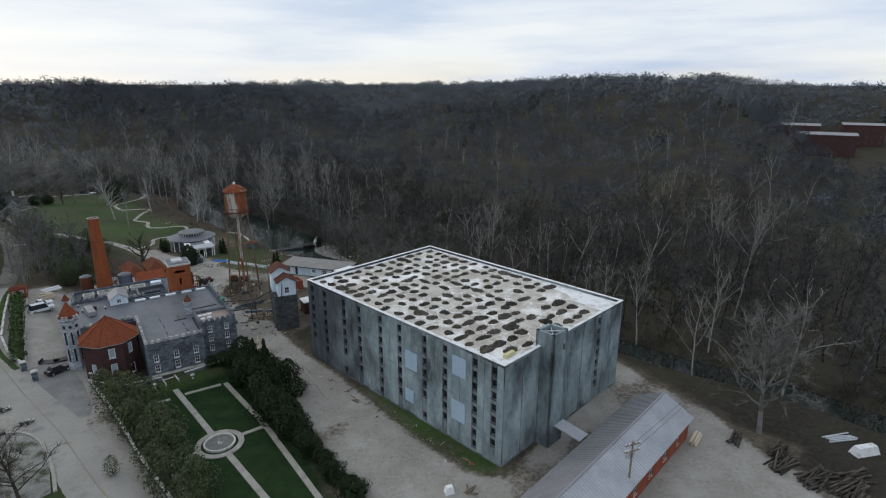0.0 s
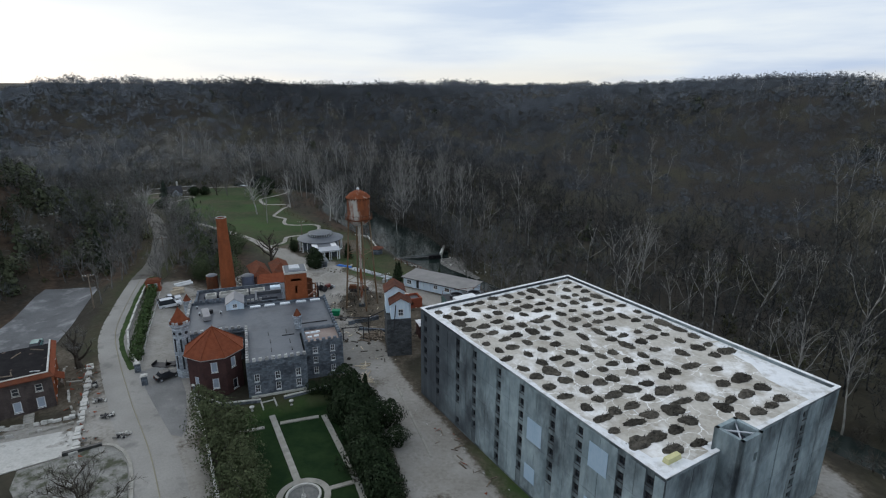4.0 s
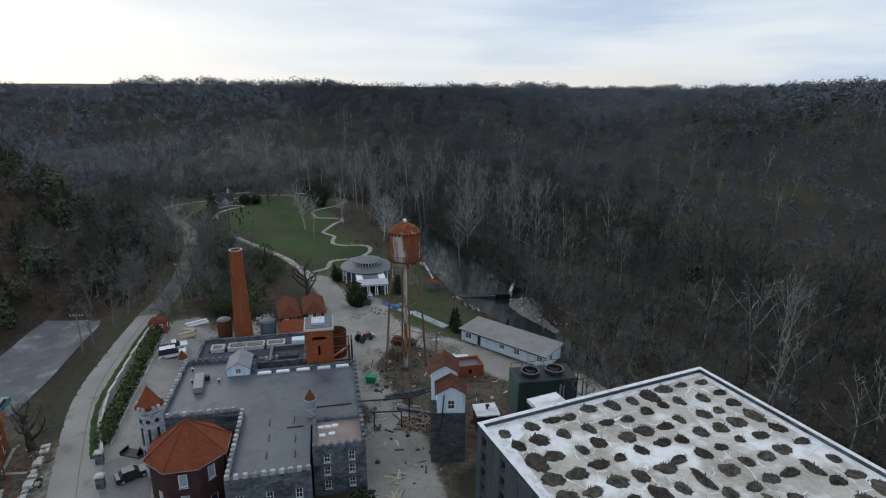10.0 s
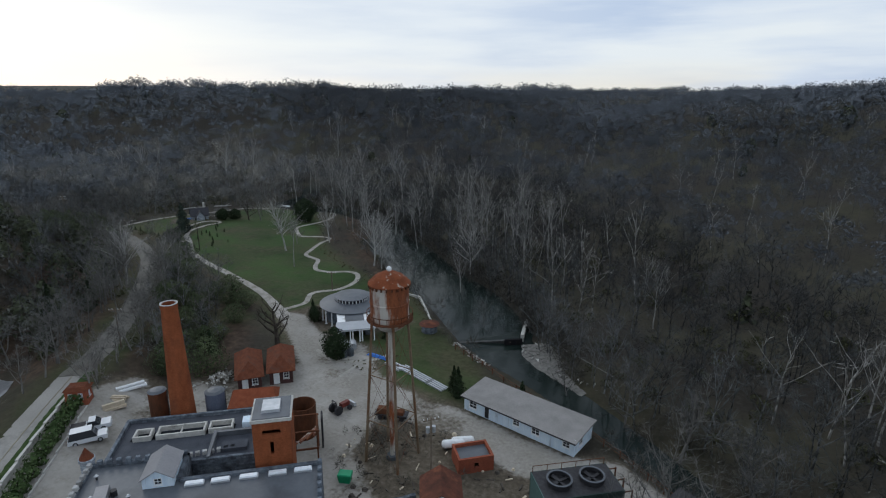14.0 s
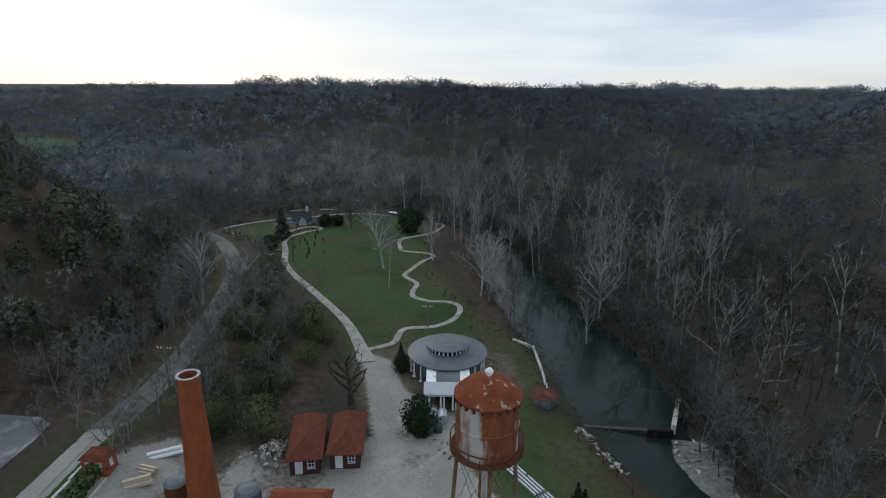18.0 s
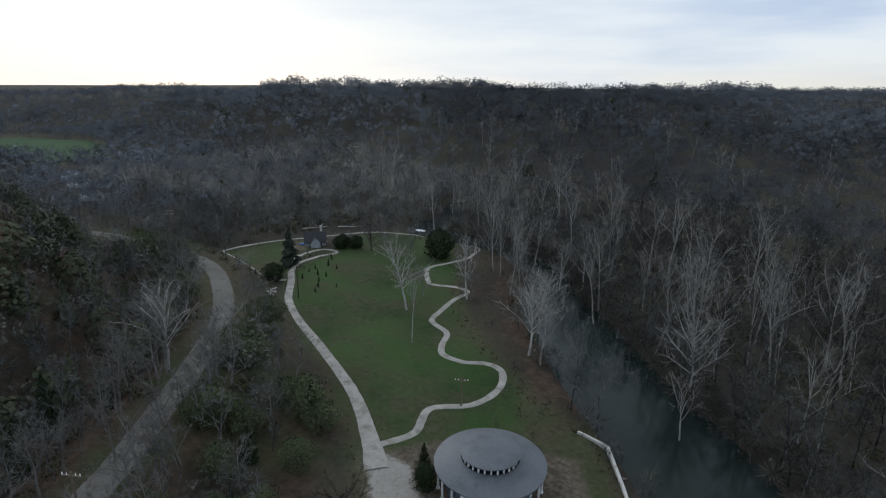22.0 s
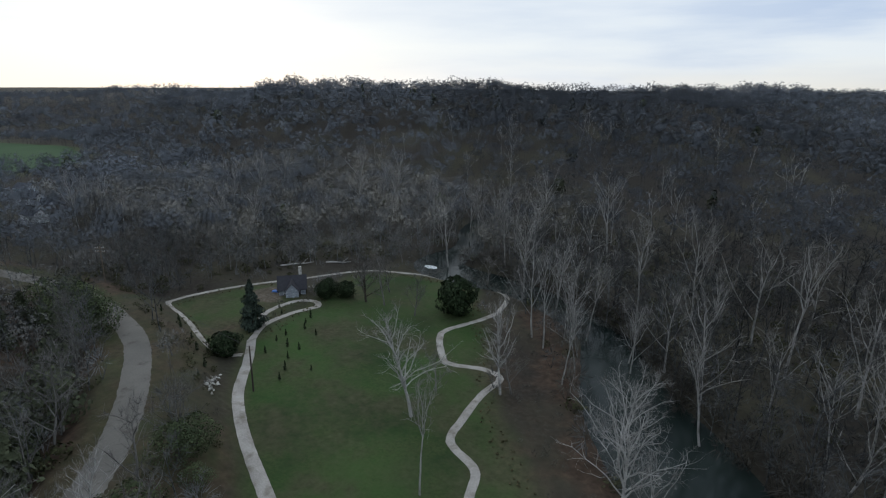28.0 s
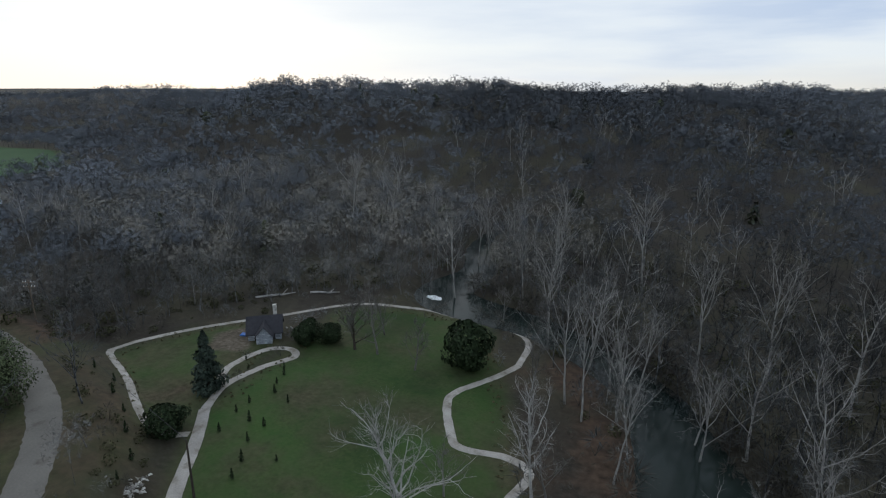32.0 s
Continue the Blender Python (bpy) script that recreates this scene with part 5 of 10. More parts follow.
n_ = (pd < 115) & (pick > 0.50)
scatter("near_woods", near_v, np.column_stack([x, y])[n_], (sc * (1 + 0.15 * (1 - tall)) * (1 - 0.25 * west_))[n_], M_WOODS_NEAR, "leafless grey-brown trees on the near slopes", "woods", 1)
n_ = (pd < 115) & (pick <= 0.50)
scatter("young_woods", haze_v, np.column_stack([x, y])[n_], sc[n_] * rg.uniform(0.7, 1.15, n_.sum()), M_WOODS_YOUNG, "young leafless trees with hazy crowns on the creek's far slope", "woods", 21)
n_ = (pd >= 115) & (pd < 240) & (pick > 0.42)
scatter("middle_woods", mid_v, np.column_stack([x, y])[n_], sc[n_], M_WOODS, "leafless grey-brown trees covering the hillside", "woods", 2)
n_ = (pd > 30) & (pd < 270) & (pick < 0.30) & (waves(x, y, 26.0, 3.1) > 0.0) & ~west_ & (pick < 0.05 + 0.22 * smooth(150, 60, pd))
scatter("pale_woods", pale_v, np.column_stack([x, y])[n_], sc[n_] * rg.uniform(0.9, 1.25, n_.sum()), M_BARK_PALE, "tall pale-stemmed leafless trees standing above the woods", "woods", 23)
n_ = (pd >= 240) & (pd < 620) & (pick > 0.52)
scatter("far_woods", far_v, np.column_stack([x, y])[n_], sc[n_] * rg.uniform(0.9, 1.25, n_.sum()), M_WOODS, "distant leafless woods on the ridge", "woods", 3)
x, y, rg = jittered(-1500, 1300, 200, 1300, 13.0, 12)
th_ = np.degrees(np.arctan2(-(x + 60), y - 120))
ok = (path_distance(x, y) >= 620) & ~open_ground(x, y, 10) & (np.hypot(x + 60, y - 120) < np.interp(th_, TH, RIDGE) + 70 + 300 * (th_ < -50)) & (th_ < 84)
x, y = x[ok], y[ok]
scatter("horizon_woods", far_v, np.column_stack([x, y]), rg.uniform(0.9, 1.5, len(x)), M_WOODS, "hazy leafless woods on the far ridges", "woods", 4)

x, y, rg = jittered(-300, -90, 60, 260, 5.0, 13)
rd, _ = nearest(x, y, ROAD_L)
west = inside(x, y, [(-112, 66), (-128, 118), (-122, 140), (-140, 162), (-160, 176), (-200, 186), (-260, 176), (-300, 120), (-200, 60)], 1.0) > 0.5
ok = west & (rd > 7) & ~open_ground(x, y) & (rg.random_sample(len(x)) < 0.46)
scatter("cedar_wood", cedar_v, np.column_stack([x, y])[ok], rg.uniform(0.5, 1.15, ok.sum()), M_WOODS_OLIVE, "dark green cedars on the hill beside the road", "cedar wood", 5)
# low growth under the ridge's trees
x, y, rg = jittered(-700, 520, 200, 900, 7.5, 16)
th_ = np.degrees(np.arctan2(-(x + 60), y - 120))
d_ = np.hypot(x + 60, y - 120) - np.interp(th_, TH, RIDGE)
ok = (np.abs(d_ + 10) < 70) & (np.abs(th_ - 24) < 46) & ~open_ground(x, y, 6)
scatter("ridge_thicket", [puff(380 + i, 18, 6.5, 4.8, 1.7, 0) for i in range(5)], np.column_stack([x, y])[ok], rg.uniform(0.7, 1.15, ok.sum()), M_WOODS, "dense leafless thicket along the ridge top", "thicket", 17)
# the bottom land beyond the cottage
x, y, rg = jittered(-350, -150, 225, 345, 5.6, 18)
ok = ~open_ground(x, y, 3) & ((y > 276) | (x < -215)) & (rg.random_sample(len(x)) < 0.75)
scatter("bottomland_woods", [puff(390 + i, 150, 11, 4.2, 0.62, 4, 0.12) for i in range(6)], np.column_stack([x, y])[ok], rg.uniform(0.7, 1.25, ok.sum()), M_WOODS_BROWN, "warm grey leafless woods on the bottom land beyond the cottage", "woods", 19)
x, y, rg = jittered(-500, 420, 60, 560, 26.0, 14)
ok = in_sight(x, y) & ~open_ground(x, y, 6) & (path_distance(x, y) > 90) & (rg.random_sample(len(x)) < 0.14)
scatter("scattered_cedars", cedar_far_v, np.column_stack([x, y])[ok], rg.uniform(0.7, 1.35, ok.sum()), M_WOODS_OLIVE, "dark cedars scattered among leafless trees", "cedars", 6)
x, y, rg = jittered(-260, 110, 30, 320, 3.4, 15)
rd, _ = nearest(x, y, ROAD_L)
ok = in_sight(x, y) & ~open_ground(x, y, 1.0) & (path_distance(x, y) < 120)
k = rg.random_sample(len(x))
a = ok & (k < 0.4)
scatter("undergrowth", shrub_v, np.column_stack([x, y])[a], rg.uniform(0.6, 1.5, a.sum()), M_WOODS_NEAR, "thin leafless scrub under the trees", "scrub", 7)
a = ok & (k > 0.78)
scatter("brush", brush_v, np.column_stack([x, y])[a], rg.uniform(0.5, 1.2, a.sum()), M_BRUSH, "olive brush and brambles under the trees", "brush", 8, 0.3)

# thickets that lean over the creek's banks
cr = polyline([(q[0], q[1], w_) for q, w_ in zip(CREEK[7:17], CREEK_W[7:17])], 1.3)
rg = np.random.RandomState(51)
tg = np.gradient(cr[:, :2], axis=0)
tg /= np.linalg.norm(tg, axis=1)[:, None]
cr, tg = np.repeat(cr, 3, axis=0), np.repeat(tg, 3, axis=0)
side = np.where(rg.random_sample(len(cr)) < 0.75, -1.0, 1.0)
off = (cr[:, 2] + rg.uniform(0.8, 5.0, len(cr))) * side
bx, by = cr[:, 0] - tg[:, 1] * off + rg.normal(0, 0.6, len(cr)), cr[:, 1] + tg[:, 0] * off + rg.normal(0, 0.6, len(cr))
ok = ((side < 0) | (rg.random_sample(len(cr)) < 0.4)) & (np.hypot(bx + 47, by - 172) > 9)
scatter("bank_thicket", shrub_v, np.column_stack([bx, by])[ok], rg.uniform(0.6, 1.6, ok.sum()), M_SCRUB, "dark leafless scrub leaning over the creek banks", "scrub", 52, 0.4)

# low scrub on the meadow's creek bank
x, y, rg = jittered(-150, -66, 172, 262, 2.1, 58)
ok = (inside(x, y, BANK, 1.0) > 0.3) & (rg.random_sample(len(x)) < 0.4)
scatter("bank_scrub", shrub_v, np.column_stack([x, y])[ok], rg.uniform(0.15, 0.55, ok.sum()), M_SCRUB, "low brown scrub on the meadow's creek bank", "scrub", 59, 0.15)
# trees on the far bank that hang over the water
cr = polyline([(q[0], q[1], w_) for q, w_ in zip(CREEK[6:16], CREEK_W[6:16])], 2.3)
rg = np.random.RandomState(53)
tg = np.gradient(cr[:, :2], axis=0)
tg /= np.linalg.norm(tg, axis=1)[:, None]
off = -(cr[:, 2] + rg.uniform(0.2, 4.5, len(cr)))
bank_xy = np.column_stack([cr[:, 0] - tg[:, 1] * off, cr[:, 1] + tg[:, 0] * off])
scatter("bank_trees", near_v, bank_xy, rg.uniform(0.5, 1.05, len(cr)), M_WOODS_NEAR, "leafless trees hanging over the creek's far bank", "woods", 54, 0.3)

# scrub and trees along the narrow creek below the dam
cr = polyline([(q[0], q[1], w_) for q, w_ in zip(CREEK[:7], CREEK_W[:7])], 1.1)
rg = np.random.RandomState(55)
tg = np.gradient(cr[:, :2], axis=0)
tg /= np.linalg.norm(tg, axis=1)[:, None]
cr, tg = np.repeat(cr, 3, axis=0), np.repeat(tg, 3, axis=0)
off = (cr[:, 2] * 0.5 + rg.uniform(0.0, 6.0, len(cr))) * np.where(rg.random_sample(len(cr)) < 0.6, -1.0, 1.0)
low_xy = np.column_stack([cr[:, 0] - tg[:, 1] * off, cr[:, 1] + tg[:, 0] * off])
scatter("creek_scrub", shrub_v, low_xy, rg.uniform(0.35, 1.1, len(cr)), M_SCRUB, "dark leafless scrub along the narrow creek", "scrub", 56, 0.4)
k = (off < -2) & (rg.random_sample(len(cr)) < 0.16)
scatter("creek_trees", near_v, low_xy[k], rg.uniform(0.5, 0.95, k.sum()), M_WOODS_NEAR, "leafless trees along the narrow creek", "woods", 57, 0.3)

# scrub round the meadow, between the footpath loop, the lane and the creek
x, y, rg = jittered(-238, -86, 150, 292, 3.0, 61)
lawn_ = np.zeros(len(x))
for poly in (LAWN[0], LAWN[1], LAWN[2], BANK):
    lawn_ = np.maximum(lawn_, inside(x, y, poly, 3.0))
loop_ = polyline([(-163, 202), (-168.7, 198.9), (-185, 203), (-197.5, 205.3), (-199, 209), (-196.3, 215.5), (-189, 232), (-182.2, 249.6), (-171.5, 256.7), (-153.3, 263), (-142, 259), (-138, 249)], 1.5)
rd, _ = nearest(x, y, ROAD_L)
cd, ci = nearest(x, y, CREEK_L)
ok = (lawn_ < 0.05) & (nearest(x, y, loop_)[0] > 2.6) & (nearest(x, y, polyline(DRIVE, 1.5))[0] > 5) & (rd > 4) & (cd > CREEK_L[ci, 2] + 1.5) & open_ground(x, y) & (y > 176 - 0.55 * (x + 110) - 8)
k = rg.random_sample(len(x))
a = ok & (k < 0.5)
scatter("meadow_scrub", shrub_v, np.column_stack([x, y])[a], rg.uniform(0.4, 1.2, a.sum()), M_WOODS_NEAR, "thin leafless scrub round the meadow", "scrub", 62, 0.2)
x, y, rg = jittered(-262, -140, 178, 262, 2.3, 67)
rd, _ = nearest(x, y, ROAD_L)
lawn_ = np.maximum(inside(x, y, LAWN[0], 3.0), inside(x, y, LAWN[1], 2.0))
ok = (lawn_ < 0.05) & (rd > 4.5) & (nearest(x, y, loop_)[0] > 2.2) & (nearest(x, y, polyline(DRIVE, 1.5))[0] > 3) & (y > 180 - 0.35 * (x + 160)) & (np.hypot(x + 181, y - 227) > 9) & ((y < 236) | (x < -196))
k = rg.random_sample(len(x))
a = ok & (k < 0.3)
scatter("roadside_scrub", shrub_v, np.column_stack([x, y])[a], rg.uniform(0.25, 0.8, a.sum()), M_SCRUB, "brown leafless scrub between lane and footpath", "scrub", 68, 0.2)
a = ok & (k > 0.82)
scatter("brambles", brush_v, np.column_stack([x, y])[a], rg.uniform(0.2, 0.6, a.sum()), M_BRUSH, "low olive brambles between lane and footpath", "brambles", 69, 0.2)
a = ok & (k > 0.3) & (k < 0.335)
scatter("lane_trees", haze_v, np.column_stack([x, y])[a], rg.uniform(0.3, 0.7, a.sum()), M_WOODS_YOUNG, "young leafless trees between lane and footpath", "woods", 70)
x, y, rg = jittered(-300, -120, 196, 330, 4.2, 64)
rd, _ = nearest(x, y, ROAD_L)
cd, ci = nearest(x, y, CREEK_L)
loop_poly = [(-163, 200), (-199, 202), (-203, 209), (-196, 226), (-186, 252), (-172, 261), (-152, 267), (-138, 262), (-132, 246)]
ok = (inside(x, y, loop_poly, 3.0) < 0.02) & (inside(x, y, LAWN[0], 4.0) < 0.05) & (rd > 5) & (cd > CREEK_L[ci, 2] * 0.6) & ((y > 262 + 0.5 * (x + 160)) | (x < -188)) & (np.hypot(x + 156, y - 272) > 9)
k = rg.random_sample(len(x))
a = ok & (k < 0.6)
scatter("creekside_thicket", haze_v, np.column_stack([x, y])[a], rg.uniform(0.35, 0.75, a.sum()), M_WOODS_YOUNG, "hazy leafless thicket along the creek behind the cottage", "thicket", 65)
a = ok & (k > 0.84)
scatter("creekside_trees", near_v, np.column_stack([x, y])[a], rg.uniform(0.5, 0.95, a.sum()), M_WOODS_NEAR, "leafless trees along the creek behind the cottage", "woods", 66)

# ---- the concrete warehouse ----
W_L, W_W, W_H = 46.4, 31.5, 15.0
wh = thing("warehouse", 7.9, 63.5, 0, 45.3, "huge weathered grey concrete warehouse with a flat pale roof", "warehouse")
COLS = [1.6, 5.0, 10.7, 15.0, 20.6, 25.3, 30.9, 35.2, 41.0, 44.9]
rows_z = [0.75 + 1.82 * i for i in range(8)]
g = Geo()
skip = {(4, 0), (6, 0), (7, 1), (9, 0), (9, 1), (8, 0), (2, 0), (3, 1), (0, 0)}
holes = [(W_L - c - 0.42, z, W_L - c + 0.42, z + 1.1) for i, c in enumerate(COLS) for k, z in enumerate(rows_z) if (i, k) not in skip]
holes.append((W_L - 8.6, 0.02, W_L - 6.6, 2.4))
wall(g, (0, W_L), (0, 0), -0.6, W_H + 0.4, holes)
end_holes = [(23.3, z, 24.2, z + 1.05) for z in rows_z[1:]] + [(21.3, 0.4, 22.3, 2.6), (24.9, 1.6, 25.8, 2.9)]
wall(g, (0.4, 0), (W_W - 0.4, 0), -0.6, W_H + 0.4, end_holes)
wall(g, (W_W, 0), (W_W, W_L), -0.6, W_H + 0.4)
wall(g, (W_W - 0.4, W_L), (0.4, W_L), -0.6, W_H + 0.4)
part("wall", g, M_CONC, wh)
for i, c in enumerate(COLS):
    for k, z in enumerate(rows_z):
        if (i, k) not in skip:
            window(wh, (0, W_L), (0, 0), W_L - c, z, 0.84, 1.1, M_DARKMETAL, M_PANE, depth=0.25)
for z in rows_z[1:]:
    window(wh, (0.4, 0), (W_W - 0.4, 0), 23.75, z, 0.9, 1.05, M_DARKMETAL, M_PANE, depth=0.25)
part("loading_door", Geo().box(0.25, 6.62, 0, 0.32, 8.58, 2.4), M_PATCH, wh, "pale blue boarded loading door")
# cast panels between the window columns, a little proud of the wall
edges = [0.0, 3.3, 7.8, 12.8, 17.8, 23.0, 28.1, 33.0, 38.1, 43.0, W_L]
panel_cache = {}
for i in range(10):
    for lo, hi in ((edges[i] + 0.03, COLS[i] - 0.52), (COLS[i] + 0.52, edges[i + 1] - 0.03)):
        if hi - lo < 0.5:
            continue
        for k in range(4):
            key = round(hi - lo, 2)
            if key not in panel_cache:
                panel_cache[key] = Geo().box(-0.045, 0, 0, 0, key, 3.64).mesh("panel", M_CONC_PANEL)
            part("panel", panel_cache[key], None, wh, m=pose(0, lo, 0.35 + 3.68 * k))
for k in range(4):
    for x0, x1 in ((0.2, 3.9), (4.1, 7.8), (11.5, 15.2), (15.4, 19.1), (19.3, 22.9), (24.6, 27.8), (28.0, 31.2)):
        key = ("e", round(x1 - x0, 2))
        if key not in panel_cache:
            panel_cache[key] = Geo().box(0, -0.045, 0, x1 - x0, 0, 3.64).mesh("panel", M_CONC_PANEL)
        part("panel", panel_cache[key], None, wh, m=pose(x0, 0, 0.35 + 3.68 * k))
for s, z, h, w in ((7.9, 10.8, 3.0, 2.6), (17.9, 8.0, 3.0, 2.6), (8.0, 3.6, 3.2, 2.6), (18.4, 2.2, 2.2, 1.9)):
    part("patched_panel", Geo().box(-0.12, s - w / 2, z, -0.064, s + w / 2, z + h), M_PATCH, wh, "pale blue patched panel")
part("roof_deck", Geo().box(0.4, 0.4, W_H - 0.35, W_W - 0.4, W_L - 0.4, W_H), M_ROOFDECK, wh, "stained pale concrete roof deck")
cope = Geo()
for x0, y0, x1, y1 in ((-0.06, -0.06, W_W + 0.06, 0.4), (-0.06, W_L - 0.4, W_W + 0.06, W_L + 0.06), (-0.06, 0.4, 0.4, W_L - 0.4), (W_W - 0.4, 0.4, W_W + 0.06, W_L - 0.4)):
    cope.box(x0, y0, W_H + 0.40, x1, y1, W_H + 0.48)
part("coping", cope, M_WHITEROOF, wh, "white-coated worn parapet coping")
coat = Geo()
coat.prism([(26, 0.5), (31, 0.5), (31, 15), (29.5, 15.5), (28.5, 9), (26.5, 6)], W_H, W_H + 0.02)
coat.prism([(0.5, 0.5), (5, 0.5), (4, 2), (1.8, 3), (1.3, 10), (0.5, 12)], W_H, W_H + 0.02)
coat.prism([(0.5, 14), (1.2, 20), (1.0, 33), (1.8, 42), (6, 45), (20, 45.2), (30.9, 45.4), (30.9, 45.9), (0.5, 45.9)], W_H, W_H + 0.02)
coat.prism([(30.1, 16), (31, 15.5), (31, 45), (30.4, 45)], W_H, W_H + 0.02)
coat.prism([(7.6, 0.5), (11.8, 0.5), (12, 1.5), (7.5, 1.7)], W_H, W_H + 0.02)
part("roof_coating", coat, M_WHITEROOF, wh, "white peeling roof coating")
rg = random.Random(5)
moss_me = []
for k in range(8):
    g = Geo()
    n = 24
    ph = [rg.uniform(0, 6.28) for _ in range(3)]
    rim = [(0.95 + 0.06 * math.sin(2 * t + ph[0]) + 0.07 * math.sin(3 * t + ph[1]) + rg.uniform(-0.12, 0.12), t) for t in [2 * math.pi * i / n for i in range(n)]]
    vs = [(r * math.cos(t), r * math.sin(t), 0.0) for r, t in rim] + [(0.75 * r * math.cos(t), 0.75 * r * math.sin(t), rg.uniform(0.04, 0.2)) for r, t in rim]
    vs += [(0.38 * r * math.cos(t), 0.38 * r * math.sin(t), rg.uniform(0.04, 0.22)) for r, t in rim] + [(0, 0, 0.1)]
    fs = [(i, (i + 1) % n, n + (i + 1) % n, n + i) for i in range(n)] + [(n + i, n + (i + 1) % n, 2 * n + (i + 1) % n, 2 * n + i) for i in range(n)] + [(2 * n + i, 2 * n + (i + 1) % n, 3 * n) for i in range(n)]
    for q in range(46):  # dead grass blades
        a, r = rg.uniform(0, 6.28), math.sqrt(rg.random()) * 0.98
        x, y, b = r * math.cos(a), r * math.sin(a), rg.uniform(0, 6.28)
        o_ = len(vs)
        vs += [(x - 0.05 * math.cos(b), y - 0.05 * math.sin(b), 0.02), (x + 0.05 * math.cos(b), y + 0.05 * math.sin(b), 0.02), (x + rg.uniform(-0.2, 0.2), y + rg.uniform(-0.2, 0.2), rg.uniform(0.18, 0.42))]
        fs.append((o_, o_ + 1, o_ + 2))
    moss_me.append(g.add(vs, fs).mesh("moss_patch", M_MOSS))
for i in range(17):
    for j in range(11):
        y, x = 2.4 + i * 2.62 + rg.uniform(-0.32, 0.32), 2.3 + j * 2.68 + rg.uniform(-0.4, 0.4)
        if (x > 25.8 and y < 12) or (x < 4.5 and y < 3.5) or rg.random() < 0.06:
            continue
        a, b = rg.uniform(0.62, 1.22), rg.uniform(0.55, 1.0)
        if y < 13:
            a *= rg.uniform(1.05, 1.5)
            if rg.random() < 0.4:
                b *= 1.2
        elif rg.random() < 0.12:
            b *= 1.8
        part("moss_patch", rg.choice(moss_me), None, wh, m=Matrix.Translation((x, y, W_H + 0.02)) @ Matrix.Rotation(rg.uniform(-0.2, 0.2), 4, "Z") @ Matrix.Diagonal((a, b, 1, 1)))
for i in range(46):
    crack = Geo()
    x, y, d = rg.uniform(2, 29), rg.uniform(4, 44), rg.choice((0, math.pi / 2))
    for k in range(rg.randint(1, 3)):
        d2 = d + rg.uniform(-0.35, 0.35)
        x2, y2 = x + math.cos(d2) * rg.uniform(0.7, 1.6), y + math.sin(d2) * rg.uniform(0.7, 1.6)
        nx, ny = -math.sin(d2) * 0.05, math.cos(d2) * 0.05
        crack.prism([(x - nx, y - ny), (x2 - nx, y2 - ny), (x2 + nx, y2 + ny), (x + nx, y + ny)], W_H, W_H + 0.025)
        x, y = x2, y2
    part("sealed_crack", crack, M_WHITEROOF, wh)
st = Geo()
wall(st, (8.0, 0.0), (8.0, -2.1), -0.6, 17.6)
wall(st, (8.0, -2.1), (11.3, -2.1), -0.6, 17.6, [(2.2, 14.6, 2.8, 15.6)])
wall(st, (11.3, -2.1), (11.3, 0.0), -0.6, 17.6)
wall(st, (11.3, 0.9), (8.0, 0.9), 15.0, 17.6)
wall(st, (8.0, 0.9), (8.0, 0.0), 15.0, 17.6)
wall(st, (11.3, 0.0), (11.3, 0.9), 15.0, 17.6)
part("stair_tower", st, M_CONC_PANEL, wh, "open-topped concrete stair tower")
part("roof_beam", Geo().tube((8.3, 0.6, 17.3), (11.0, -1.8, 17.3), 0.12).tube((8.3, -1.8, 17.25), (11.0, 0.6, 17.25), 0.08), M_STEEL, wh, "bare steel roof beams")
part("landing", Geo().box(8.4, -1.7, 16.2, 10.9, 0.5, 16.35), M_DECK_DARK, wh)
cn = Geo().slab((9.2, -2.15, 3.2), (9.2, -6.4, 2.7), (11.5, -6.4, 2.7), (11.5, -2.15, 3.2), 0.18)
part("canopy", cn, M_METALROOF, wh, "pale sheet-metal loading canopy")
for x in (9.4, 11.3):
    part("canopy_post", Geo().box(x - 0.08, -6.2, 0, x + 0.08, -6.04, 2.6), M_WOOD, wh)
part("roof_unit", Geo().box(2.2, 1.4, W_H, 4.2, 2.1, W_H + 0.55, bev=0.08), mat("yellow_panel", (0.5, 0.48, 0.25), (0.6, 0.58, 0.33), 2.0), wh, "pale yellow rooftop unit")
part("back_roof", Geo().box(8, W_L + 0.1, 14.2, 12, W_L + 3.2, 14.6), M_WHITEROOF, wh, "white flat roof of the rear stair")
part("back_stair", Geo().box(8.2, W_L + 0.1, -0.4, 11.8, W_L + 3.0, 14.2), M_CONC, wh)

# ---- long brick shed with a metal roof ----
bs = thing("brick_shed", 12.2, 50.6, 0, 47.0, "long red-brick shed with a ribbed grey metal gable roof", "shed")
BL, BW, BE, BR = 30.5, 8.2, 3.6, 5.6
g = Geo()
sh = [(3 + 4.6 * i, 0.9, 4.2 + 4.6 * i, 2.5) for i in range(6)]
wall(g, (0, -BW / 2), (BL, -BW / 2), -0.4, BE, sh)
wall(g, (BL, -BW / 2 + 0.4), (BL, BW / 2 - 0.4), -0.4, BE)
wall(g, (BL, BW / 2), (0, BW / 2), -0.4, BE)
wall(g, (0, BW / 2 - 0.4), (0, -BW / 2 + 0.4), -0.4, BE)
for x in (0.0, BL - 0.4):
    g.add([(x, -BW / 2, BE), (x, BW / 2, BE), (x, 0, BR), (x + 0.4, -BW / 2, BE), (x + 0.4, BW / 2, BE), (x + 0.4, 0, BR)], [(0, 1, 2), (5, 4, 3), (0, 2, 5, 3), (1, 4, 5, 2)])
part("wall", g, M_BRICK, bs)
for i in range(6):
    window(bs, (0, -BW / 2), (BL, -BW / 2), 3.6 + 4.6 * i, 0.9, 1.2, 1.6, M_STONE_PALE, M_PANE)
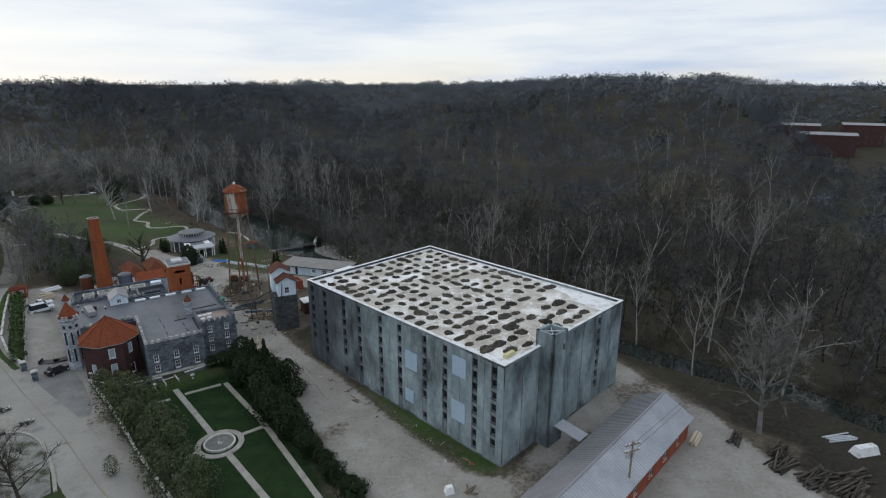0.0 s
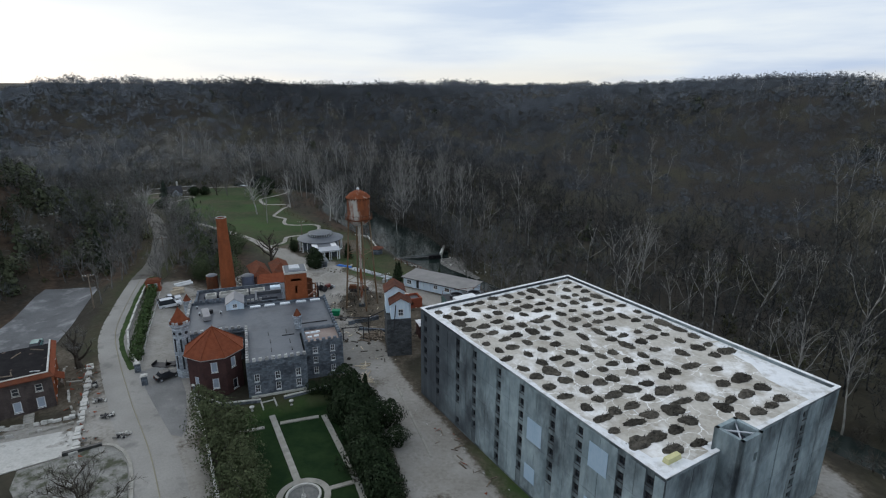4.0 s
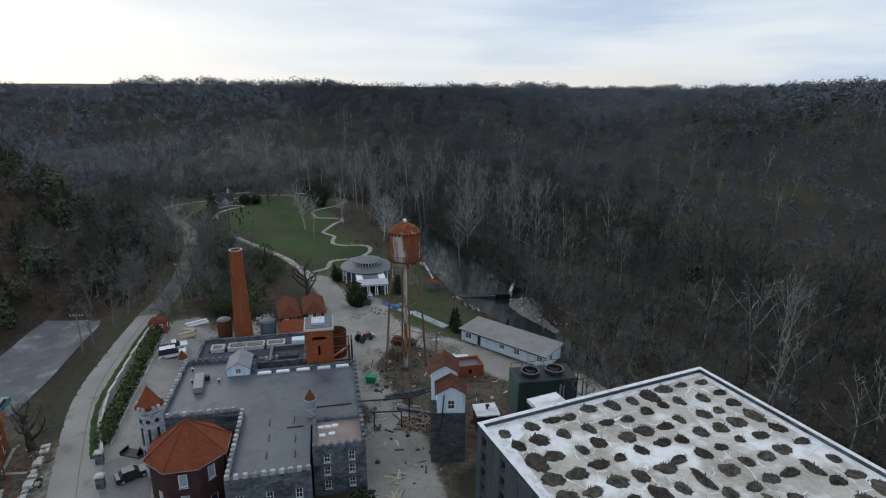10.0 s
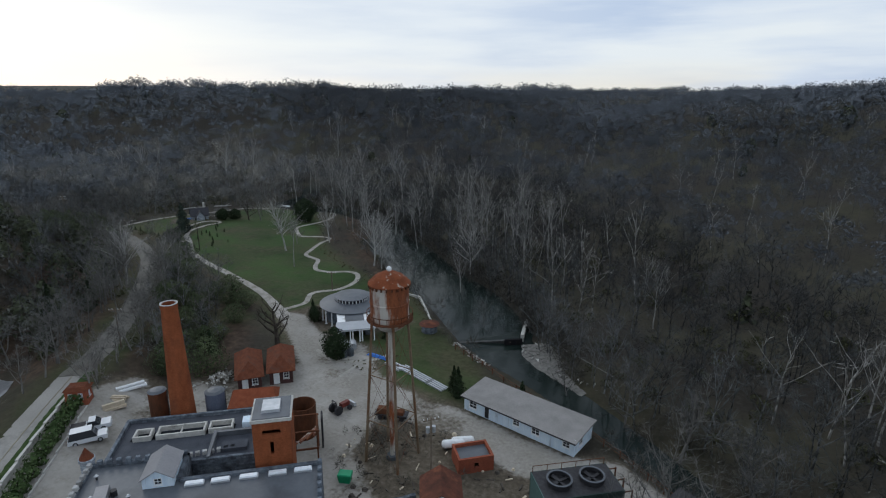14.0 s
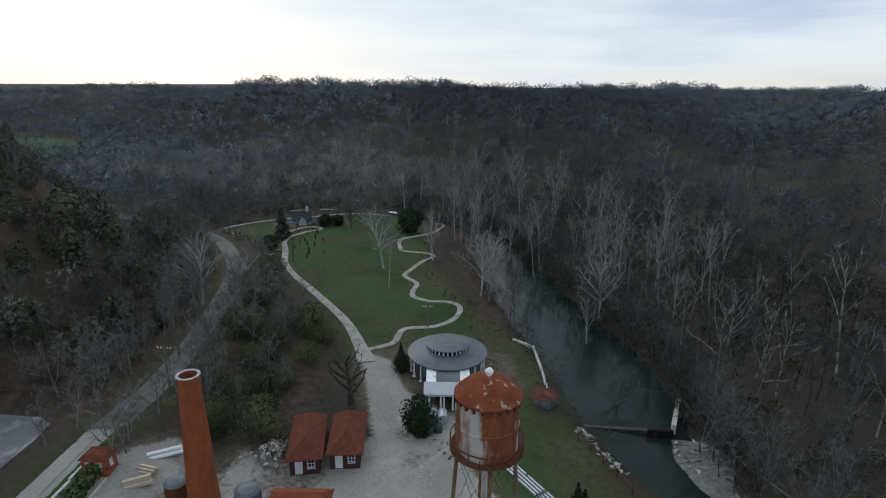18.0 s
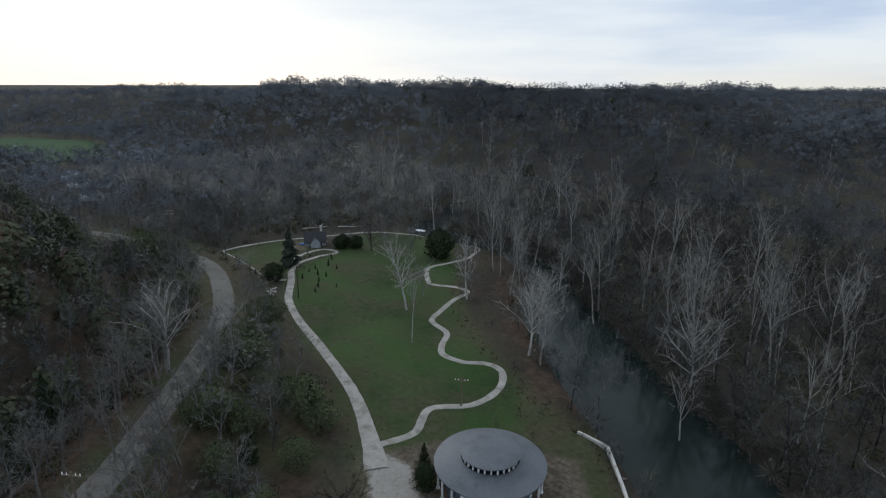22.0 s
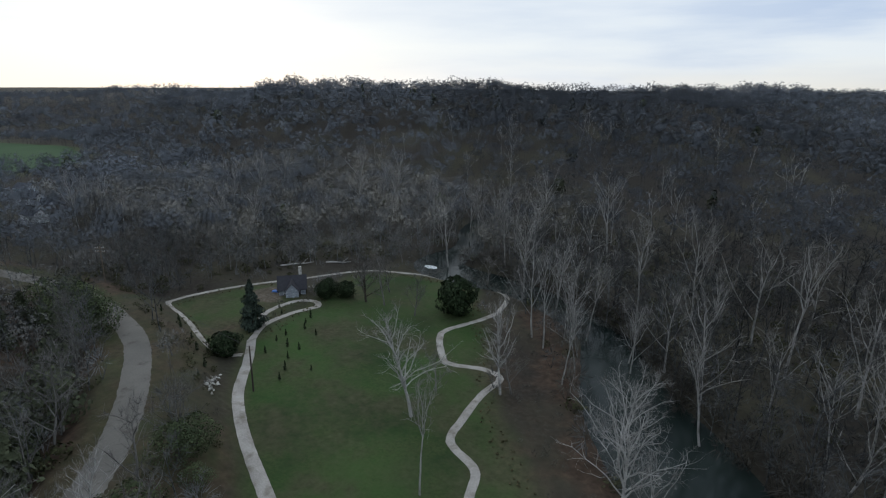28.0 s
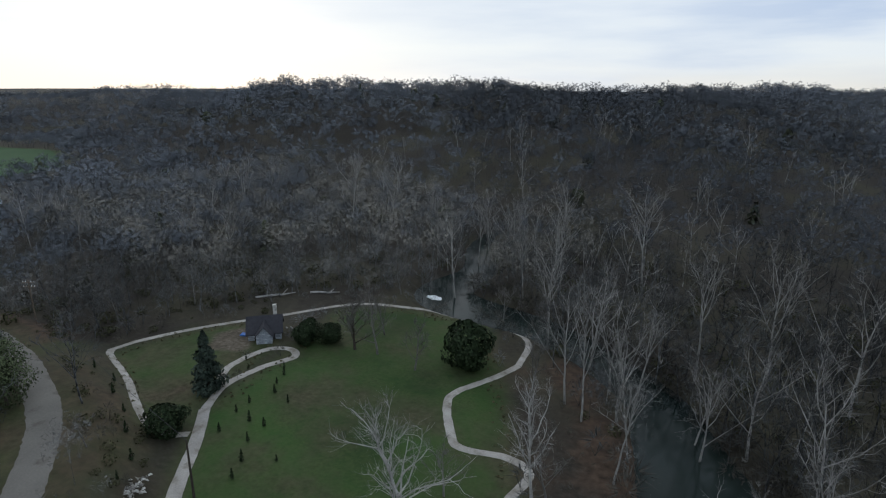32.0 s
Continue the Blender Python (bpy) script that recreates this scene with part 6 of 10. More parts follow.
for sgn, mt, lb in ((-1, M_METALROOF, "pale ribbed metal roof slope"), (1, M_METALROOF_DARK, "dull grey metal roof slope")):
    g = Geo()
    ye, ze = sgn * (BW / 2 + 0.45), BE - 0.2
    a, b, c, d = (-0.5, ye, ze), (BL + 0.5, ye, ze), (BL + 0.5, 0, BR + 0.12), (-0.5, 0, BR + 0.12)
    g.slab(*((a, b, c, d) if sgn < 0 else (b, a, d, c)), 0.08)
    slope = part("roof_slope", g, mt, bs, lb)
    for i in range(64):
        x = -0.4 + i * 0.495
        q = ((x, ye, ze + 0.05), (x + 0.09, ye, ze + 0.05), (x + 0.09, 0, BR + 0.17), (x, 0, BR + 0.17))
        part("rib", Geo().slab(*(q if sgn < 0 else (q[1], q[0], q[3], q[2])), 0.05), mt, slope)
part("ridge_cap", Geo().box(-0.5, -0.16, BR + 0.12, BL + 0.5, 0.16, BR + 0.22), M_METALROOF_DARK, bs)

# ---- castle-like distillery ----
CA = pose(-52.0, 87.3, 0, 0, 0, 34)


def castle_thing(name, u, v, z, label, category, group="", rz=0):
    p = CA @ Vector((u, v, z))
    return thing(name, p.x, p.y, p.z, 34 + rz, label, category, group)


cs = castle_thing("castle", 0, 0, 0, "grey limestone castle-like distillery with crenellated walls and flat grey roofs", "castle")
DZ = 5.9
g = Geo()
front_h = [(c - 0.42, z, c + 0.42, z + 1.4) for c in (1.5, 4.8, 8.1) for z in (0.8, 2.75)]
wall(g, (0, 0), (9.6, 0), -1.2, 6.4, front_h, 0.5)
side_h = [(c - 0.42, z, c + 0.42, z + 1.3) for c in (4, 8, 12, 16, 20) for z in (1.0, 3.2)]
wall(g, (16.3, 9.9), (16.3, 26.2), -0.6, 6.3, [h for h in side_h if h[2] < 16], 0.5)
wall(g, (15.8, 26.2), (0.5, 26.2), -0.6, 6.3, (), 0.5)
wall(g, (0.5, 26.2), (0.5, 30.8), -0.6, 6.3, (), 0.5)
wall(g, (0.5, 30.8), (-10.6, 30.8), -0.6, 6.3, (), 0.5)
wall(g, (-10.6, 30.3), (-10.6, 14.6), -0.6, 6.3, side_h[:6], 0.5)
wall(g, (-10.1, 14.6), (-0.2, 14.6), -0.6, 6.3, (), 0.5)
wall(g, (0, 14.1), (0, 0.5), -0.6, 6.4, (), 0.5)
part("wall", g, M_STONE, cs)
for c in (1.5, 4.8, 8.1):
    for z in (0.8, 2.75):
        window(cs, (0, 0), (9.6, 0), c, z, 0.84, 1.4, M_WHITE, M_PANE, depth=0.1)
for c in (4, 8, 12):
    for z in (1.0, 3.2):
        window(cs, (16.3, 9.9), (16.3, 26.2), c, z, 0.84, 1.3, M_WHITE, M_PANE, depth=0.1)
        window(cs, (-10.6, 30.3), (-10.6, 14.6), c, z, 0.84, 1.3, M_WHITE, M_PANE, depth=0.1)
part("plinth", Geo().box(0.4, -0.25, -1.2, 9.2, -0.003, 0.35), M_STONE_PALE, cs, "pale stone plinth")
part("roof_deck", Geo().prism([(0.4, 0.4), (9.4, 0.4), (9.4, 9.9), (15.9, 9.9), (15.9, 25.8), (0.5, 25.8), (0.2, 30.4), (-10.2, 30.4), (-10.2, 15), (0.4, 14.2)], DZ - 0.3, DZ), M_DECK, cs, "flat grey felt roof with dark seams")
for u, v, ln, a in ((4.2, 4.5, 1.3, 1), (7.6, 4.0, 1.2, 1), (4.2, 8.0, 1.4, 1), (7.5, 7.2, 1.5, 1), (4.0, 11.5, 1.5, 1), (7.2, 11.5, 1.8, 1), (7.4, 9.8, 2.2, 0), (12.0, 14.0, 6.0, 0)):
    part("roof_pipe", Geo().box(-ln / 2, -0.06, 0, ln / 2, 0.06, 0.14, bev=0.02), M_DARKMETAL, cs, "dark pipe on the roof", m=pose(u, v, DZ, 0, 0, 90 if a else 0))
mer = Geo().box(-0.28, -0.25, 0, 0.28, 0.25, 0.5, bev=0.03).mesh("merlon", M_MERLON)
mer_b = Geo().box(-0.28, -0.25, 0, 0.28, 0.25, 0.5, bev=0.03).mesh("merlon", M_STONE)


def crenels(parent, a, b, z, gap=0.95, me=None):
    a, b = Vector((*a, z)), Vector((*b, z))
    n = max(2, int((b - a).length / gap))
    ang = math.degrees(math.atan2(b.y - a.y, b.x - a.x))
    for i in range(n + 1):
        p = a.lerp(b, i / n)
        part("merlon", me or mer, None, parent, m=pose(p.x, p.y, p.z, 0, 0, ang))


crenels(cs, (0.3, 0.26), (9.3, 0.26), 6.4)
crenels(cs, (0.26, 1.2), (0.26, 14), 6.4)
crenels(cs, (-10.34, 15.6), (-10.34, 30), 6.3)
crenels(cs, (-9.4, 30.54), (0, 30.54), 6.3, me=mer_b)
crenels(cs, (-9.4, 14.86), (-1, 14.86), 6.3)
crenels(cs, (16.04, 11), (16.04, 25.6), 6.3, 1.3, mer_b)

t2 = castle_thing("castle_tower", 9.7, 3.2, 0, "square grey limestone tower with crenellations and a brownish roof", "tower")
g = Geo()
th_ = [(c - 0.4, z, c + 0.4, z + 1.2) for c in (1.7, 4.7) for z in (0.9, 2.9, 4.75)]
wall(g, (0, 0), (6.5, 0), -1.2, 6.9, th_, 0.45)
wall(g, (6.5, 0.45), (6.5, 6.7), -1.2, 6.9, [h for h in th_ if h[0] < 3], 0.45)
wall(g, (6.05, 6.7), (0.45, 6.7), DZ, 6.9, (), 0.45)
wall(g, (0, 6.7), (0, 0.45), -1.2, 6.9, (), 0.45)
part("wall", g, M_STONE, t2)
for c in (1.7, 4.7):
    for z in (0.9, 2.9, 4.75):
        window(t2, (0, 0), (6.5, 0), c, z, 0.8, 1.2, M_WHITE, M_PANE, depth=0.1)
part("roof_deck", Geo().box(0.45, 0.45, 6.1, 6.05, 6.25, 6.4), M_DECK_BROWN, t2, "brownish felt roof")
crenels(t2, (0.3, 0.22), (6.2, 0.22), 6.9, me=mer_b)
crenels(t2, (6.28, 1.2), (6.28, 6.4), 6.9, me=mer_b)
for u, v in ((1.2, 3.2), (2.4, 3.4), (1.0, 5.0), (1.9, 5.0), (2.8, 5.1)):
    part("skylight", Geo().box(u - 0.42, v - 0.25, 6.4, u + 0.42, v + 0.25, 6.6, bev=0.05), M_SKYLIGHT, t2, "small white skylight")

rt = castle_thing("rotunda", -4.9, 6.5, 0, "eight-sided dark-brick tower with a pointed orange tile roof", "tower")
g = Geo()
n = 8
poly = [(4.5 * math.cos(2 * math.pi * (i + 0.5) / n), 4.5 * math.sin(2 * math.pi * (i + 0.5) / n)) for i in range(n)]
rw = []
for i in range(n):
    a, b = poly[i], poly[(i + 1) % n]
    L_ = math.dist(a, b)
    rows = {5: (1.5, 4.4), 6: (0.4, 4.4), 4: (1.7,), 7: (4.4,)}.get(i, (4.4,))
    wall(g, a, b, -1.2, 7.2, [(L_ / 2 - 0.5, z, L_ / 2 + 0.5, z + 1.8) for z in rows], 0.4)
    rw.append((a, b, L_, rows))
part("wall", g, M_BRICK_DARK, rt)
for i, (a, b, L_, rows) in enumerate(rw):
    for z in rows:
        window(rt, a, b, L_ / 2, z, 1.0, 1.8, M_WHITE, M_PANE if (i, z) == (6, 0.4) else M_PANE_LIT, depth=0.08, bars=(0, 0), name="boarded_window")
g = Geo()
ring = [(5.0 * math.cos(2 * math.pi * (i + 0.5) / n), 5.0 * math.sin(2 * math.pi * (i + 0.5) / n)) for i in range(n)]
roof = part("roof", Geo().cyl(0, 0, 6.95, 7.0, 4.98, 4.98, n, turn=math.pi / n), M_TILE, rt, "pointed orange clay tile roof in overlapping courses")
for i in range(n):
    a, b = ring[i], ring[(i + 1) % n]
    steps, vs = 18, []
    for k in range(steps):
        f0, f1 = 1 - k / steps, 1 - (k + 1) / steps
        z0, z1 = 7.0 + 3.8 * (1 - f0) + 0.03, 7.0 + 3.8 * (1 - f1)
        vs += [(a[0] * f0, a[1] * f0, z0), (b[0] * f0, b[1] * f0, z0), (a[0] * f1, a[1] * f1, z1), (b[0] * f1, b[1] * f1, z1)]
    part("tiled_slope", Geo().add(vs, [(q, q + 1, q + 3, q + 2) for q in range(0, 4 * steps - 2, 2)]), M_TILE, roof)
for p in ring:
    part("hip_ridge", Geo().tube((p[0], p[1], 7.06), (0, 0, 10.86), 0.1, 0.08, 6), M_TILE, rt)
part("gutter", Geo().cyl(0, 0, 6.84, 6.98, 4.95, 5.04, n, turn=math.pi / n), M_MERLON, rt)
part("finial", Geo().cyl(0, 0, 10.8, 11.15, 0.08, 0.03, 6), M_TILE_OLD, rt)

tr = castle_thing("corner_turret", -10.3, 11.6, 0, "slim pale stone turret with a pointed orange tile roof", "turret")
part("shaft", Geo().cyl(0, 0, -0.6, 9.6, 1.5, 1.38, 8, turn=math.pi / 8), M_TURRET, tr)
part("corbel", Geo().cyl(0, 0, 9.6, 9.95, 1.42, 1.72, 8, turn=math.pi / 8).cyl(0, 0, 9.95, 10.3, 1.72, 1.72, 8, turn=math.pi / 8), M_TURRET, tr)
for i in range(16):
    a = 2 * math.pi * (i + 0.5) / 16
    part("merlon", Geo().box(-0.2, -0.14, 0, 0.2, 0.14, 0.42, bev=0.02), M_MERLON if i % 3 else M_TILE_OLD, tr, m=pose(1.52 * math.cos(a), 1.52 * math.sin(a), 10.3, 0, 0, math.degrees(a) + 90))
part("roof", Geo().cyl(0, 0, 10.35, 13.0, 1.62, 0.05, 8, turn=math.pi / 8), M_TILE, tr, "pointed orange tile roof")
part("finial", Geo().cyl(0, 0, 12.9, 13.4, 0.06, 0.03, 6), M_TILE_OLD, tr)
for i, s_ in ((5, 0), (6, 0), (4, 0)):
    a = math.pi / 4 * (i + 1)
    for z0, z1 in ((2.0, 4.4), (5.2, 7.6)):
        part("slit_window", Geo().box(-0.14, -0.06, z0, 0.14, 0.06, z1), M_PANE, tr, "tall narrow dark window", m=pose(1.36 * math.cos(a), 1.36 * math.sin(a), 0, 0, 0, math.degrees(a) + 90))
    part("round_window", Geo().tube((0, -0.06, 8.6), (0, 0.06, 8.6), 0.27, n=12), M_PANE, tr, "small round dark window", m=pose(1.32 * math.cos(a), 1.32 * math.sin(a), 0, 0, 0, math.degrees(a) + 90))

for name, u, v, zb, r, h, lb in (("roof_turret", 9.4, 12.2, DZ, 0.75, 2.3, "small round stone roof turret with a red cap"), ("corner_cap_turret", -11.0, 31.2, 0, 0.8, 6.6, "slim stone corner turret with a red cap")):
    o = castle_thing(name, u, v, zb, lb, "turret")
    part("shaft", Geo().cyl(0, 0, -0.2, h, r * 0.8, r, 10).cyl(0, 0, h, h + 0.35, r * 1.15, r * 1.15, 10), M_TURRET, o)
    part("roof", Geo().cyl(0, 0, h + 0.3, h + 1.7, r * 1.05, 0.04, 10), M_TILE_OLD, o, "pointed red cap")

dm = castle_thing("roof_house", -3.4, 25.4, DZ, "small pale blue-grey boarded roof house with a gable roof", "roof house")
g = Geo()
wall(g, (0, 0), (3.3, 0), 0, 1.3, [(1.2, 0.3, 2.1, 1.2)], 0.15)
wall(g, (3.3, 0.15), (3.3, 4.3), 0, 1.3, (), 0.15)
wall(g, (3.15, 4.3), (0.15, 4.3), 0, 1.3, (), 0.15)
wall(g, (0, 4.3), (0, 0.15), 0, 1.3, (), 0.15)
for y in (0.0, 4.15):
    g.add([(0, y, 1.3), (3.3, y, 1.3), (1.65, y, 2.3), (0, y + 0.15, 1.3), (3.3, y + 0.15, 1.3), (1.65, y + 0.15, 2.3)], [(0, 1, 2), (5, 4, 3)])
part("wall", g, M_BLUEWOOD, dm)
window(dm, (0, 0), (3.3, 0), 1.65, 0.3, 0.9, 0.9, M_WHITE, M_PANE, depth=0.05)
for a, b, c, d in ((((-0.2), -0.3, 1.25), (1.65, -0.3, 2.42), (1.65, 4.6, 2.42), (-0.2, 4.6, 1.25)), ((1.65, -0.3, 2.42), (3.5, -0.3, 1.25), (3.5, 4.6, 1.25), (1.65, 4.6, 2.42))):
    part("roof_slope", Geo().slab(a, b, c, d, 0.1), M_METALROOF_DARK, dm)
for u in (2.1, 4.9, 8.0, 11.2, 14.1):
    o = castle_thing("roof_skylight", u, 25.2, DZ, "low white rectangular skylight on the flat roof", "skylight", "skylights on the castle roof")
    part("kerb", Geo().box(-1.05, -0.38, 0, 1.05, 0.38, 0.22), M_STEEL, o)
    part("dome", Geo().box(-1.0, -0.33, 0.22, 1.0, 0.33, 0.36, bev=0.06), M_SKYLIGHT, o, "white plastic dome")
o = castle_thing("ventilation_unit", -6.8, 21.5, DZ, "long grey sheet-metal roof ventilation box", "ventilation unit", rz=8)
part("casing", Geo().box(-0.7, -0.6, 0.15, 0.7, 4.2, 1.0, bev=0.05), M_METALROOF_DARK, o)
part("curb", Geo().box(-0.6, -0.5, 0, 0.6, 4.1, 0.15), M_DARKMETAL, o)
part("side_fan", Geo().cyl(1.1, 3.4, 0, 0.7, 0.35, 0.35, 10), M_DARKMETAL, o)
for u, v in ((-8.3, 24.5), (-4.4, 24.0), (-9.0, 28.2)):
    o = castle_thing("roof_vent", u, v, DZ, "small dark round vent pipe on the roof", "roof vent", "roof vents")
    part("pipe", Geo().cyl(0, 0, 0, 0.5, 0.12, 0.12, 8), M_DARKMETAL, o)
    part("cowl", Geo().cyl(0, 0, 0.5, 0.65, 0.25, 0.1, 8), M_STEEL, o)

# lower north wing with open frames
nw = castle_thing("north_wing", 0, 0, 0, "low dark-roofed wing behind the castle with open pits", "building")
g = Geo()
wall(g, (0.5, 30.9), (8.2, 30.9), -0.6, 5.0)
wall(g, (8.2, 31.3), (8.2, 41.6), -0.6, 5.0)
wall(g, (7.8, 42.0), (-9.6, 42.0), -0.6, 5.0)
wall(g, (-10, 42.0), (-10, 31.0), -0.6, 5.0)
part("wall", g, M_STONE, nw)
g = Geo()
g.box(-9.6, 31.0, 4.2, 8.0, 37.2, 4.5).box(-9.6, 38.9, 4.2, 8.0, 41.6, 4.5).box(-9.6, 37.2, 4.2, -8.4, 38.9, 4.5).box(4.6, 37.2, 4.2, 8.0, 38.9, 4.5)
part("roof_deck", g, M_DECK_DARK, nw, "dark felt roof")
crenels(nw, (-9.6, 31.3), (-5.2, 31.6), 4.5)
crenels(nw, (-5.0, 32.0), (5, 33.2), 4.5, 0.8)
for u0, u1, v0, v1 in ((-8.0, -5.8, 37.0, 39.0), (-5.2, 0.9, 37.0, 39.2), (1.3, 4.4, 37.2, 39.2)):
    f = Geo()
    f.box(u0, v0, 4.5, u1, v0 + 0.25, 5.2).box(u0, v1 - 0.25, 4.5, u1, v1, 5.2).box(u0, v0 + 0.25, 4.5, u0 + 0.25, v1 - 0.25, 5.2).box(u1 - 0.25, v0 + 0.25, 4.5, u1, v1 - 0.25, 5.2)
    if u1 - u0 > 4:
        f.box((u0 + u1) / 2 - 0.08, v0 + 0.25, 4.9, (u0 + u1) / 2 + 0.08, v1 - 0.25, 5.15)
    part("pit_frame", f, M_STONE_PALE, nw, "pale frame round an open roof pit")
# black sheet just below the deck stands in for the pits' deep shade
part("pit_shade", Geo().box(-8.38, 37.22, 3.9, 4.58, 38.88, 4.1), M_BLACK, nw)
part("parapet", Geo().box(2.2, 31.0, 4.5, 2.6, 36.6, 5.3).box(2.6, 36.2, 4.5, 8.0, 36.6, 5.2), M_DECK, nw)
part("roof_box", Geo().box(3.6, 32.6, 4.5, 6.8, 34.2, 5.0), M_DECK_DARK, nw)
part("white_box", Geo().box(5.6, 37.6, 4.5, 7.8, 39.2, 5.4), M_BLUEWOOD, nw, "pale boxed-in roof unit")

bt = castle_thing("brick_tower", 8.5, 27.2, 0, "square orange-brick tower with a flat capped top", "tower")
g = Geo()
wall(g, (0, 0), (4.4, 0), -0.6, 11.6, [(1.9, 7.2, 2.3, 8.9), (1.1, 9.9, 3.2, 10.5)], 0.4)
wall(g, (4.4, 0.4), (4.4, 4.8), -0.6, 11.6, [(1.8, 7.2, 2.2, 8.9)], 0.4)
wall(g, (4.0, 4.8), (0.4, 4.8), -0.6, 11.6, (), 0.4)
wall(g, (0, 4.8), (0, 0.4), -0.6, 11.6, (), 0.4)
part("wall", g, M_BRICK_ORANGE, bt)
part("cornice", Geo().box(-0.15, -0.15, 11.6, 4.55, 4.95, 12.0), M_STONE_PALE, bt, "pale worn cornice")
part("flat_roof", Geo().box(0.05, 0.05, 12.0, 4.35, 4.75, 12.1), M_DECK, bt)
part("roof_hatch", Geo().box(1.0, 1.2, 12.1, 3.2, 3.8, 12.45, bev=0.06), M_STEEL, bt, "pale metal roof hatch")

ch = castle_thing("chimney", -3.4, 44.2, 0, "tall round tapering orange-brick factory chimney", "chimney")
prof = [(1.85, -0.5), (1.85, 2.6), (1.74, 2.7)] + [(1.74 - 0.66 * k / 12, 2.7 + 17.5 * k / 12) for k in range(1, 13)] + [(1.13, 20.3), (1.13, 20.9), (0.86, 20.9), (0.86, 15.0), (0.0, 15.0)]
part("shaft", Geo().lathe(0, 0, prof, 28), M_BRICK_ORANGE, ch)
part("rim", Geo().lathe(0, 0, [(1.17, 20.9), (1.17, 20.98), (0.9, 20.98), (0.9, 20.9)], 28), M_MERLON, ch, "pale worn stone rim")
part("ladder", Geo().box(-0.2, -1.92, 1.0, -0.16, -1.86, 2.6).box(0.16, -1.92, 1.0, 0.2, -1.86, 2.6), M_RUST_DARK, ch)
for name, u, v, r, h, mt, lb in (("storage_tank", -6.9, 45.4, 1.25, 7.2, M_RUST_DARK, "dark rusted upright steel tank with a domed top"), ("silo_tank", 0.9, 45.2, 1.4, 6.4, mat("blue_grey_steel", (0.08, 0.095, 0.14), (0.13, 0.15, 0.2), 1.0, 0.7, streak=0.3), "dark blue-grey upright steel tank")):
    o = castle_thing(name, u, v, 0, lb, "tank")
    part("shell", Geo().cyl(0, 0, -0.2, h, r, r, 20), mt, o)
    part("lid", Geo().lathe(0, 0, [(r + 0.03, h), (r * 0.7, h + 0.25), (0.02, h + 0.4)], 20), M_DECK, o)
    part("ladder", Geo().box(r, -0.22, 0, r + 0.05, -0.18, h).box(r, 0.18, 0, r + 0.05, 0.22, h), M_DARKMETAL, o)

# still house remains beside the tower
o = castle_thing("rusted_vat", 13.4, 41.5, 0, "open rusted steel vat", "vat")
part("shell", Geo().lathe(0, 0, [(2.0, -0.2), (2.0, 5.0), (1.9, 5.0), (1.9, 1.2), (0, 1.2)], 24), M_RUST_DARK, o)
o = castle_thing("steel_gantry", 14.0, 36.5, 0, "rusted steel gantry carrying old pipes", "gantry")
for x in (-1.6, 1.6):
    for y in (-2.5, 1.5):
        part("post", Geo().box(x - 0.1, y - 0.1, -0.2, x + 0.1, y + 0.1, 5.2), M_RUST_DARK, o)
for z in (2.4, 5.1):
    part("beam", Geo().box(-1.8, -2.6, z, 1.8, -2.4, z + 0.2).box(-1.8, 1.4, z, 1.8, 1.6, z + 0.2).box(-1.7, -2.4, z, -1.5, 1.4, z + 0.2).box(1.5, -2.4, z, 1.7, 1.4, z + 0.2), M_RUST_DARK, o)
for k in range(4):
    part("pipe", Geo().tube((-1.6 + k * 0.9, -2.2, 3.0 + 0.4 * k), (1.5, 1.2 - 0.5 * k, 3.4 + 0.3 * k), 0.14, n=8), M_RUST, o)
part("bent_pipe", Geo().tube((2.2, 1, 0), (2.2, 1, 4.6), 0.13, n=8).tube((2.2, 1, 4.6), (2.2, 2.6, 4.9), 0.13, n=8).tube((2.2, 2.6, 4.9), (2.2, 2.6, 0), 0.13, n=8), M_DARKMETAL, o)

oh = castle_thing("boiler_house", 3.2, 43.0, 0, "small pale blue house with a bright orange tile roof", "house")
g = Geo()
wall(g, (0, 0), (6.4, 0), -0.3, 4.8, [(1.2, 1.2, 2.0, 3.6), (3.6, 2.2, 4.8, 3.6)], 0.2)
wall(g, (6.4, 0.2), (6.4, 4.0), -0.3, 4.8, (), 0.2)
wall(g, (6.2, 4.2), (0.2, 4.2), -0.3, 4.8, (), 0.2)
wall(g, (0, 4.2), (0, 0.2), -0.3, 4.8, (), 0.2)
part("wall", g, M_BLUEWOOD, oh)
window(oh, (0, 0), (6.4, 0), 4.2, 2.2, 1.2, 1.4, M_WHITE, M_PANE_LIT)
part("door", Geo().box(1.22, 0.05, 0.0, 1.98, 0.1, 3.58), M_RUST_DARK, oh)
g = Geo()
for a, b, c, d in (((-0.3, -0.4, 4.7), (6.7, -0.4, 4.7), (6.0, 2.1, 6.3), (0.4, 2.1, 6.3)), ((6.7, 4.6, 4.7), (-0.3, 4.6, 4.7), (0.4, 2.1, 6.3), (6.0, 2.1, 6.3))):
    g.slab(a, b, c, d, 0.12)
g.add([(-0.3, 4.6, 4.7), (-0.3, -0.4, 4.7), (0.4, 2.1, 6.3)], [(0, 1, 2)]).add([(6.7, -0.4, 4.7), (6.7, 4.6, 4.7), (6.0, 2.1, 6.3)], [(0, 1, 2)])
part("roof", g, M_TILE, oh, "bright orange tile hip roof")


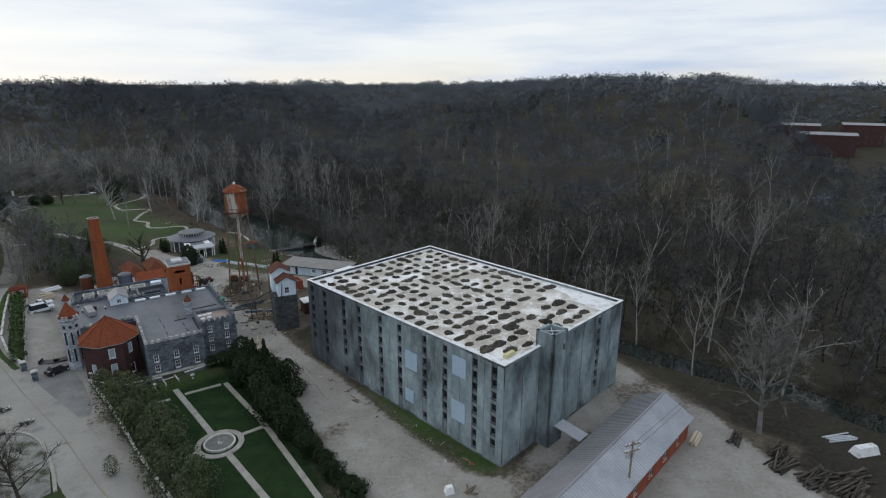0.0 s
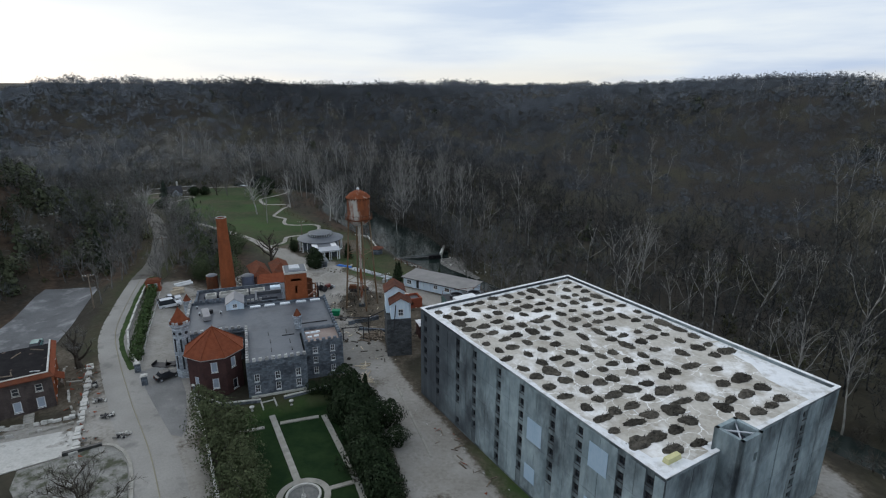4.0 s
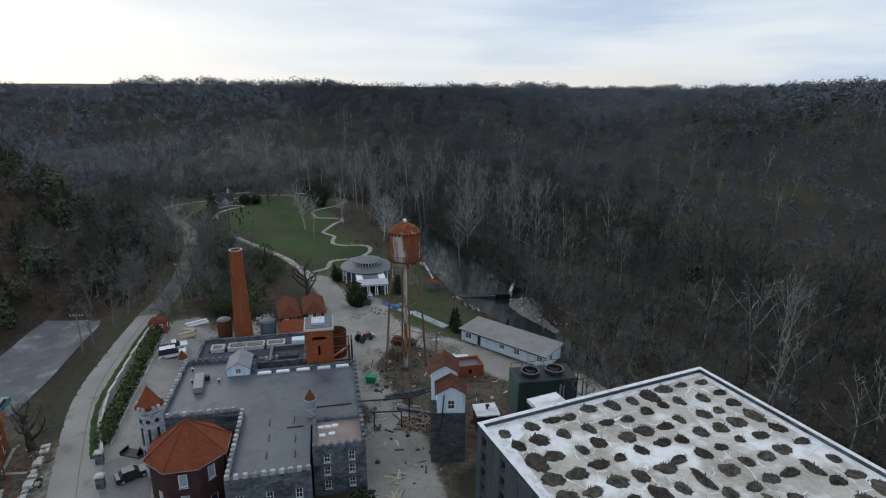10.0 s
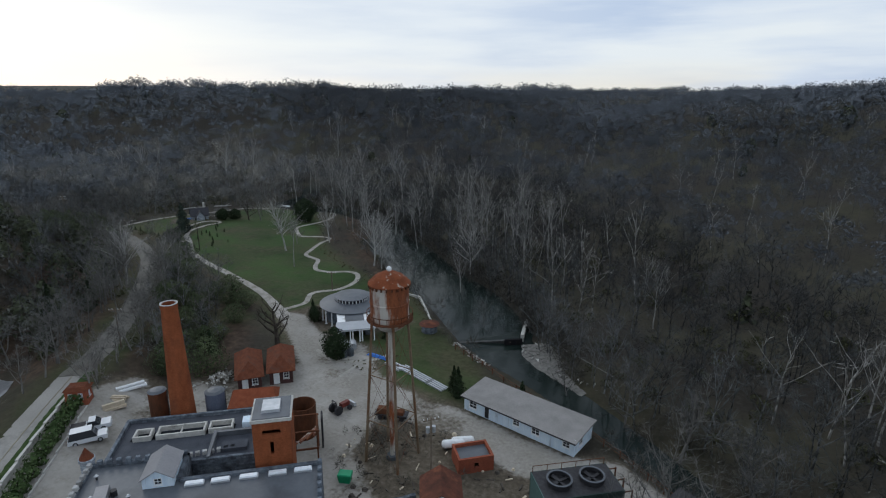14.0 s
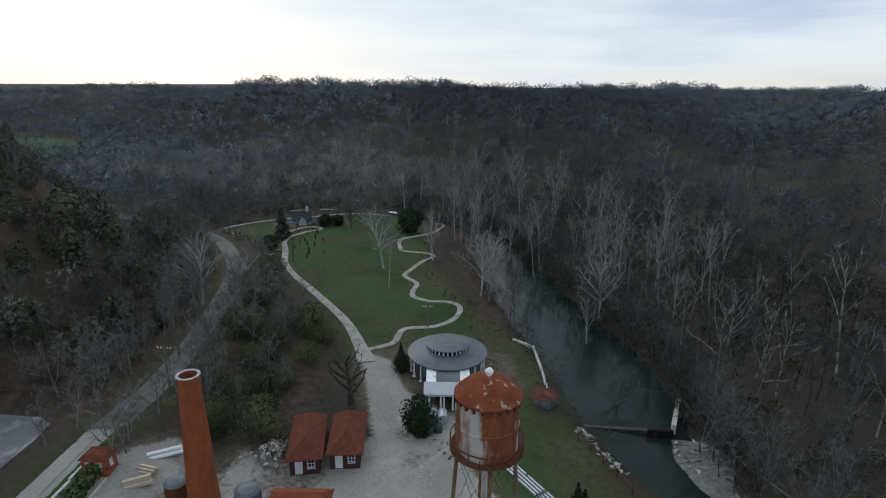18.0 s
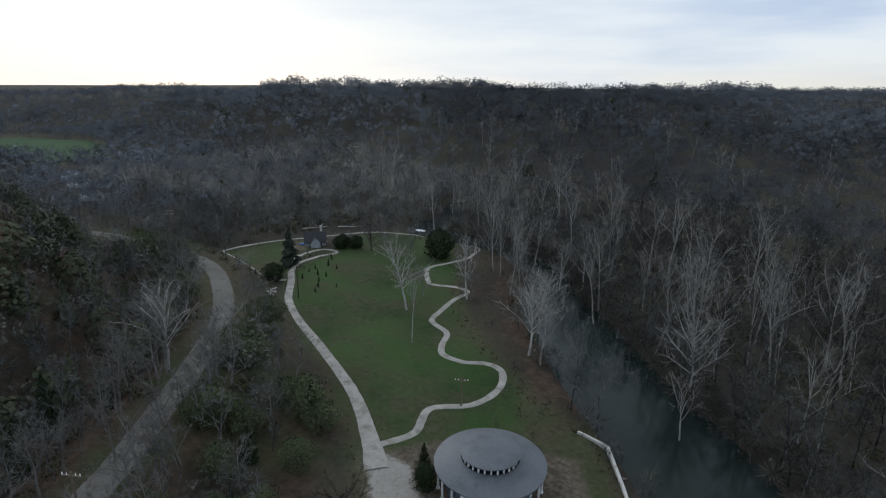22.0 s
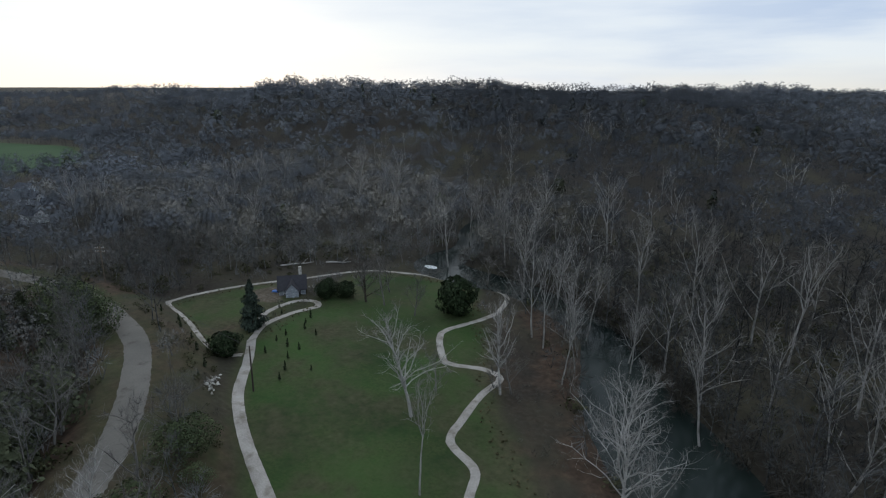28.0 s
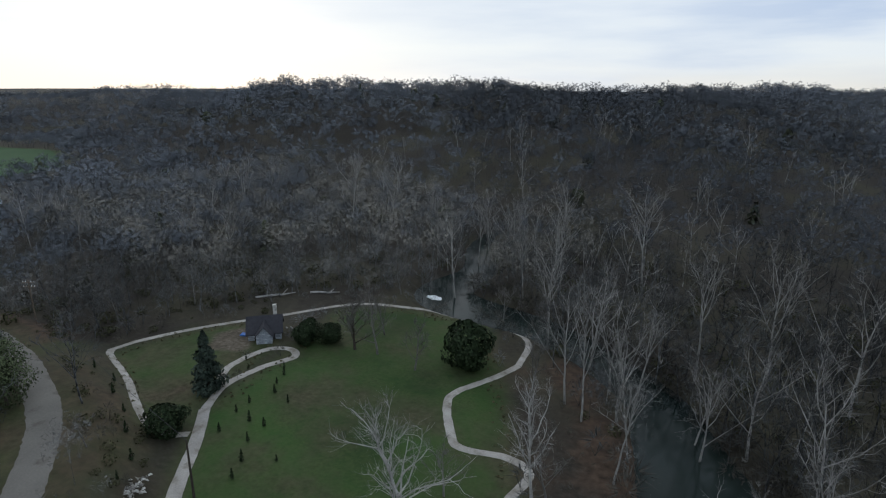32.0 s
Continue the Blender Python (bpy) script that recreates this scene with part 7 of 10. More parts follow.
def hip_house(name, corners, z_eave, z_ridge, roof_mat, wall_mat, label, door_at=None, ov=0.5):
    """A hipped cottage on a rectangle: centre, length, width, turn."""
    (cx, cy), L, W, rz = corners
    o = thing(name, cx, cy, 0, rz, label, "house")
    g = Geo()
    q = [(-L / 2, -W / 2), (L / 2, -W / 2), (L / 2, W / 2), (-L / 2, W / 2)]
    hs = [(L * 0.3 - 0.5, 0.05, L * 0.3 + 0.5, 2.1), (L * 0.72 - 0.5, 0.9, L * 0.72 + 0.5, 2.1)]
    for i, (a, b) in enumerate(ccw_walls(q)):
        s = 0.25 if i in (1, 3) else 0
        d = (Vector(b) - Vector(a)).normalized()
        a, b = Vector(a) + d * s, Vector(b) - d * s
        wall(g, tuple(a), tuple(b), -0.3, z_eave, hs if i == 0 else (), 0.25)
    part("wall", g, wall_mat, o)
    part("door", Geo().box(-L / 2 + hs[0][0], -W / 2 + 0.08, 0, -L / 2 + hs[0][2], -W / 2 + 0.14, 2.1), M_WHITE, o, "white door")
    window(o, q[0], q[1], L * 0.72, 0.9, 1.0, 1.2, M_WHITE, M_PANE)
    e = [(x + math.copysign(ov, x), y + math.copysign(ov, y), z_eave - 0.1) for x, y in q]
    if L >= W:
        r = [(-L / 2 + W * 0.5, 0, z_ridge), (L / 2 - W * 0.5, 0, z_ridge)]
        fs = [(e[0], e[1], r[1], r[0]), (e[2], e[3], r[0], r[1])]
        ts = [(e[1], e[2], r[1]), (e[3], e[0], r[0])]
    else:
        r = [(0, -W / 2 + L * 0.5, z_ridge), (0, W / 2 - L * 0.5, z_ridge)]
        fs = [(e[1], e[2], r[1], r[0]), (e[3], e[0], r[0], r[1])]
        ts = [(e[0], e[1], r[0]), (e[2], e[3], r[1])]
    for f in fs:
        part("roof_slope", Geo().slab(*f, 0.12), roof_mat, o)
    for f in ts:
        part("hip_slope", Geo().add([*f, *[(x, y, z - 0.12) for x, y, z in f]], [(0, 1, 2), (5, 4, 3), (0, 3, 4, 1)]), roof_mat, o)
    return o


hip_house("tile_roofed_shed", ((-82.8, 139.4), 3.8, 9.4, 42), 2.6, 4.5, M_TILE_OLD, M_BRICK_DARK, "brick shed with a weathered red tile hip roof")
hip_house("tile_roofed_annex", ((-78.9, 143.2), 3.9, 8.8, 38), 2.6, 4.5, M_TILE_OLD, M_BRICK_DARK, "brick annex with a weathered red tile hip roof beside its twin")

# ---- water tower ----
wt = thing("water_tower", -49.4, 129.3, 0, 20, "tall rusted steel water tower with a conical roof on braced legs", "water tower")
part("tank", Geo().lathe(0, 0, [(0.3, 19.3), (1.4, 19.6), (2.2, 20.3), (2.5, 21.2), (2.5, 23.2), (2.55, 23.25), (2.55, 23.4), (2.5, 23.45), (2.5, 25.9), (2.45, 25.9)], 32), M_RUST, wt, "rust-streaked round steel tank with flaking pale paint")
part("roof", Geo().lathe(0, 0, [(2.45, 25.75), (2.72, 25.75), (2.72, 25.88), (1.8, 26.75), (0.8, 27.25), (0.02, 27.45)], 32), M_RUST_TOP, wt, "rusted conical tank roof with bare white patches")
part("finial", Geo().lathe(0, 0, [(0.2, 27.3), (0.3, 27.5), (0.34, 27.75), (0.18, 27.95), (0.02, 28.0)], 10), M_WHITE, wt, "white roof vent")
for i in range(24):
    a = 2 * math.pi * i / 24
    part("eave_bracket", Geo().box(-0.09, -0.05, 25.4, 0.09, 0.22, 25.75), M_RUST_DARK, wt, m=Matrix.Rotation(a, 4, "Z") @ Matrix.Translation((0, 2.48, 0)))
part("balcony", Geo().lathe(0, 0, [(2.3, 20.9), (3.0, 20.9), (3.0, 21.0), (2.3, 21.0)], 32), M_RUST_DARK, wt)
for i in range(20):
    a = 2 * math.pi * i / 20
    part("baluster", Geo().box(2.94, -0.03, 21.0, 3.0, 0.03, 21.9), M_RUST_DARK, wt, m=Matrix.Rotation(a, 4, "Z"))
part("railing", Geo().lathe(0, 0, [(2.92, 21.9), (3.0, 21.9), (3.0, 21.98), (2.92, 21.98)], 32), M_RUST_DARK, wt)
part("riser", Geo().cyl(0, 0, -0.2, 19.6, 0.32, 0.32, 14), M_RUST, wt, "thick rusted riser pipe")
legs = [(math.cos(a), math.sin(a)) for a in (0.3, 0.3 + math.pi / 2, 0.3 + math.pi, 0.3 + 1.5 * math.pi)]


def leg_at(i, z):
    r = 3.7 - 1.35 * z / 20.6
    return (legs[i % 4][0] * r, legs[i % 4][1] * r, z)


for i in range(4):
    part("leg", Geo().tube(leg_at(i, -0.2), leg_at(i, 20.9), 0.19, 0.17, 8), M_LEG, wt)
    for z in (6.5, 13.2):
        part("strut", Geo().tube(leg_at(i, z), leg_at(i + 1, z), 0.07), M_LEG, wt)
    for z0, z1 in ((0.2, 6.5), (6.5, 13.2), (13.2, 20.5)):
        part("brace_rod", Geo().tube(leg_at(i, z0), leg_at(i + 1, z1), 0.022, n=4).tube(leg_at(i + 1, z0), leg_at(i, z1), 0.022, n=4), M_RUST_DARK, wt)
part("footing", Geo().cyl(0, 0, -0.2, 0.5, 0.9, 0.8, 12), M_CONC, wt)

# ---- springhouse ----
spg = thing("springhouse", -80.3, 170.2, 0, 34.5, "round grey-roofed springhouse with a raised lantern and a columned portico", "springhouse")
part("roof", Geo().lathe(0, 0, [(5.9, 3.1), (7.05, 3.3), (7.1, 3.5), (5.4, 3.95), (3.7, 4.35), (3.7, 4.2)], 48), M_DECK, spg, "wide grey ring roof")
part("lantern_roof", Geo().lathe(0, 0, [(3.2, 5.0), (3.8, 5.0), (3.85, 5.12), (2.0, 5.4), (0.02, 5.5)], 40), M_DECK, spg, "grey lantern roof")
for i in range(28):
    a = 2 * math.pi * i / 28
    part("lantern_post", Geo().box(3.38, -0.09, 4.2, 3.58, 0.09, 5.0), M_WHITE, spg, m=Matrix.Rotation(a, 4, "Z"))
part("lantern_drum", Geo().cyl(0, 0, 4.1, 5.0, 3.2, 3.2, 32), M_PANE, spg, "dark lantern glazing")
part("drum_wall", Geo().lathe(0, 0, [(5.6, -0.2), (5.6, 3.2), (5.3, 3.2), (5.3, -0.2)], 40), M_STONE, spg)
for i in range(20):
    a = 2 * math.pi * (i + 0.5) / 20
    if not 4.1 < a < 5.3:
        part("column", Geo().cyl(6.55, 0, -0.1, 3.3, 0.16, 0.13, 8).box(6.3, -0.24, -0.1, 6.8, 0.24, 0.12), M_WHITE, spg, m=Matrix.Rotation(a, 4, "Z"))
part("link_roof", Geo().box(-1.9, -10.6, 3.0, 1.9, -6.2, 3.2), M_DECK, spg)
for x0, x1 in ((-3.6, -1.95), (1.95, 3.6)):
    part("side_roof", Geo().box(x0, -10.6, 2.9, x1, -5.6, 3.12), M_WHITEROOF, spg, "white side roof")
    part("side_wall", Geo().box(x0 + 0.1, -10.5, -0.1, x1 - 0.1, -5.6, 2.9), M_STONE, spg)
part("portico_roof", Geo().slab((-3.9, -13.7, 2.9), (3.9, -13.7, 2.9), (3.9, -10.6, 3.35), (-3.9, -10.6, 3.35), 0.16), M_METALROOF, spg)
part("portico_beam", Geo().box(-3.8, -13.5, 2.45, 3.8, -13.2, 2.74), M_WHITE, spg)
for x in (-3.6, -3.0, -1.2, -0.7, 0.7, 1.2, 3.0, 3.6):
    part("portico_column", Geo().cyl(x, -13.35, -0.1, 2.45, 0.15, 0.12, 8), M_WHITE, spg)
for x in (-2.4, -0.9):
    o = thing("steel_drum_tank", *(spg.matrix_basis @ Vector((x, -16.2, 0.75))).to_tuple(), 34.5, "pale grey steel drum tank lying before the portico", "tank", "drum tanks")
    part("drum", Geo().tube((0, -0.9, 0), (0, 1.2, 0), 0.7, n=16), M_STEEL, o)
    part("cradle", Geo().box(-0.5, -0.5, -0.85, 0.5, -0.3, -0.5).box(-0.5, 0.6, -0.85, 0.5, 0.8, -0.5), M_WOOD, o)
strip("terrace_path", [(-78, 153), (-72, 150.5), (-66, 153.5), (-64, 157)], 0.9, M_PAVE, "pale concrete path before the portico", "path", 0.08)
strip("side_path", [(-73.5, 149.5), (-71.0, 151.6), (-68.9, 153.6)], 0.6, M_PAVE, "narrow pale path past the springhouse pine", "path", 0.08)
strip("garden_path", [(-67.2, 153.0), (-67.7, 149.5), (-68.3, 145.6)], 0.7, M_PAVE, "narrow pale path from the yard to the springhouse", "path", 0.08)
rw = Geo()
for a, b in (((-76, 187.5), (-71.2, 186.8)), ((-71.2, 186.8), (-66.5, 180)), ((-66.5, 180), (-62.0, 173))):
    d = (Vector(b) - Vector(a)).normalized() * 0.2
    rw.prism([(a[0] + d.y, a[1] - d.x), (b[0] + d.y, b[1] - d.x), (b[0] - d.y, b[1] + d.x), (a[0] - d.y, a[1] + d.x)], -2.2, 0.35)
solo("creek_wall", rw, M_STONE_PALE, "pale concrete retaining wall along the creek bank", "wall", kind="structure")
o = thing("stone_well_hut", -61.2, 169.6, 0, 40, "small round stone hut with a low roof", "hut")
part("wall", Geo().cyl(0, 0, -0.4, 1.7, 1.7, 1.6, 14), M_STONE, o)
part("roof", Geo().cyl(0, 0, 1.7, 2.2, 2.2, 0.1, 14), M_ELEVROOF, o)

# ---- dam and creek fence ----
def bar_wall(name, a, b, w, z0, z1, material, label):
    d = (Vector(b) - Vector(a)).normalized() * w
    g = Geo().prism([(a[0] + d.y, a[1] - d.x), (b[0] + d.y, b[1] - d.x), (b[0] - d.y, b[1] + d.x), (a[0] - d.y, a[1] + d.x)], z0, z1)
    solo(name, g, material, label, "dam", kind="structure")


bar_wall("dam", (-54.8, 168.6), (-42.6, 175.4), 0.35, -3.2, -0.98, M_WETSTONE, "low wet dark concrete dam across the creek")
bar_wall("dam_sluice", (-45.6, 173.0), (-42.4, 174.8), 0.3, -3.2, -0.55, M_BLACK, "dark timber sluice at the dam's end")
bar_wall("dam_wing", (-42.6, 175.8), (-43.7, 184.3), 0.35, -3.0, -0.15, M_STONE_PALE, "pale concrete wing wall at the dam's end")
rq = random.Random(95)
shingle = [(-42.6, 174.2), (-41.2, 169.6), (-37.2, 165.2), (-33.2, 162.4), (-28, 158.4)]
p_ = polyline(shingle, 1.0)
t_ = np.gradient(p_, axis=0)
t_ /= np.linalg.norm(t_, axis=1)[:, None]
bar = Geo()
for i in range(len(p_) - 1):
    q = []
    for k in (i, i + 1):
        row = []
        for w_, z_ in ((0.0, -1.82), (1.6, -1.5), (3.6, -1.3), (8.0, None)):
            x, y = p_[k][0] - t_[k][1] * w_, p_[k][1] + t_[k][0] * w_
            row.append((x, y, max(float(lie(x, y)), -1.4) + 0.06 if z_ is None else z_ + rq.uniform(-0.05, 0.05)))
        q.append(row)
    for c in range(3):
        bar.add([q[0][c], q[1][c], q[1][c + 1], q[0][c + 1]], [(0, 1, 2, 3)])
solo("shingle_bar", bar, M_SHINGLE, "pale shingle bar on the creek's far side below the dam", "shingle bar", kind="structure")
rr = thing("riprap", 0, 0, 0, 0, "pale broken stones and boards along the bank below the dam", "riprap")
for k in range(90):
    t = rq.random()
    far_side = k % 3 == 0
    if far_side:
        j = rq.randrange(len(p_))
        w_ = rq.uniform(0.5, 5.0)
        x, y = p_[j][0] - t_[j][1] * w_, p_[j][1] + t_[j][0] * w_
    else:
        x, y = -54.6 + 9.6 * t + rq.gauss(0, 0.5), 166.6 - 6.6 * t + rq.gauss(0, 0.5)
    h_ = rq.uniform(0.15, 0.4)
    g = Geo().add([(rq.uniform(-0.5, 0.5), rq.uniform(-0.4, 0.4), z) for z in (-0.1, -0.1, 0.1, h_, h_)], [(0, 1, 2), (1, 3, 2), (3, 4, 2), (0, 2, 4), (0, 4, 3), (0, 3, 1)])
    part("stone", g, M_ROCK if k % 2 else M_STONE_PALE, rr, m=Matrix.Translation((x, y, max(float(lie(x, y)), -1.35) + 0.02)))
cf = thing("creek_fence", 0, 0, 0, 0, "rusty post-and-rail fence along the creek bank", "fence")
fp = polyline([(-53, 163.5), (-46, 159), (-38, 153), (-29, 148), (-20, 141.5), (-8, 131), (4, 120), (18, 108)], 2.6)
post_me = Geo().box(-0.07, -0.07, -0.4, 0.07, 0.07, 1.25).mesh("post", M_RUST_DARK)
for i, p in enumerate(fp):
    z = float(lie(p[0], p[1]))
    part("post", post_me, None, cf, m=Matrix.Translation((p[0], p[1], z)))
    if i:
        q = fp[i - 1]
        zq = float(lie(q[0], q[1]))
        part("rail", Geo().tube((q[0], q[1], zq + 1.1), (p[0], p[1], z + 1.1), 0.05, n=5).tube((q[0], q[1], zq + 0.6), (p[0], p[1], z + 0.6), 0.04, n=5), M_RUST_DARK, cf)

# ---- long workshop beside the creek ----
ws = thing("workshop", -44.3, 144.6, 0, -17, "long low pale blue workshop with a flat grey roof", "workshop")
WL, WW = 19.1, 5.9
g = Geo()
hs = [(0.9, 0.7, 2.4, 1.9), (3.9, 0.05, 4.7, 2.1), (6.3, 0.05, 7.3, 2.1), (9.0, 0.9, 10.2, 1.9), (12.2, 0.8, 13.6, 1.9), (15.3, 0.05, 16.3, 2.1), (17.2, 0.9, 18.4, 1.9)]
wall(g, (0, 0), (WL, 0), -0.3, 2.5, hs, 0.2)
wall(g, (WL, 0.2), (WL, WW - 0.2), -0.3, 2.6, [(1.4, 0.8, 2.6, 1.9)], 0.2)
wall(g, (WL, WW), (0, WW), -0.3, 2.7, (), 0.2)
wall(g, (0, WW - 0.2), (0, 0.2), -0.3, 2.6, (), 0.2)
part("wall", g, M_BLUEWOOD, ws)
for h in hs:
    if h[3] < 2:
        window(ws, (0, 0), (WL, 0), (h[0] + h[2]) / 2, h[1], h[2] - h[0], h[3] - h[1], M_WHITE, M_PANE, depth=0.06)
    else:
        part("door", Geo().box(h[0] + 0.02, 0.06, 0, h[2] - 0.02, 0.12, h[3] - 0.02), M_DARKMETAL if h[0] < 5 else M_BLUEWOOD, ws)
window(ws, (WL, 0.2), (WL, WW - 0.2), 2.0, 0.8, 1.2, 1.1, M_WHITE, M_PANE, depth=0.06)
part("roof", Geo().slab((-0.4, -0.6, 2.55), (WL + 0.4, -0.6, 2.55), (WL + 0.4, WW + 0.4, 2.95), (-0.4, WW + 0.4, 2.95), 0.18), mat("grey_brown_felt", (0.20, 0.195, 0.19), (0.27, 0.262, 0.255), 0.5), ws, "flat grey-brown felt roof")
part("fascia", Geo().box(-0.4, -0.66, 2.36, WL + 0.4, -0.604, 2.56), M_DARKMETAL, ws)

# ---- cooling tower block ----
ct = thing("cooling_tower", -26.8, 121.9, 0, 32.5, "dark green clad cooling tower with two round roof fans", "cooling tower")
CL, CW, CH = 9.5, 4.9, 6.0
g = Geo()
wall(g, (0, 0), (CL, 0), -0.3, CH, (), 0.2)
wall(g, (CL, 0.2), (CL, CW - 0.2), -0.3, CH, (), 0.2)
wall(g, (CL, CW), (0, CW), -0.3, CH, (), 0.2)
part("cladding", g, M_GREENMETAL, ct)
part("end_cladding", wall(Geo(), (0, CW - 0.2), (0, 0.2), -0.3, CH, (), 0.2), M_TEALMETAL, ct, "teal end panel")
for i in range(12):
    part("rib", Geo().box(0.3 + i * 0.8, -0.08, 0, 0.4 + i * 0.8, -0.003, CH - 0.05), M_GREENMETAL, ct)
part("deck", Geo().box(0.1, 0.1, CH - 0.15, CL - 0.1, CW - 0.1, CH + 0.02), M_DARKMETAL, ct)
part("torn_panel", Geo().box(6.6, -0.16, 2.2, 6.9, -0.09, 5.2).box(7.2, -0.16, 2.6, 7.4, -0.09, 5.0), M_STEEL, ct, "bare metal strips on the torn cladding")
for x in (2.6, 6.6):
    fan = part("fan_ring", Geo().lathe(x, CW / 2, [(1.45, CH), (1.45, CH + 0.6), (1.3, CH + 0.62), (1.3, CH)], 28), M_DARKMETAL, ct, "round dark steel fan housing")
    part("rim", Geo().lathe(x, CW / 2, [(1.5, CH + 0.6), (1.5, CH + 0.7), (1.28, CH + 0.7), (1.28, CH + 0.6)], 28), M_DECK, fan)
    g = Geo().cyl(x, CW / 2, CH + 0.1, CH + 0.4, 0.25, 0.2, 10)
    part("hub", g, M_DARKMETAL, fan)
    for k in range(4):
        a = k * math.pi / 2 + 0.4
        part("blade", Geo().slab((0.2, -0.2, 0.05), (1.22, -0.22, 0.08), (1.22, 0.22, -0.02), (0.2, 0.2, -0.02), 0.03), M_DARKMETAL, fan, m=Matrix.Translation((x, CW / 2, CH + 0.3)) @ Matrix.Rotation(a, 4, "Z"))
for x in (0.2, 2.0, 3.8, 5.6, 7.4, 9.2):
    part("rail_post", Geo().box(x - 0.03, CW - 0.2, CH, x + 0.03, CW - 0.14, CH + 0.9), M_RUST_DARK, ct)
part("hand_rail", Geo().box(0.2, CW - 0.2, CH + 0.85, 9.2, CW - 0.14, CH + 0.91), M_RUST_DARK, ct)
for y in (0.4, 2.4, 4.4):
    part("side_frame", Geo().box(CL + 1.1, y - 0.07, -0.2, CL + 1.24, y + 0.07, 5.6).box(CL, y - 0.05, 5.4, CL + 1.1, y + 0.05, 5.52).box(CL, y - 0.05, 2.8, CL + 1.1, y + 0.05, 2.92), M_RUST_DARK, ct)

# ---- boarded elevator house on a stone base ----
eh = thing("elevator_house", -34.3, 105.4, 0, 24, "pale blue boarded elevator house on a tall stone base", "elevator house")
part("stone_base", Geo().prism([(0, 1.7), (4.6, 1.7), (4.6, 9.3), (0, 9.3)], -0.4, 7.6), M_DARKSTONE, eh, "tall dark stone base")


def board_house(x0, y0, x1, y1, z0, ze, zr):
    g = Geo()
    wall(g, (x0, y0), (x1, y0), z0, ze, [((x1 - x0) / 2 - 0.5, z0 + 0.5, (x1 - x0) / 2 + 0.5, z0 + 1.9)], 0.15)
    wall(g, (x1, y0 + 0.15), (x1, y1 - 0.15), z0, ze, (), 0.15)
    wall(g, (x1, y1), (x0, y1), z0, ze, (), 0.15)
    wall(g, (x0, y1 - 0.15), (x0, y0 + 0.15), z0, ze, [((y1 - y0) / 2 - 0.5, ze - 1.7, (y1 - y0) / 2 + 0.3, ze - 0.5)], 0.15)
    xm = (x0 + x1) / 2
    for y in (y0, y1 - 0.15):
        g.add([(x0, y, ze), (x1, y, ze), (xm, y, zr), (x0, y + 0.15, ze), (x1, y + 0.15, ze), (xm, y + 0.15, zr)], [(0, 1, 2), (5, 4, 3)])
    part("board_wall", g, M_BLUEWOOD, eh, "pale blue weathered boards")
    window(eh, (x0, y0), (x1, y0), (x1 - x0) / 2, z0 + 0.5, 1.0, 1.4, M_WHITE, M_PANE, depth=0.05)
    window(eh, (x0, y1 - 0.15), (x0, y0 + 0.15), (y1 - y0) / 2 - 0.1, ze - 1.7, 0.8, 1.2, M_WHITE, M_PANE, depth=0.05)
    part("roof_slope", Geo().slab((x0 - 0.3, y1 + 0.3, ze - 0.15), (x0 - 0.3, y0 - 0.35, ze - 0.15), (xm, y0 - 0.35, zr + 0.1), (xm, y1 + 0.3, zr + 0.1), 0.1), M_ELEVROOF, eh)
    part("roof_slope", Geo().slab((x1 + 0.3, y0 - 0.35, ze - 0.15), (x1 + 0.3, y1 + 0.3, ze - 0.15), (xm, y1 + 0.3, zr + 0.1), (xm, y0 - 0.35, zr + 0.1), 0.1), M_ELEVROOF, eh)


board_house(0.8, 1.8, 4.5, 4.9, 7.6, 10.7, 11.7)
board_house(0.1, 5.0, 3.7, 8.8, 7.6, 12.0, 13.1)
part("chute", Geo().tube((1.2, 1.3, 5.0), (1.7, 1.6, 10.4), 0.09), M_DARKMETAL, eh)
o = thing("pump_house", -31.2, 115.6, 0, 32, "low brick pump house with a white flat roof", "pump house")
part("wall", Geo().box(0, 0, -0.2, 3.2, 3.0, 2.8), M_BRICK_DARK, o)
part("roof", Geo().box(-0.15, -0.15, 2.8, 3.35, 3.15, 3.0), M_WHITEROOF, o)
part("vent", Geo().cyl(1.8, 1.6, 3.0, 3.5, 0.16, 0.16, 8).cyl(1.8, 1.6, 3.5, 3.7, 0.35, 0.3, 8), M_DARKMETAL, o)
o = thing("roofless_brick_store", -39.6, 129.3, 0, 36, "small roofless red-brick store with a grey slab inside", "store")
g = Geo()
wall(g, (0, 0), (4.9, 0), -0.3, 2.3, [(2.2, 0.8, 2.8, 1.5)], 0.3)
wall(g, (4.9, 0.3), (4.9, 3.3), -0.3, 2.3, (), 0.3)
wall(g, (4.9, 3.6), (0, 3.6), -0.3, 2.3, (), 0.3)
wall(g, (0, 3.3), (0, 0.3), -0.3, 2.3, (), 0.3)
part("wall", g, M_BRICK, o)
part("slab", Geo().box(0.3, 0.3, 1.6, 4.6, 3.3, 1.8), M_DECK, o)
for k, (x, y) in enumerate(((-42.3, 134.4), (-41.3, 135.6))):
    o = thing("gas_tank", x, y, 0.8, 28, "white horizontal cylindrical gas tank", "tank", "gas tanks")
    part("shell", Geo().lathe(0, 0, [(0.02, -1.7), (0.4, -1.6), (0.6, -1.3), (0.6, 1.3), (0.4, 1.6), (0.02, 1.7)], 16), M_WHITE, o, m=Matrix.Rotation(math.pi / 2, 4, "Y"))
    part("saddle", Geo().box(-1.1, -0.4, -0.9, -0.9, 0.4, -0.4).box(0.9, -0.4, -0.9, 1.1, 0.4, -0.4), M_CONC, o)

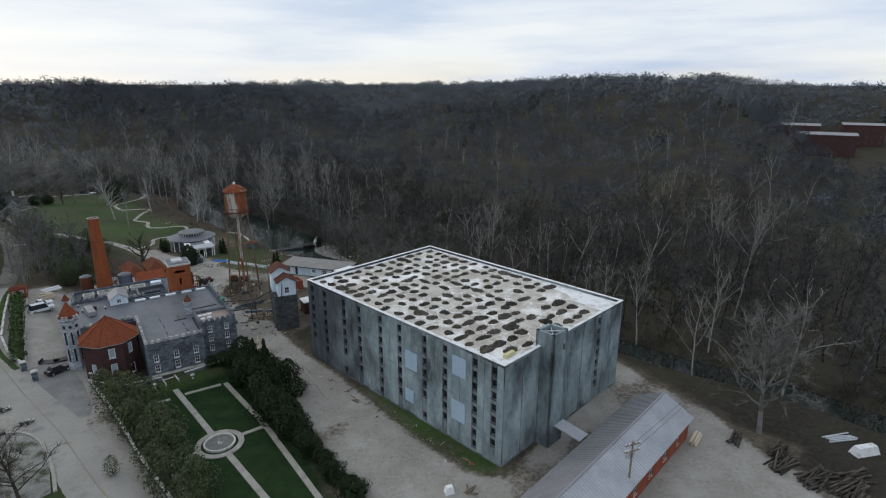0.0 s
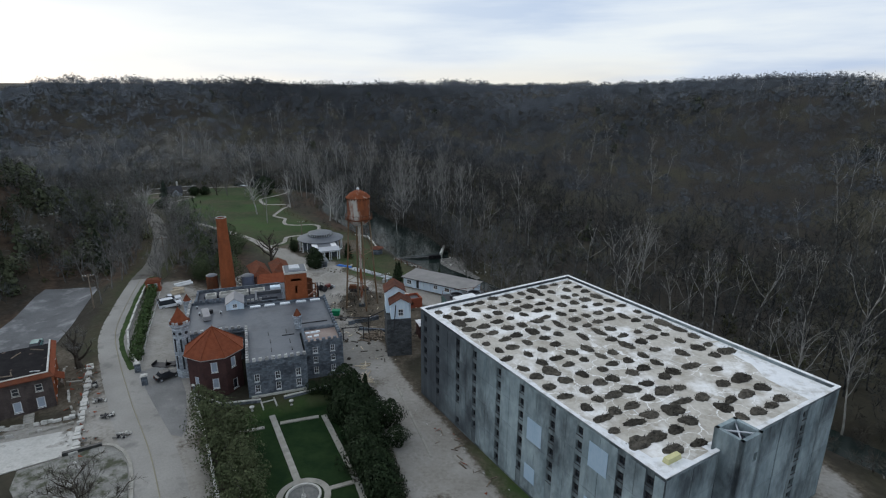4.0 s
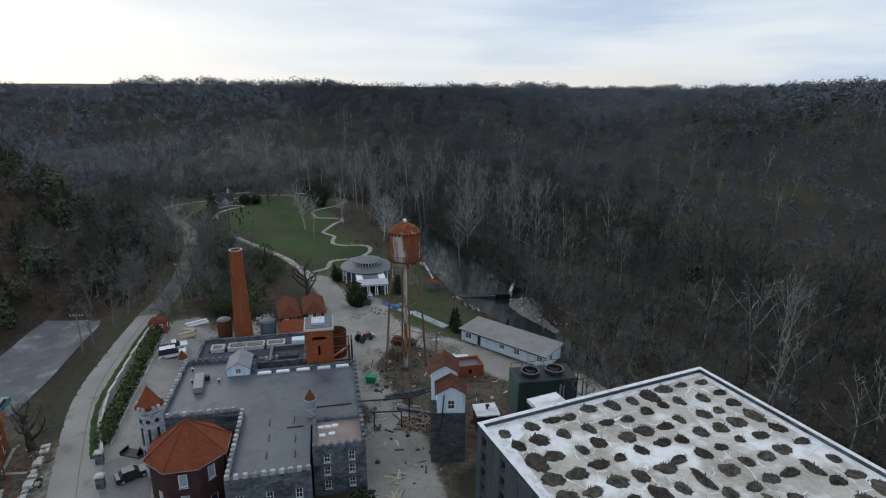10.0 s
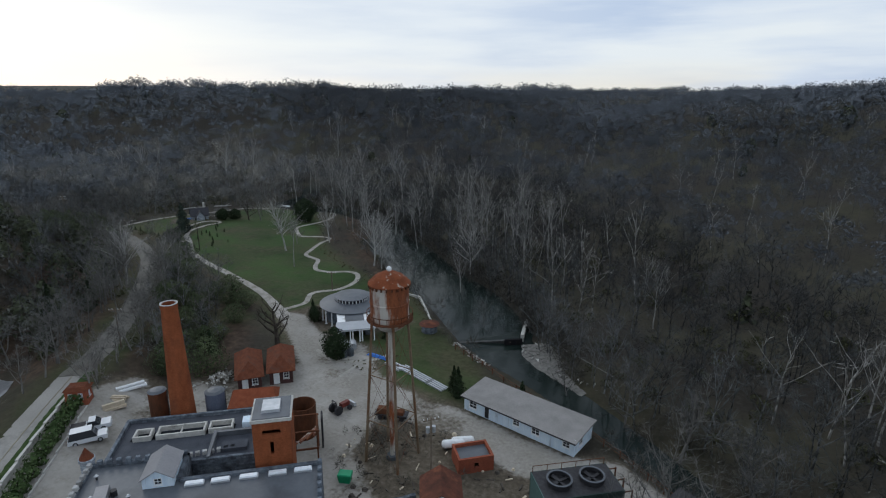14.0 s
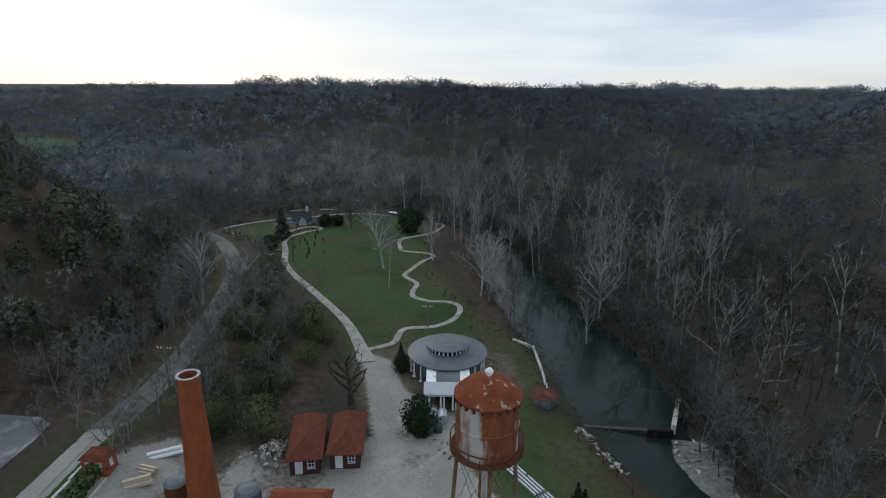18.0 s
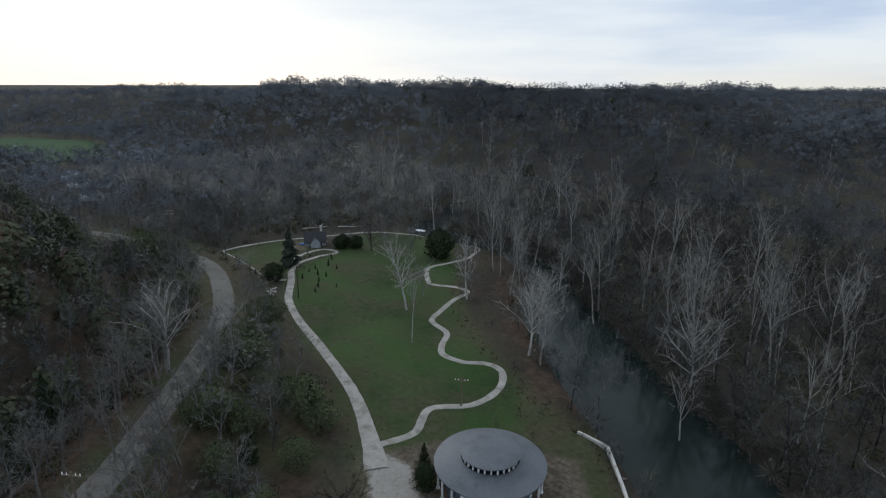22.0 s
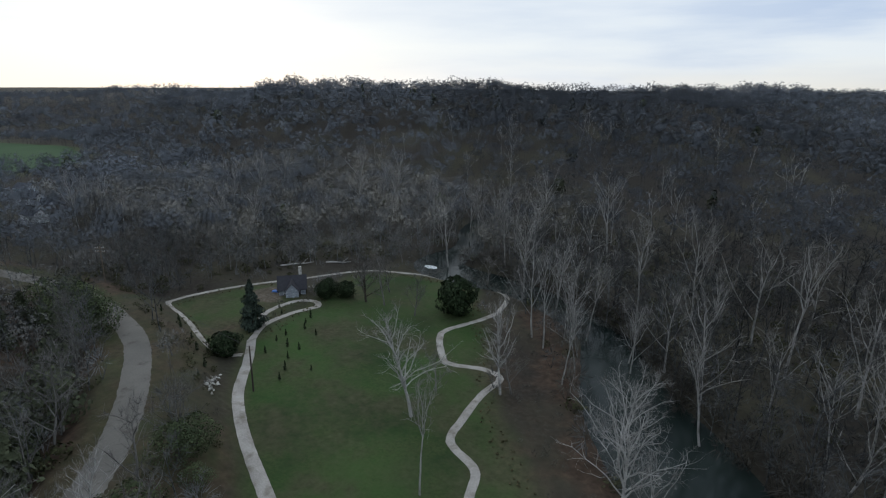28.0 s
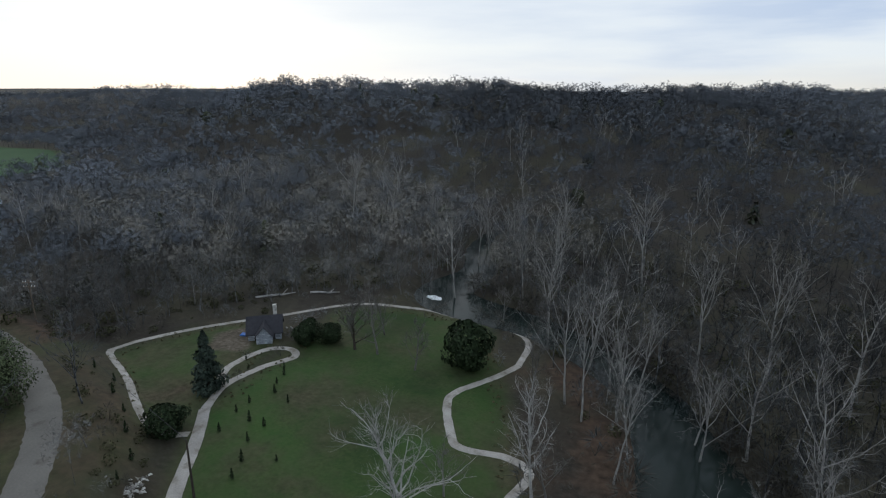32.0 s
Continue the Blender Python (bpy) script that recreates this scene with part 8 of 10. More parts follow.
# ---- old brick office by the road ----
lb = thing("brick_office", -80.3, 77.4, 0, 47.3, "two-storey dark-brick office with a burnt-out roof and an orange-red cornice", "building")
OL, OW, OH = 15.0, 13.9, 5.4
g = Geo()
up = [(OL - c - 0.5, 3.3, OL - c + 0.5, 4.6) for c in (1.8, 4.8, 7.8, 10.8)]
dn = [(OL - c - 0.55, 0.5, OL - c + 0.55, 2.3) for c in (1.9, 4.9, 7.9, 10.9)]
sd = [(c - 0.4, z, c + 0.4, z + 1.5) for c in (2.0, 5.2, 8.4, 11.6) for z in (0.8, 3.2)]
wall(g, (-OL, 0), (0, 0), -0.3, OH, up + dn, 0.4)
wall(g, (-0.4, OW), (-OL + 0.4, OW), -0.3, OH, (), 0.4)
wall(g, (-OL, OW), (-OL, 0.4), -0.3, OH, (), 0.4)
part("wall", g, M_SOOT, lb)
part("street_wall", wall(Geo(), (0, 0.4), (0, OW), -0.3, OH, sd, 0.4), M_BRICK_ORANGE, lb, "orange-painted brick street front")
for h in up:
    window(lb, (-OL, 0), (0, 0), (h[0] + h[2]) / 2, h[1], 1.0, 1.3, M_STONE_PALE, M_PANE, bars=(0, 1))
for h in dn:
    window(lb, (-OL, 0), (0, 0), (h[0] + h[2]) / 2, h[1], 1.1, 1.8, M_WHITE, M_PANE_LIT, bars=(0, 0), name="boarded_window")
for h in sd:
    window(lb, (0, 0.4), (0, OW), (h[0] + h[2]) / 2, h[1], 0.8, 1.5, M_WHITE, M_PANE)
part("cornice", Geo().slab((-OL - 0.2, -0.5, OH + 0.25), (0.5, -0.5, OH + 0.25), (0.0, 0.25, OH + 0.7), (-OL, 0.25, OH + 0.7), 0.15), M_TILE_OLD, lb, "orange-red tiled cornice")
part("cornice", Geo().slab((0.5, -0.5, OH + 0.25), (0.5, OW + 0.2, OH + 0.25), (-0.25, OW, OH + 0.7), (-0.0, 0.25, OH + 0.7), 0.15), M_TILE, lb, "orange-red tiled cornice")
part("coping", Geo().box(-OL, 0.25, OH + 0.6, -0.3, 0.5, OH + 0.82).box(-0.5, 0.5, OH + 0.6, -0.25, OW, OH + 0.82), M_STONE_PALE, lb)
part("burnt_roof", Geo().box(-OL + 0.4, 0.5, OH - 0.3, -0.5, OW - 0.4, OH + 0.25), M_BLACK, lb, "charred black flat roof")
rg = random.Random(31)
for k in range(16):
    x, y = rg.uniform(-OL + 1, -2), rg.uniform(1.5, OW - 2)
    part("rafter", Geo().box(-0.07, -rg.uniform(0.6, 1.5), 0, 0.07, 0.8, 0.14), M_WOOD if k % 3 else M_STEEL, lb, m=pose(x, y, OH + 0.26, rg.uniform(-4, 4), 0, rg.uniform(0, 180)))
part("entry_roof", Geo().slab((1.3, 4.2, 2.6), (1.3, 6.8, 2.6), (0.02, 6.8, 3.3), (0.02, 4.2, 3.3), 0.12), M_TILE, lb, "small orange tiled entry roof")
for y in (4.4, 6.6):
    part("entry_post", Geo().box(1.05, y - 0.07, -0.2, 1.2, y + 0.07, 2.6), M_WOOD, lb)

# terraces, slab and parking ground on that side of the road
def flat(name, poly, z, material, label, category, th=0.25):
    return solo(name, Geo().prism(poly, z - th, z), material, label, category, kind="structure")


def draped(name, poly, material, label, category, lift=0.07, step=2.0):
    """A thin sheet that follows the ground inside a polygon."""
    bm = bmesh.new()
    n = []
    for i in range(len(poly)):
        a, b = Vector(poly[i]), Vector(poly[(i + 1) % len(poly)])
        k = max(1, int((b - a).length / step))
        n += [a.lerp(b, j / k) for j in range(k)]
    f = bm.faces.new([bm.verts.new((p.x, p.y, 0)) for p in n])
    bmesh.ops.triangulate(bm, faces=[f])
    bmesh.ops.subdivide_edges(bm, edges=[e for e in bm.edges if e.calc_length() > 4], cuts=3, use_grid_fill=True)
    bmesh.ops.triangulate(bm, faces=bm.faces[:])
    for v in bm.verts:
        v.co.z = float(lie(v.co.x, v.co.y)) + lift
    bmesh.ops.recalc_face_normals(bm, faces=bm.faces[:])
    me = bpy.data.meshes.new(name)
    bm.to_mesh(me)
    bm.free()
    if me.polygons[0].normal.z < 0:
        me.flip_normals()
    me.materials.append(material)
    return tagged(new(name, me), label, category, kind="structure")


draped("parking_ground", [(-112, 84), (-98, 92), (-103, 101.4), (-108.5, 110), (-113.6, 118.2), (-117.5, 121.5), (-122, 121.8), (-129, 117.6), (-127, 113), (-120, 102), (-115, 92)], M_LOT, "cracked old tarmac parking ground with pale patches", "parking", 0.12)
draped("wheat_field", FIELD, M_CROP, "bright green winter wheat field beyond the woods", "field", 0.6, 25.0)
flat("concrete_slab", [(-86, 65), (-79.8, 67.4), (-73, 72.5), (-71.4, 72.5), (-67.8, 68.3), (-73, 62.6), (-80, 57)], 0.12, M_SLAB, "old bare mottled concrete floor slab beside the road", "slab")
flat("gravel_bed", [(-68.0, 67.6), (-65.3, 70.6), (-63.5, 71.0), (-61.1, 70.2), (-58.6, 68.5), (-56.0, 66.0), (-52.7, 62.3), (-50.0, 58.6), (-53.0, 54.5), (-61.0, 56.5), (-69.0, 60.5), (-71.6, 63.6)], 0.13, M_BED, "old round bed of mottled gravel and grass beside the road", "gravel bed")
draped("forecourt", [(-75.4, 89.0), (-73.4, 92.2), (-68.4, 91.0), (-63.3, 86.2), (-58.4, 80.4), (-56.4, 77.6), (-55.6, 75.6), (-57.4, 75.6), (-61.3, 78.4), (-68.4, 83.6)], M_FORECOURT, "dark worn tarmac forecourt before the castle gate", "forecourt", 0.05)
strip("verge", [(-77.0, 89.4), (-83.1, 94.0), (-88.8, 99.7), (-95.3, 109.3), (-101.5, 119.3), (-104.4, 126.0)], 1.3, M_VERGE, "narrow green grass verge below the roadside wall", "verge", 0.13, rough=0.2, seed=6)
rg = random.Random(77)


def broken_wall(line, w, h, label, material, gaps=0.12):
    """A ruined low wall: tilted blocks of uneven size along a line."""
    o = thing("broken_wall", line[0][0], line[0][1], 0, 0, label, "wall", "broken walls")
    p = polyline(line, 0.85)
    for i in range(len(p) - 1):
        if rg.random() < gaps:
            continue
        d = p[i + 1] - p[i]
        L_ = float(np.hypot(*d[:2])) * rg.uniform(0.8, 1.05)
        hh, ww = h * rg.uniform(0.45, 1.2), w * rg.uniform(0.6, 1.15)
        z = float(lie(p[i][0], p[i][1]))
        part("block", Geo().box(-L_ / 2, -ww / 2, -0.3, L_ / 2, ww / 2, hh, bev=0.04), material if rg.random() < 0.75 else M_SLAB, o,
             m=Matrix.Translation((p[i][0] - line[0][0] + d[0] / 2 + rg.uniform(-0.1, 0.1), p[i][1] - line[0][1] + d[1] / 2 + rg.uniform(-0.1, 0.1), z)) @ pose(0, 0, 0, rg.uniform(-5, 5), rg.uniform(-4, 4), math.degrees(math.atan2(d[1], d[0])) + rg.uniform(-7, 7)))
    return o


broken_wall([(-85.6, 88.9), (-80.1, 83.0), (-77.3, 79.7), (-72.9, 74.8), (-67.2, 68.2)], 1.05, 0.4, "broken pale concrete wall along the roadside", M_STONE_PALE)
broken_wall([(-82.6, 81.6), (-79.2, 78.6), (-75.4, 76.0)], 0.5, 0.35, "crumbling pale terrace wall before the office", M_PAVE, 0.3)
broken_wall([(-87.5, 68.6), (-81.4, 70.6), (-77.0, 73.8), (-74.6, 75.5)], 0.55, 0.55, "broken pale terrace wall below the office", M_STONE_PALE)
broken_wall([(-86.6, 66.6), (-80.2, 68.8), (-75.8, 72.0), (-73.4, 74.3)], 0.45, 0.5, "broken pale terrace wall below the office", M_PAVE, 0.25)
for a, b in (((-85.2, 82.8), (-82.4, 84.2)), ((-82.3, 84.6), (-87.1, 89.3)), ((-87.5, 89.2), (-89.4, 87.3)), ((-89.3, 86.9), (-85.5, 83.0))):
    d = (Vector(b) - Vector(a)).normalized() * 0.2
    solo("planter_wall", Geo().prism([(a[0] + d.y, a[1] - d.x), (b[0] + d.y, b[1] - d.x), (b[0] - d.y, b[1] + d.x), (a[0] - d.y, a[1] + d.x)], -0.3, 0.6), M_PAVE, "low pale stone wall round the planted tree", "wall", "planter walls")
st = thing("terrace_steps", -82.0, 74.1, 0, 47, "worn pale stone steps down from the office door", "steps")
for k in range(6):
    part("step", Geo().box(-0.7, -0.72 * k - 0.7, -0.4, 0.7, -0.72 * k, 0.42 - 0.07 * k, bev=0.02), M_PAVE, st)
rub = [Geo().add([(rg.uniform(-1, 1) * 0.45, rg.uniform(-1, 1) * 0.35, z) for z in (0, 0, 0.1, 0.26, 0.3)], [(0, 1, 2), (1, 3, 2), (3, 4, 2), (0, 2, 4), (0, 4, 3), (0, 3, 1)]).mesh("stone", m_) for m_ in (M_ROCK, M_STONE_PALE, M_ROCK, M_SLAB, M_WOOD, M_BRICK)]
rb = thing("rubble", -75, 78, 0, 0, "loose broken stones and timber along the roadside wall", "rubble")
for k in range(150):
    t = rg.random()
    x, y = -86 + 20 * t + rg.gauss(0, 0.9), 88.6 - 21 * t + rg.gauss(0, 0.9)
    part("stone", rg.choice(rub), None, rb, m=Matrix.Translation((x + 75, y - 78, float(lie(x, y)) + 0.02)) @ Matrix.Rotation(rg.uniform(0, 6.28), 4, "Z") @ Matrix.Scale(rg.uniform(0.35, 1.2), 4))
brick_me = [Geo().box(-0.3, -0.13, -0.1, 0.3, 0.13, 0.12, bev=0.02).mesh("brick", m_) for m_ in (M_STONE_PALE, M_ROCK, M_DARKMETAL)]
for x, y, n in ((-63.9, 73.5, 24), (-69.9, 76.8, 16), (-74.6, 80.0, 14), (-79.0, 83.5, 10)):
    o = thing("debris_heap", x, y, float(lie(x, y)) + 0.1, 47, "low heap of dark and pale masonry debris at the roadside", "debris", "roadside debris")
    for k in range(n):
        part("brick", rg.choice(brick_me), None, o, m=Matrix.Translation((rg.gauss(0, 0.55), rg.gauss(0, 0.35), 0.1 + 0.22 * (k % 3) * rg.random())) @ pose(0, 0, 0, rg.uniform(-20, 20), rg.uniform(-20, 20), rg.uniform(0, 180)))

# ---- sunken garden ----
GZ0 = -0.93
AX = Vector((-33.0 + 47.6, 70.0 - 86.2)).normalized()
AN = Vector((-AX.y, AX.x))


def garden_slab(name, pts, w, label):
    for a, b in zip(pts[:-1], pts[1:]):
        a, b = Vector(a), Vector(b)
        d = (b - a).normalized()
        n = Vector((-d.y, d.x)) * w / 2
        k = max(1, int((b - a).length / 1.6))
        for i in range(k):
            p, q = a.lerp(b, i / k) + d * 0.02, a.lerp(b, (i + 1) / k) - d * 0.02
            yield Geo().prism([tuple(p - n), tuple(q - n), tuple(q + n), tuple(p + n)], GZ0 - 0.1, GZ0 + 0.09)


gp = thing("garden_paths", 0, 0, 0, 0, "straight pale concrete paths across the sunken garden lawn", "garden path", kind="structure")
C0 = Vector((-33.0, 70.0))
R = [Vector(p) for p in ((-38.7, 87.3), (-27.6, 74.5), (-15.9, 58.8), (-11.5, 53.2))]
for pts, w in (([(-46.6, 85.1), C0 - AX * 3.3], 0.9), ([C0 + AX * 3.3, (-22.9, 58.9), (-17.5, 53.0)], 0.9), (R, 0.8), ([(-44.3, 83.6), (-39.3, 86.8)], 0.65), ([C0 + AN * 3.3, R[1]], 0.65),
               ([(-52.0, 79.6), (-38.6, 65.6), (-27.5, 53.0)], 0.8), ([C0 - AN * 3.3, (-38.6, 65.6)], 0.65), ([(-46.0, 82.0), (-50.5, 78.6)], 0.65)):
    for g in garden_slab("slab", pts, w, ""):
        part("slab", g, M_PAVE, gp)
fo = thing("round_pool", -33.0, 70.0, GZ0, 0, "round garden pool with pale stone kerbs and a dry gravel centre", "pool")
part("outer_paving", Geo().lathe(0, 0, [(2.62, -0.1), (2.62, 0.1), (3.45, 0.1), (3.45, -0.1)][::-1], 48), M_PAVE, fo)
part("planting_ring", Geo().lathe(0, 0, [(2.62, -0.05), (2.62, 0.06), (2.24, 0.06), (2.24, -0.05)], 48), M_HEDGE, fo, "dark planted ring")
part("kerb", Geo().lathe(0, 0, [(2.24, -0.1), (2.24, 0.36), (1.98, 0.36), (1.98, 0.0)], 48), M_STONE_PALE, fo)
part("basin", Geo().cyl(0, 0, -0.1, 0.08, 1.98, 1.98, 40), mat("dry_basin", (0.12, 0.125, 0.12), (0.2, 0.2, 0.19), 2.0), fo, "grey dry basin floor")
part("fountain_post", Geo().cyl(0, 0, 0.08, 1.5, 0.07, 0.05, 8).cyl(0, 0, 0.08, 0.35, 0.35, 0.25, 10), M_STONE_PALE, fo)
stp = thing("garden_steps", -47.5, 86.1, -1.0, math.degrees(math.atan2(AX.y, AX.x)) + 90, "pale stone steps from the castle down to the garden", "steps")
for k in range(6):
    part("tread", Geo().box(-0.9, 0.3 * k, -0.2, 0.9, 0.3 * k + 0.34, 0.17 * (k + 1)), M_STONE_PALE, stp)
for x in (-1.15, 0.95):
    part("cheek_wall", Geo().box(x, -0.3, -0.2, x + 0.2, 2.1, 1.25), M_STONE_PALE, stp)
urn = Geo().lathe(0, 0, [(0.22, 0), (0.12, 0.2), (0.14, 0.35), (0.4, 0.75), (0.36, 0.8), (0.02, 0.6)], 12).mesh("urn", M_STONE_PALE)
for x, y in ((-49.6, 84.4), (-44.6, 87.8)):
    solo("garden_urn", urn, None, "pale stone urn beside the garden steps", "urn", "garden urns", m=pose(x, y, float(lie(x, y))))


def low_wall(name, pts, z0, z1, th, material, label, group="", cap=None):
    o = thing(name, 0, 0, 0, 0, label, "wall", group)
    for a, b in zip(pts[:-1], pts[1:]):
        a, b = Vector(a), Vector(b)
        d = (b - a).normalized()
        n = Vector((-d.y, d.x)) * th / 2
        k = max(1, int((b - a).length / 3.0))
        for i in range(k):
            p, q = a.lerp(b, i / k), a.lerp(b, (i + 1) / k)
            z = float(lie((p.x + q.x) / 2, (p.y + q.y) / 2))
            part("section", Geo().prism([tuple(p - n), tuple(q - n), tuple(q + n), tuple(p + n)], z + z0, z + z1), material, o)
            if cap:
                m_ = n * 1.25
                part("capstone", Geo().prism([tuple(p - m_ + d * 0.02), tuple(q - m_ - d * 0.02), tuple(q + m_ - d * 0.02), tuple(p + m_ + d * 0.02)], z + z1, z + z1 + 0.12), cap, o)
    return o


low_wall("garden_wall", [(-61.6, 85.6), (-51.2, 75.4), (-43.4, 66.9), (-34.2, 57.8), (-26, 49.5)], -0.5, 0.7, 0.35, M_STONE, "long low stone garden wall beside the road", cap=M_STONE_PALE)
low_wall("terrace_kerb", [(-61.0, 85.4), (-55.0, 84.0), (-49.5, 86.8)], -0.5, 0.5, 0.3, M_STONE, "pale-capped terrace wall below the rotunda", cap=M_STONE_PALE)
low_wall("terrace_edge", [(-46.4, 88.6), (-41.5, 93.0), (-38.2, 96.2), (-36.8, 94.6)], -0.5, 0.45, 0.3, M_STONE, "pale-capped terrace wall below the castle front", cap=M_STONE_PALE)
low_wall("roadside_wall", [(-76.3, 90.2), (-82.4, 94.6), (-88.0, 100.4), (-94.5, 110.0), (-100.6, 119.6)], -0.5, 0.8, 0.3, M_STONE_PALE, "pale rendered wall along the road beside a hedge", cap=M_STONE_PALE)
low_wall("bed_kerb", [(-65.0, 71.1), (-63.4, 71.4), (-61.0, 70.6), (-58.4, 68.9), (-55.8, 66.4), (-52.4, 62.6), (-49.6, 58.8)], -0.3, 0.2, 0.45, M_PAVE, "worn pale kerb curving round the gravel bed")
low_wall("charred_beam_wall", [(-68.6, 67.7), (-65.2, 71.0)], -0.2, 0.5, 0.5, M_WETSTONE, "low dark broken wall at the edge of the gravel bed")
low_wall("yard_kerb", [(-77.6, 92.4), (-84.0, 101.0), (-90.4, 110.5), (-96.6, 119.6)], -0.3, 0.2, 0.2, M_STONE_PALE, "low pale kerb between hedge and yard")
for x, y in ((-75.6, 89.3), (-71.4, 86.2), (-61.4, 86.4)):
    o = thing("gate_pier", x, y, float(lie(x, y)), 40, "square pale stone gate pier with a cap", "gate pier", "gate piers")
    part("shaft", Geo().box(-0.45, -0.45, -0.3, 0.45, 0.45, 1.7), M_STONE, o)
    part("cap", Geo().box(-0.58, -0.58, 1.7, 0.58, 0.58, 1.9, bev=0.2), M_STONE_PALE, o)
hd = polyline([(-79.0, 92.6), (-85.0, 100.4), (-91.8, 110.0), (-98.0, 119.0)], 2.0)
hm = [leafy(600 + k, "round", 1.9, 1.3, 420, 0.19).mesh("hedge_clump", M_CLIPPED) for k in range(3)]
hg = thing("hedge", 0, 0, 0, 0, "long clipped dark green hedge inside the roadside wall", "hedge")
for i, p in enumerate(hd):
    part("hedge_clump", hm[i % 3], None, hg, m=pose(p[0], p[1], float(lie(p[0], p[1])) - 0.1, 0, 0, 67 * i))

# ---- yard things ----
o = thing("gatehouse", -98.4, 119.8, float(lie(-98.4, 119.8)), 33, "tiny red-brick gatehouse with white-framed windows", "gatehouse")
g = Geo()
wall(g, (-1.5, -1.1), (1.5, -1.1), -0.3, 2.3, [(0.4, 0.9, 1.1, 1.9), (1.8, 0.9, 2.5, 1.9)], 0.2)
wall(g, (1.5, -0.9), (1.5, 0.9), -0.3, 2.3, [(0.55, 0.9, 1.25, 1.9)], 0.2)
wall(g, (1.5, 1.1), (-1.5, 1.1), -0.3, 2.3, (), 0.2)
wall(g, (-1.5, 0.9), (-1.5, -0.9), -0.3, 2.3, (), 0.2)
part("wall", g, M_BRICK, o)
for s_ in (0.75, 2.15):
    window(o, (-1.5, -1.1), (1.5, -1.1), s_, 0.9, 0.7, 1.0, M_WHITE, M_PANE_LIT, depth=0.05)
window(o, (1.5, -0.9), (1.5, 0.9), 0.9, 0.9, 0.7, 1.0, M_WHITE, M_PANE_LIT, depth=0.05)
part("roof", Geo().box(-1.75, -1.35, 2.3, 1.75, 1.35, 2.8, bev=0.5), M_TILE_OLD, o)


def car(name, x, y, rz, paint, label, L=4.6, Wd=1.85, van=False, pick=False):
    o = thing(name, x, y, float(lie(x, y)) + 0.02, rz, label, "pickup" if pick else ("van" if van else "car"))
    g = Geo()
    g.box(-L / 2, -Wd / 2, 0.35, L / 2, Wd / 2, 0.95, bev=0.06)
    part("body", g, paint, o)
    x0, x1, zt = (-L / 2 + 0.1, L / 2 - 1.2, 2.0) if van else ((-0.5, L / 2 - 1.3, 1.6) if pick else (-L / 2 + 0.5, L / 2 - 1.1, 1.45))
    c = Geo().add([(x0, -Wd / 2 + 0.06, 0.95), (x1, -Wd / 2 + 0.06, 0.95), (x1, Wd / 2 - 0.06, 0.95), (x0, Wd / 2 - 0.06, 0.95), (x0 + 0.35, -Wd / 2 + 0.22, zt), (x1 - 0.6, -Wd / 2 + 0.22, zt), (x1 - 0.6, Wd / 2 - 0.22, zt), (x0 + 0.35, Wd / 2 - 0.22, zt)],
                  [(4, 5, 6, 7), (0, 1, 5, 4), (1, 2, 6, 5), (2, 3, 7, 6), (3, 0, 4, 7)])
    part("glasshouse", c, M_PANE, o, "dark tinted windows")
    part("roof", Geo().box(x0 + 0.33, -Wd / 2 + 0.2, zt, x1 - 0.58, Wd / 2 - 0.2, zt + 0.05), paint, o)
    if pick:
        part("bed", Geo().box(-L / 2 + 0.1, -Wd / 2 + 0.1, 0.952, -0.6, Wd / 2 - 0.1, 0.98), M_DARKMETAL, o)
    for sx in (-1, 1):
        for sy in (-1, 1):
            w_ = part("wheel", Geo().tube((sx * L * 0.31, sy * Wd / 2 - sy * 0.22, 0.34), (sx * L * 0.31, sy * Wd / 2 + sy * 0.02, 0.34), 0.34, n=12), M_DARKMETAL, o)
            part("hubcap", Geo().tube((sx * L * 0.31, sy * Wd / 2, 0.34), (sx * L * 0.31, sy * Wd / 2 + sy * 0.035, 0.34), 0.19, n=10), M_STEEL, w_)
        for y0 in (-0.75, 0.45):
            part("headlight" if sx > 0 else "tail_light", Geo().box(sx * L / 2 - 0.03, y0, 0.65, sx * L / 2 + 0.02, y0 + 0.3, 0.82), M_WHITE if sx > 0 else M_TILE, o)
    return o


P_BLACK = mat("black_paint", (0.02, 0.021, 0.024), (0.03, 0.03, 0.034), 1.0, 0.25, bump=0)
P_WHITE = mat("white_car_paint", (0.55, 0.58, 0.62), (0.62, 0.65, 0.68), 1.0, 0.3, bump=0)
P_TEAL = mat("teal_car_paint", (0.06, 0.16, 0.16), (0.08, 0.19, 0.19), 1.0, 0.3, bump=0)
P_RED = mat("red_machine_paint", (0.10, 0.02, 0.016), (0.16, 0.034, 0.024), 1.0, 0.5, bump=0)
car("parked_car", -69.3, 89.0, 62, P_BLACK, "small black car parked by the gate", 3.9, 1.7)
car("white_pickup", -91.6, 116.4, 48, P_WHITE, "white pickup truck parked in the yard", 5.2, 1.95, pick=True)
car("white_van", -89.8, 114.6, 50, P_WHITE, "white service van parked beside a pickup", 4.8, 1.9, van=True)
car("teal_car", -102.5, 92.7, 130, P_TEAL, "teal green car parked on the old tarmac", 4.3, 1.75)
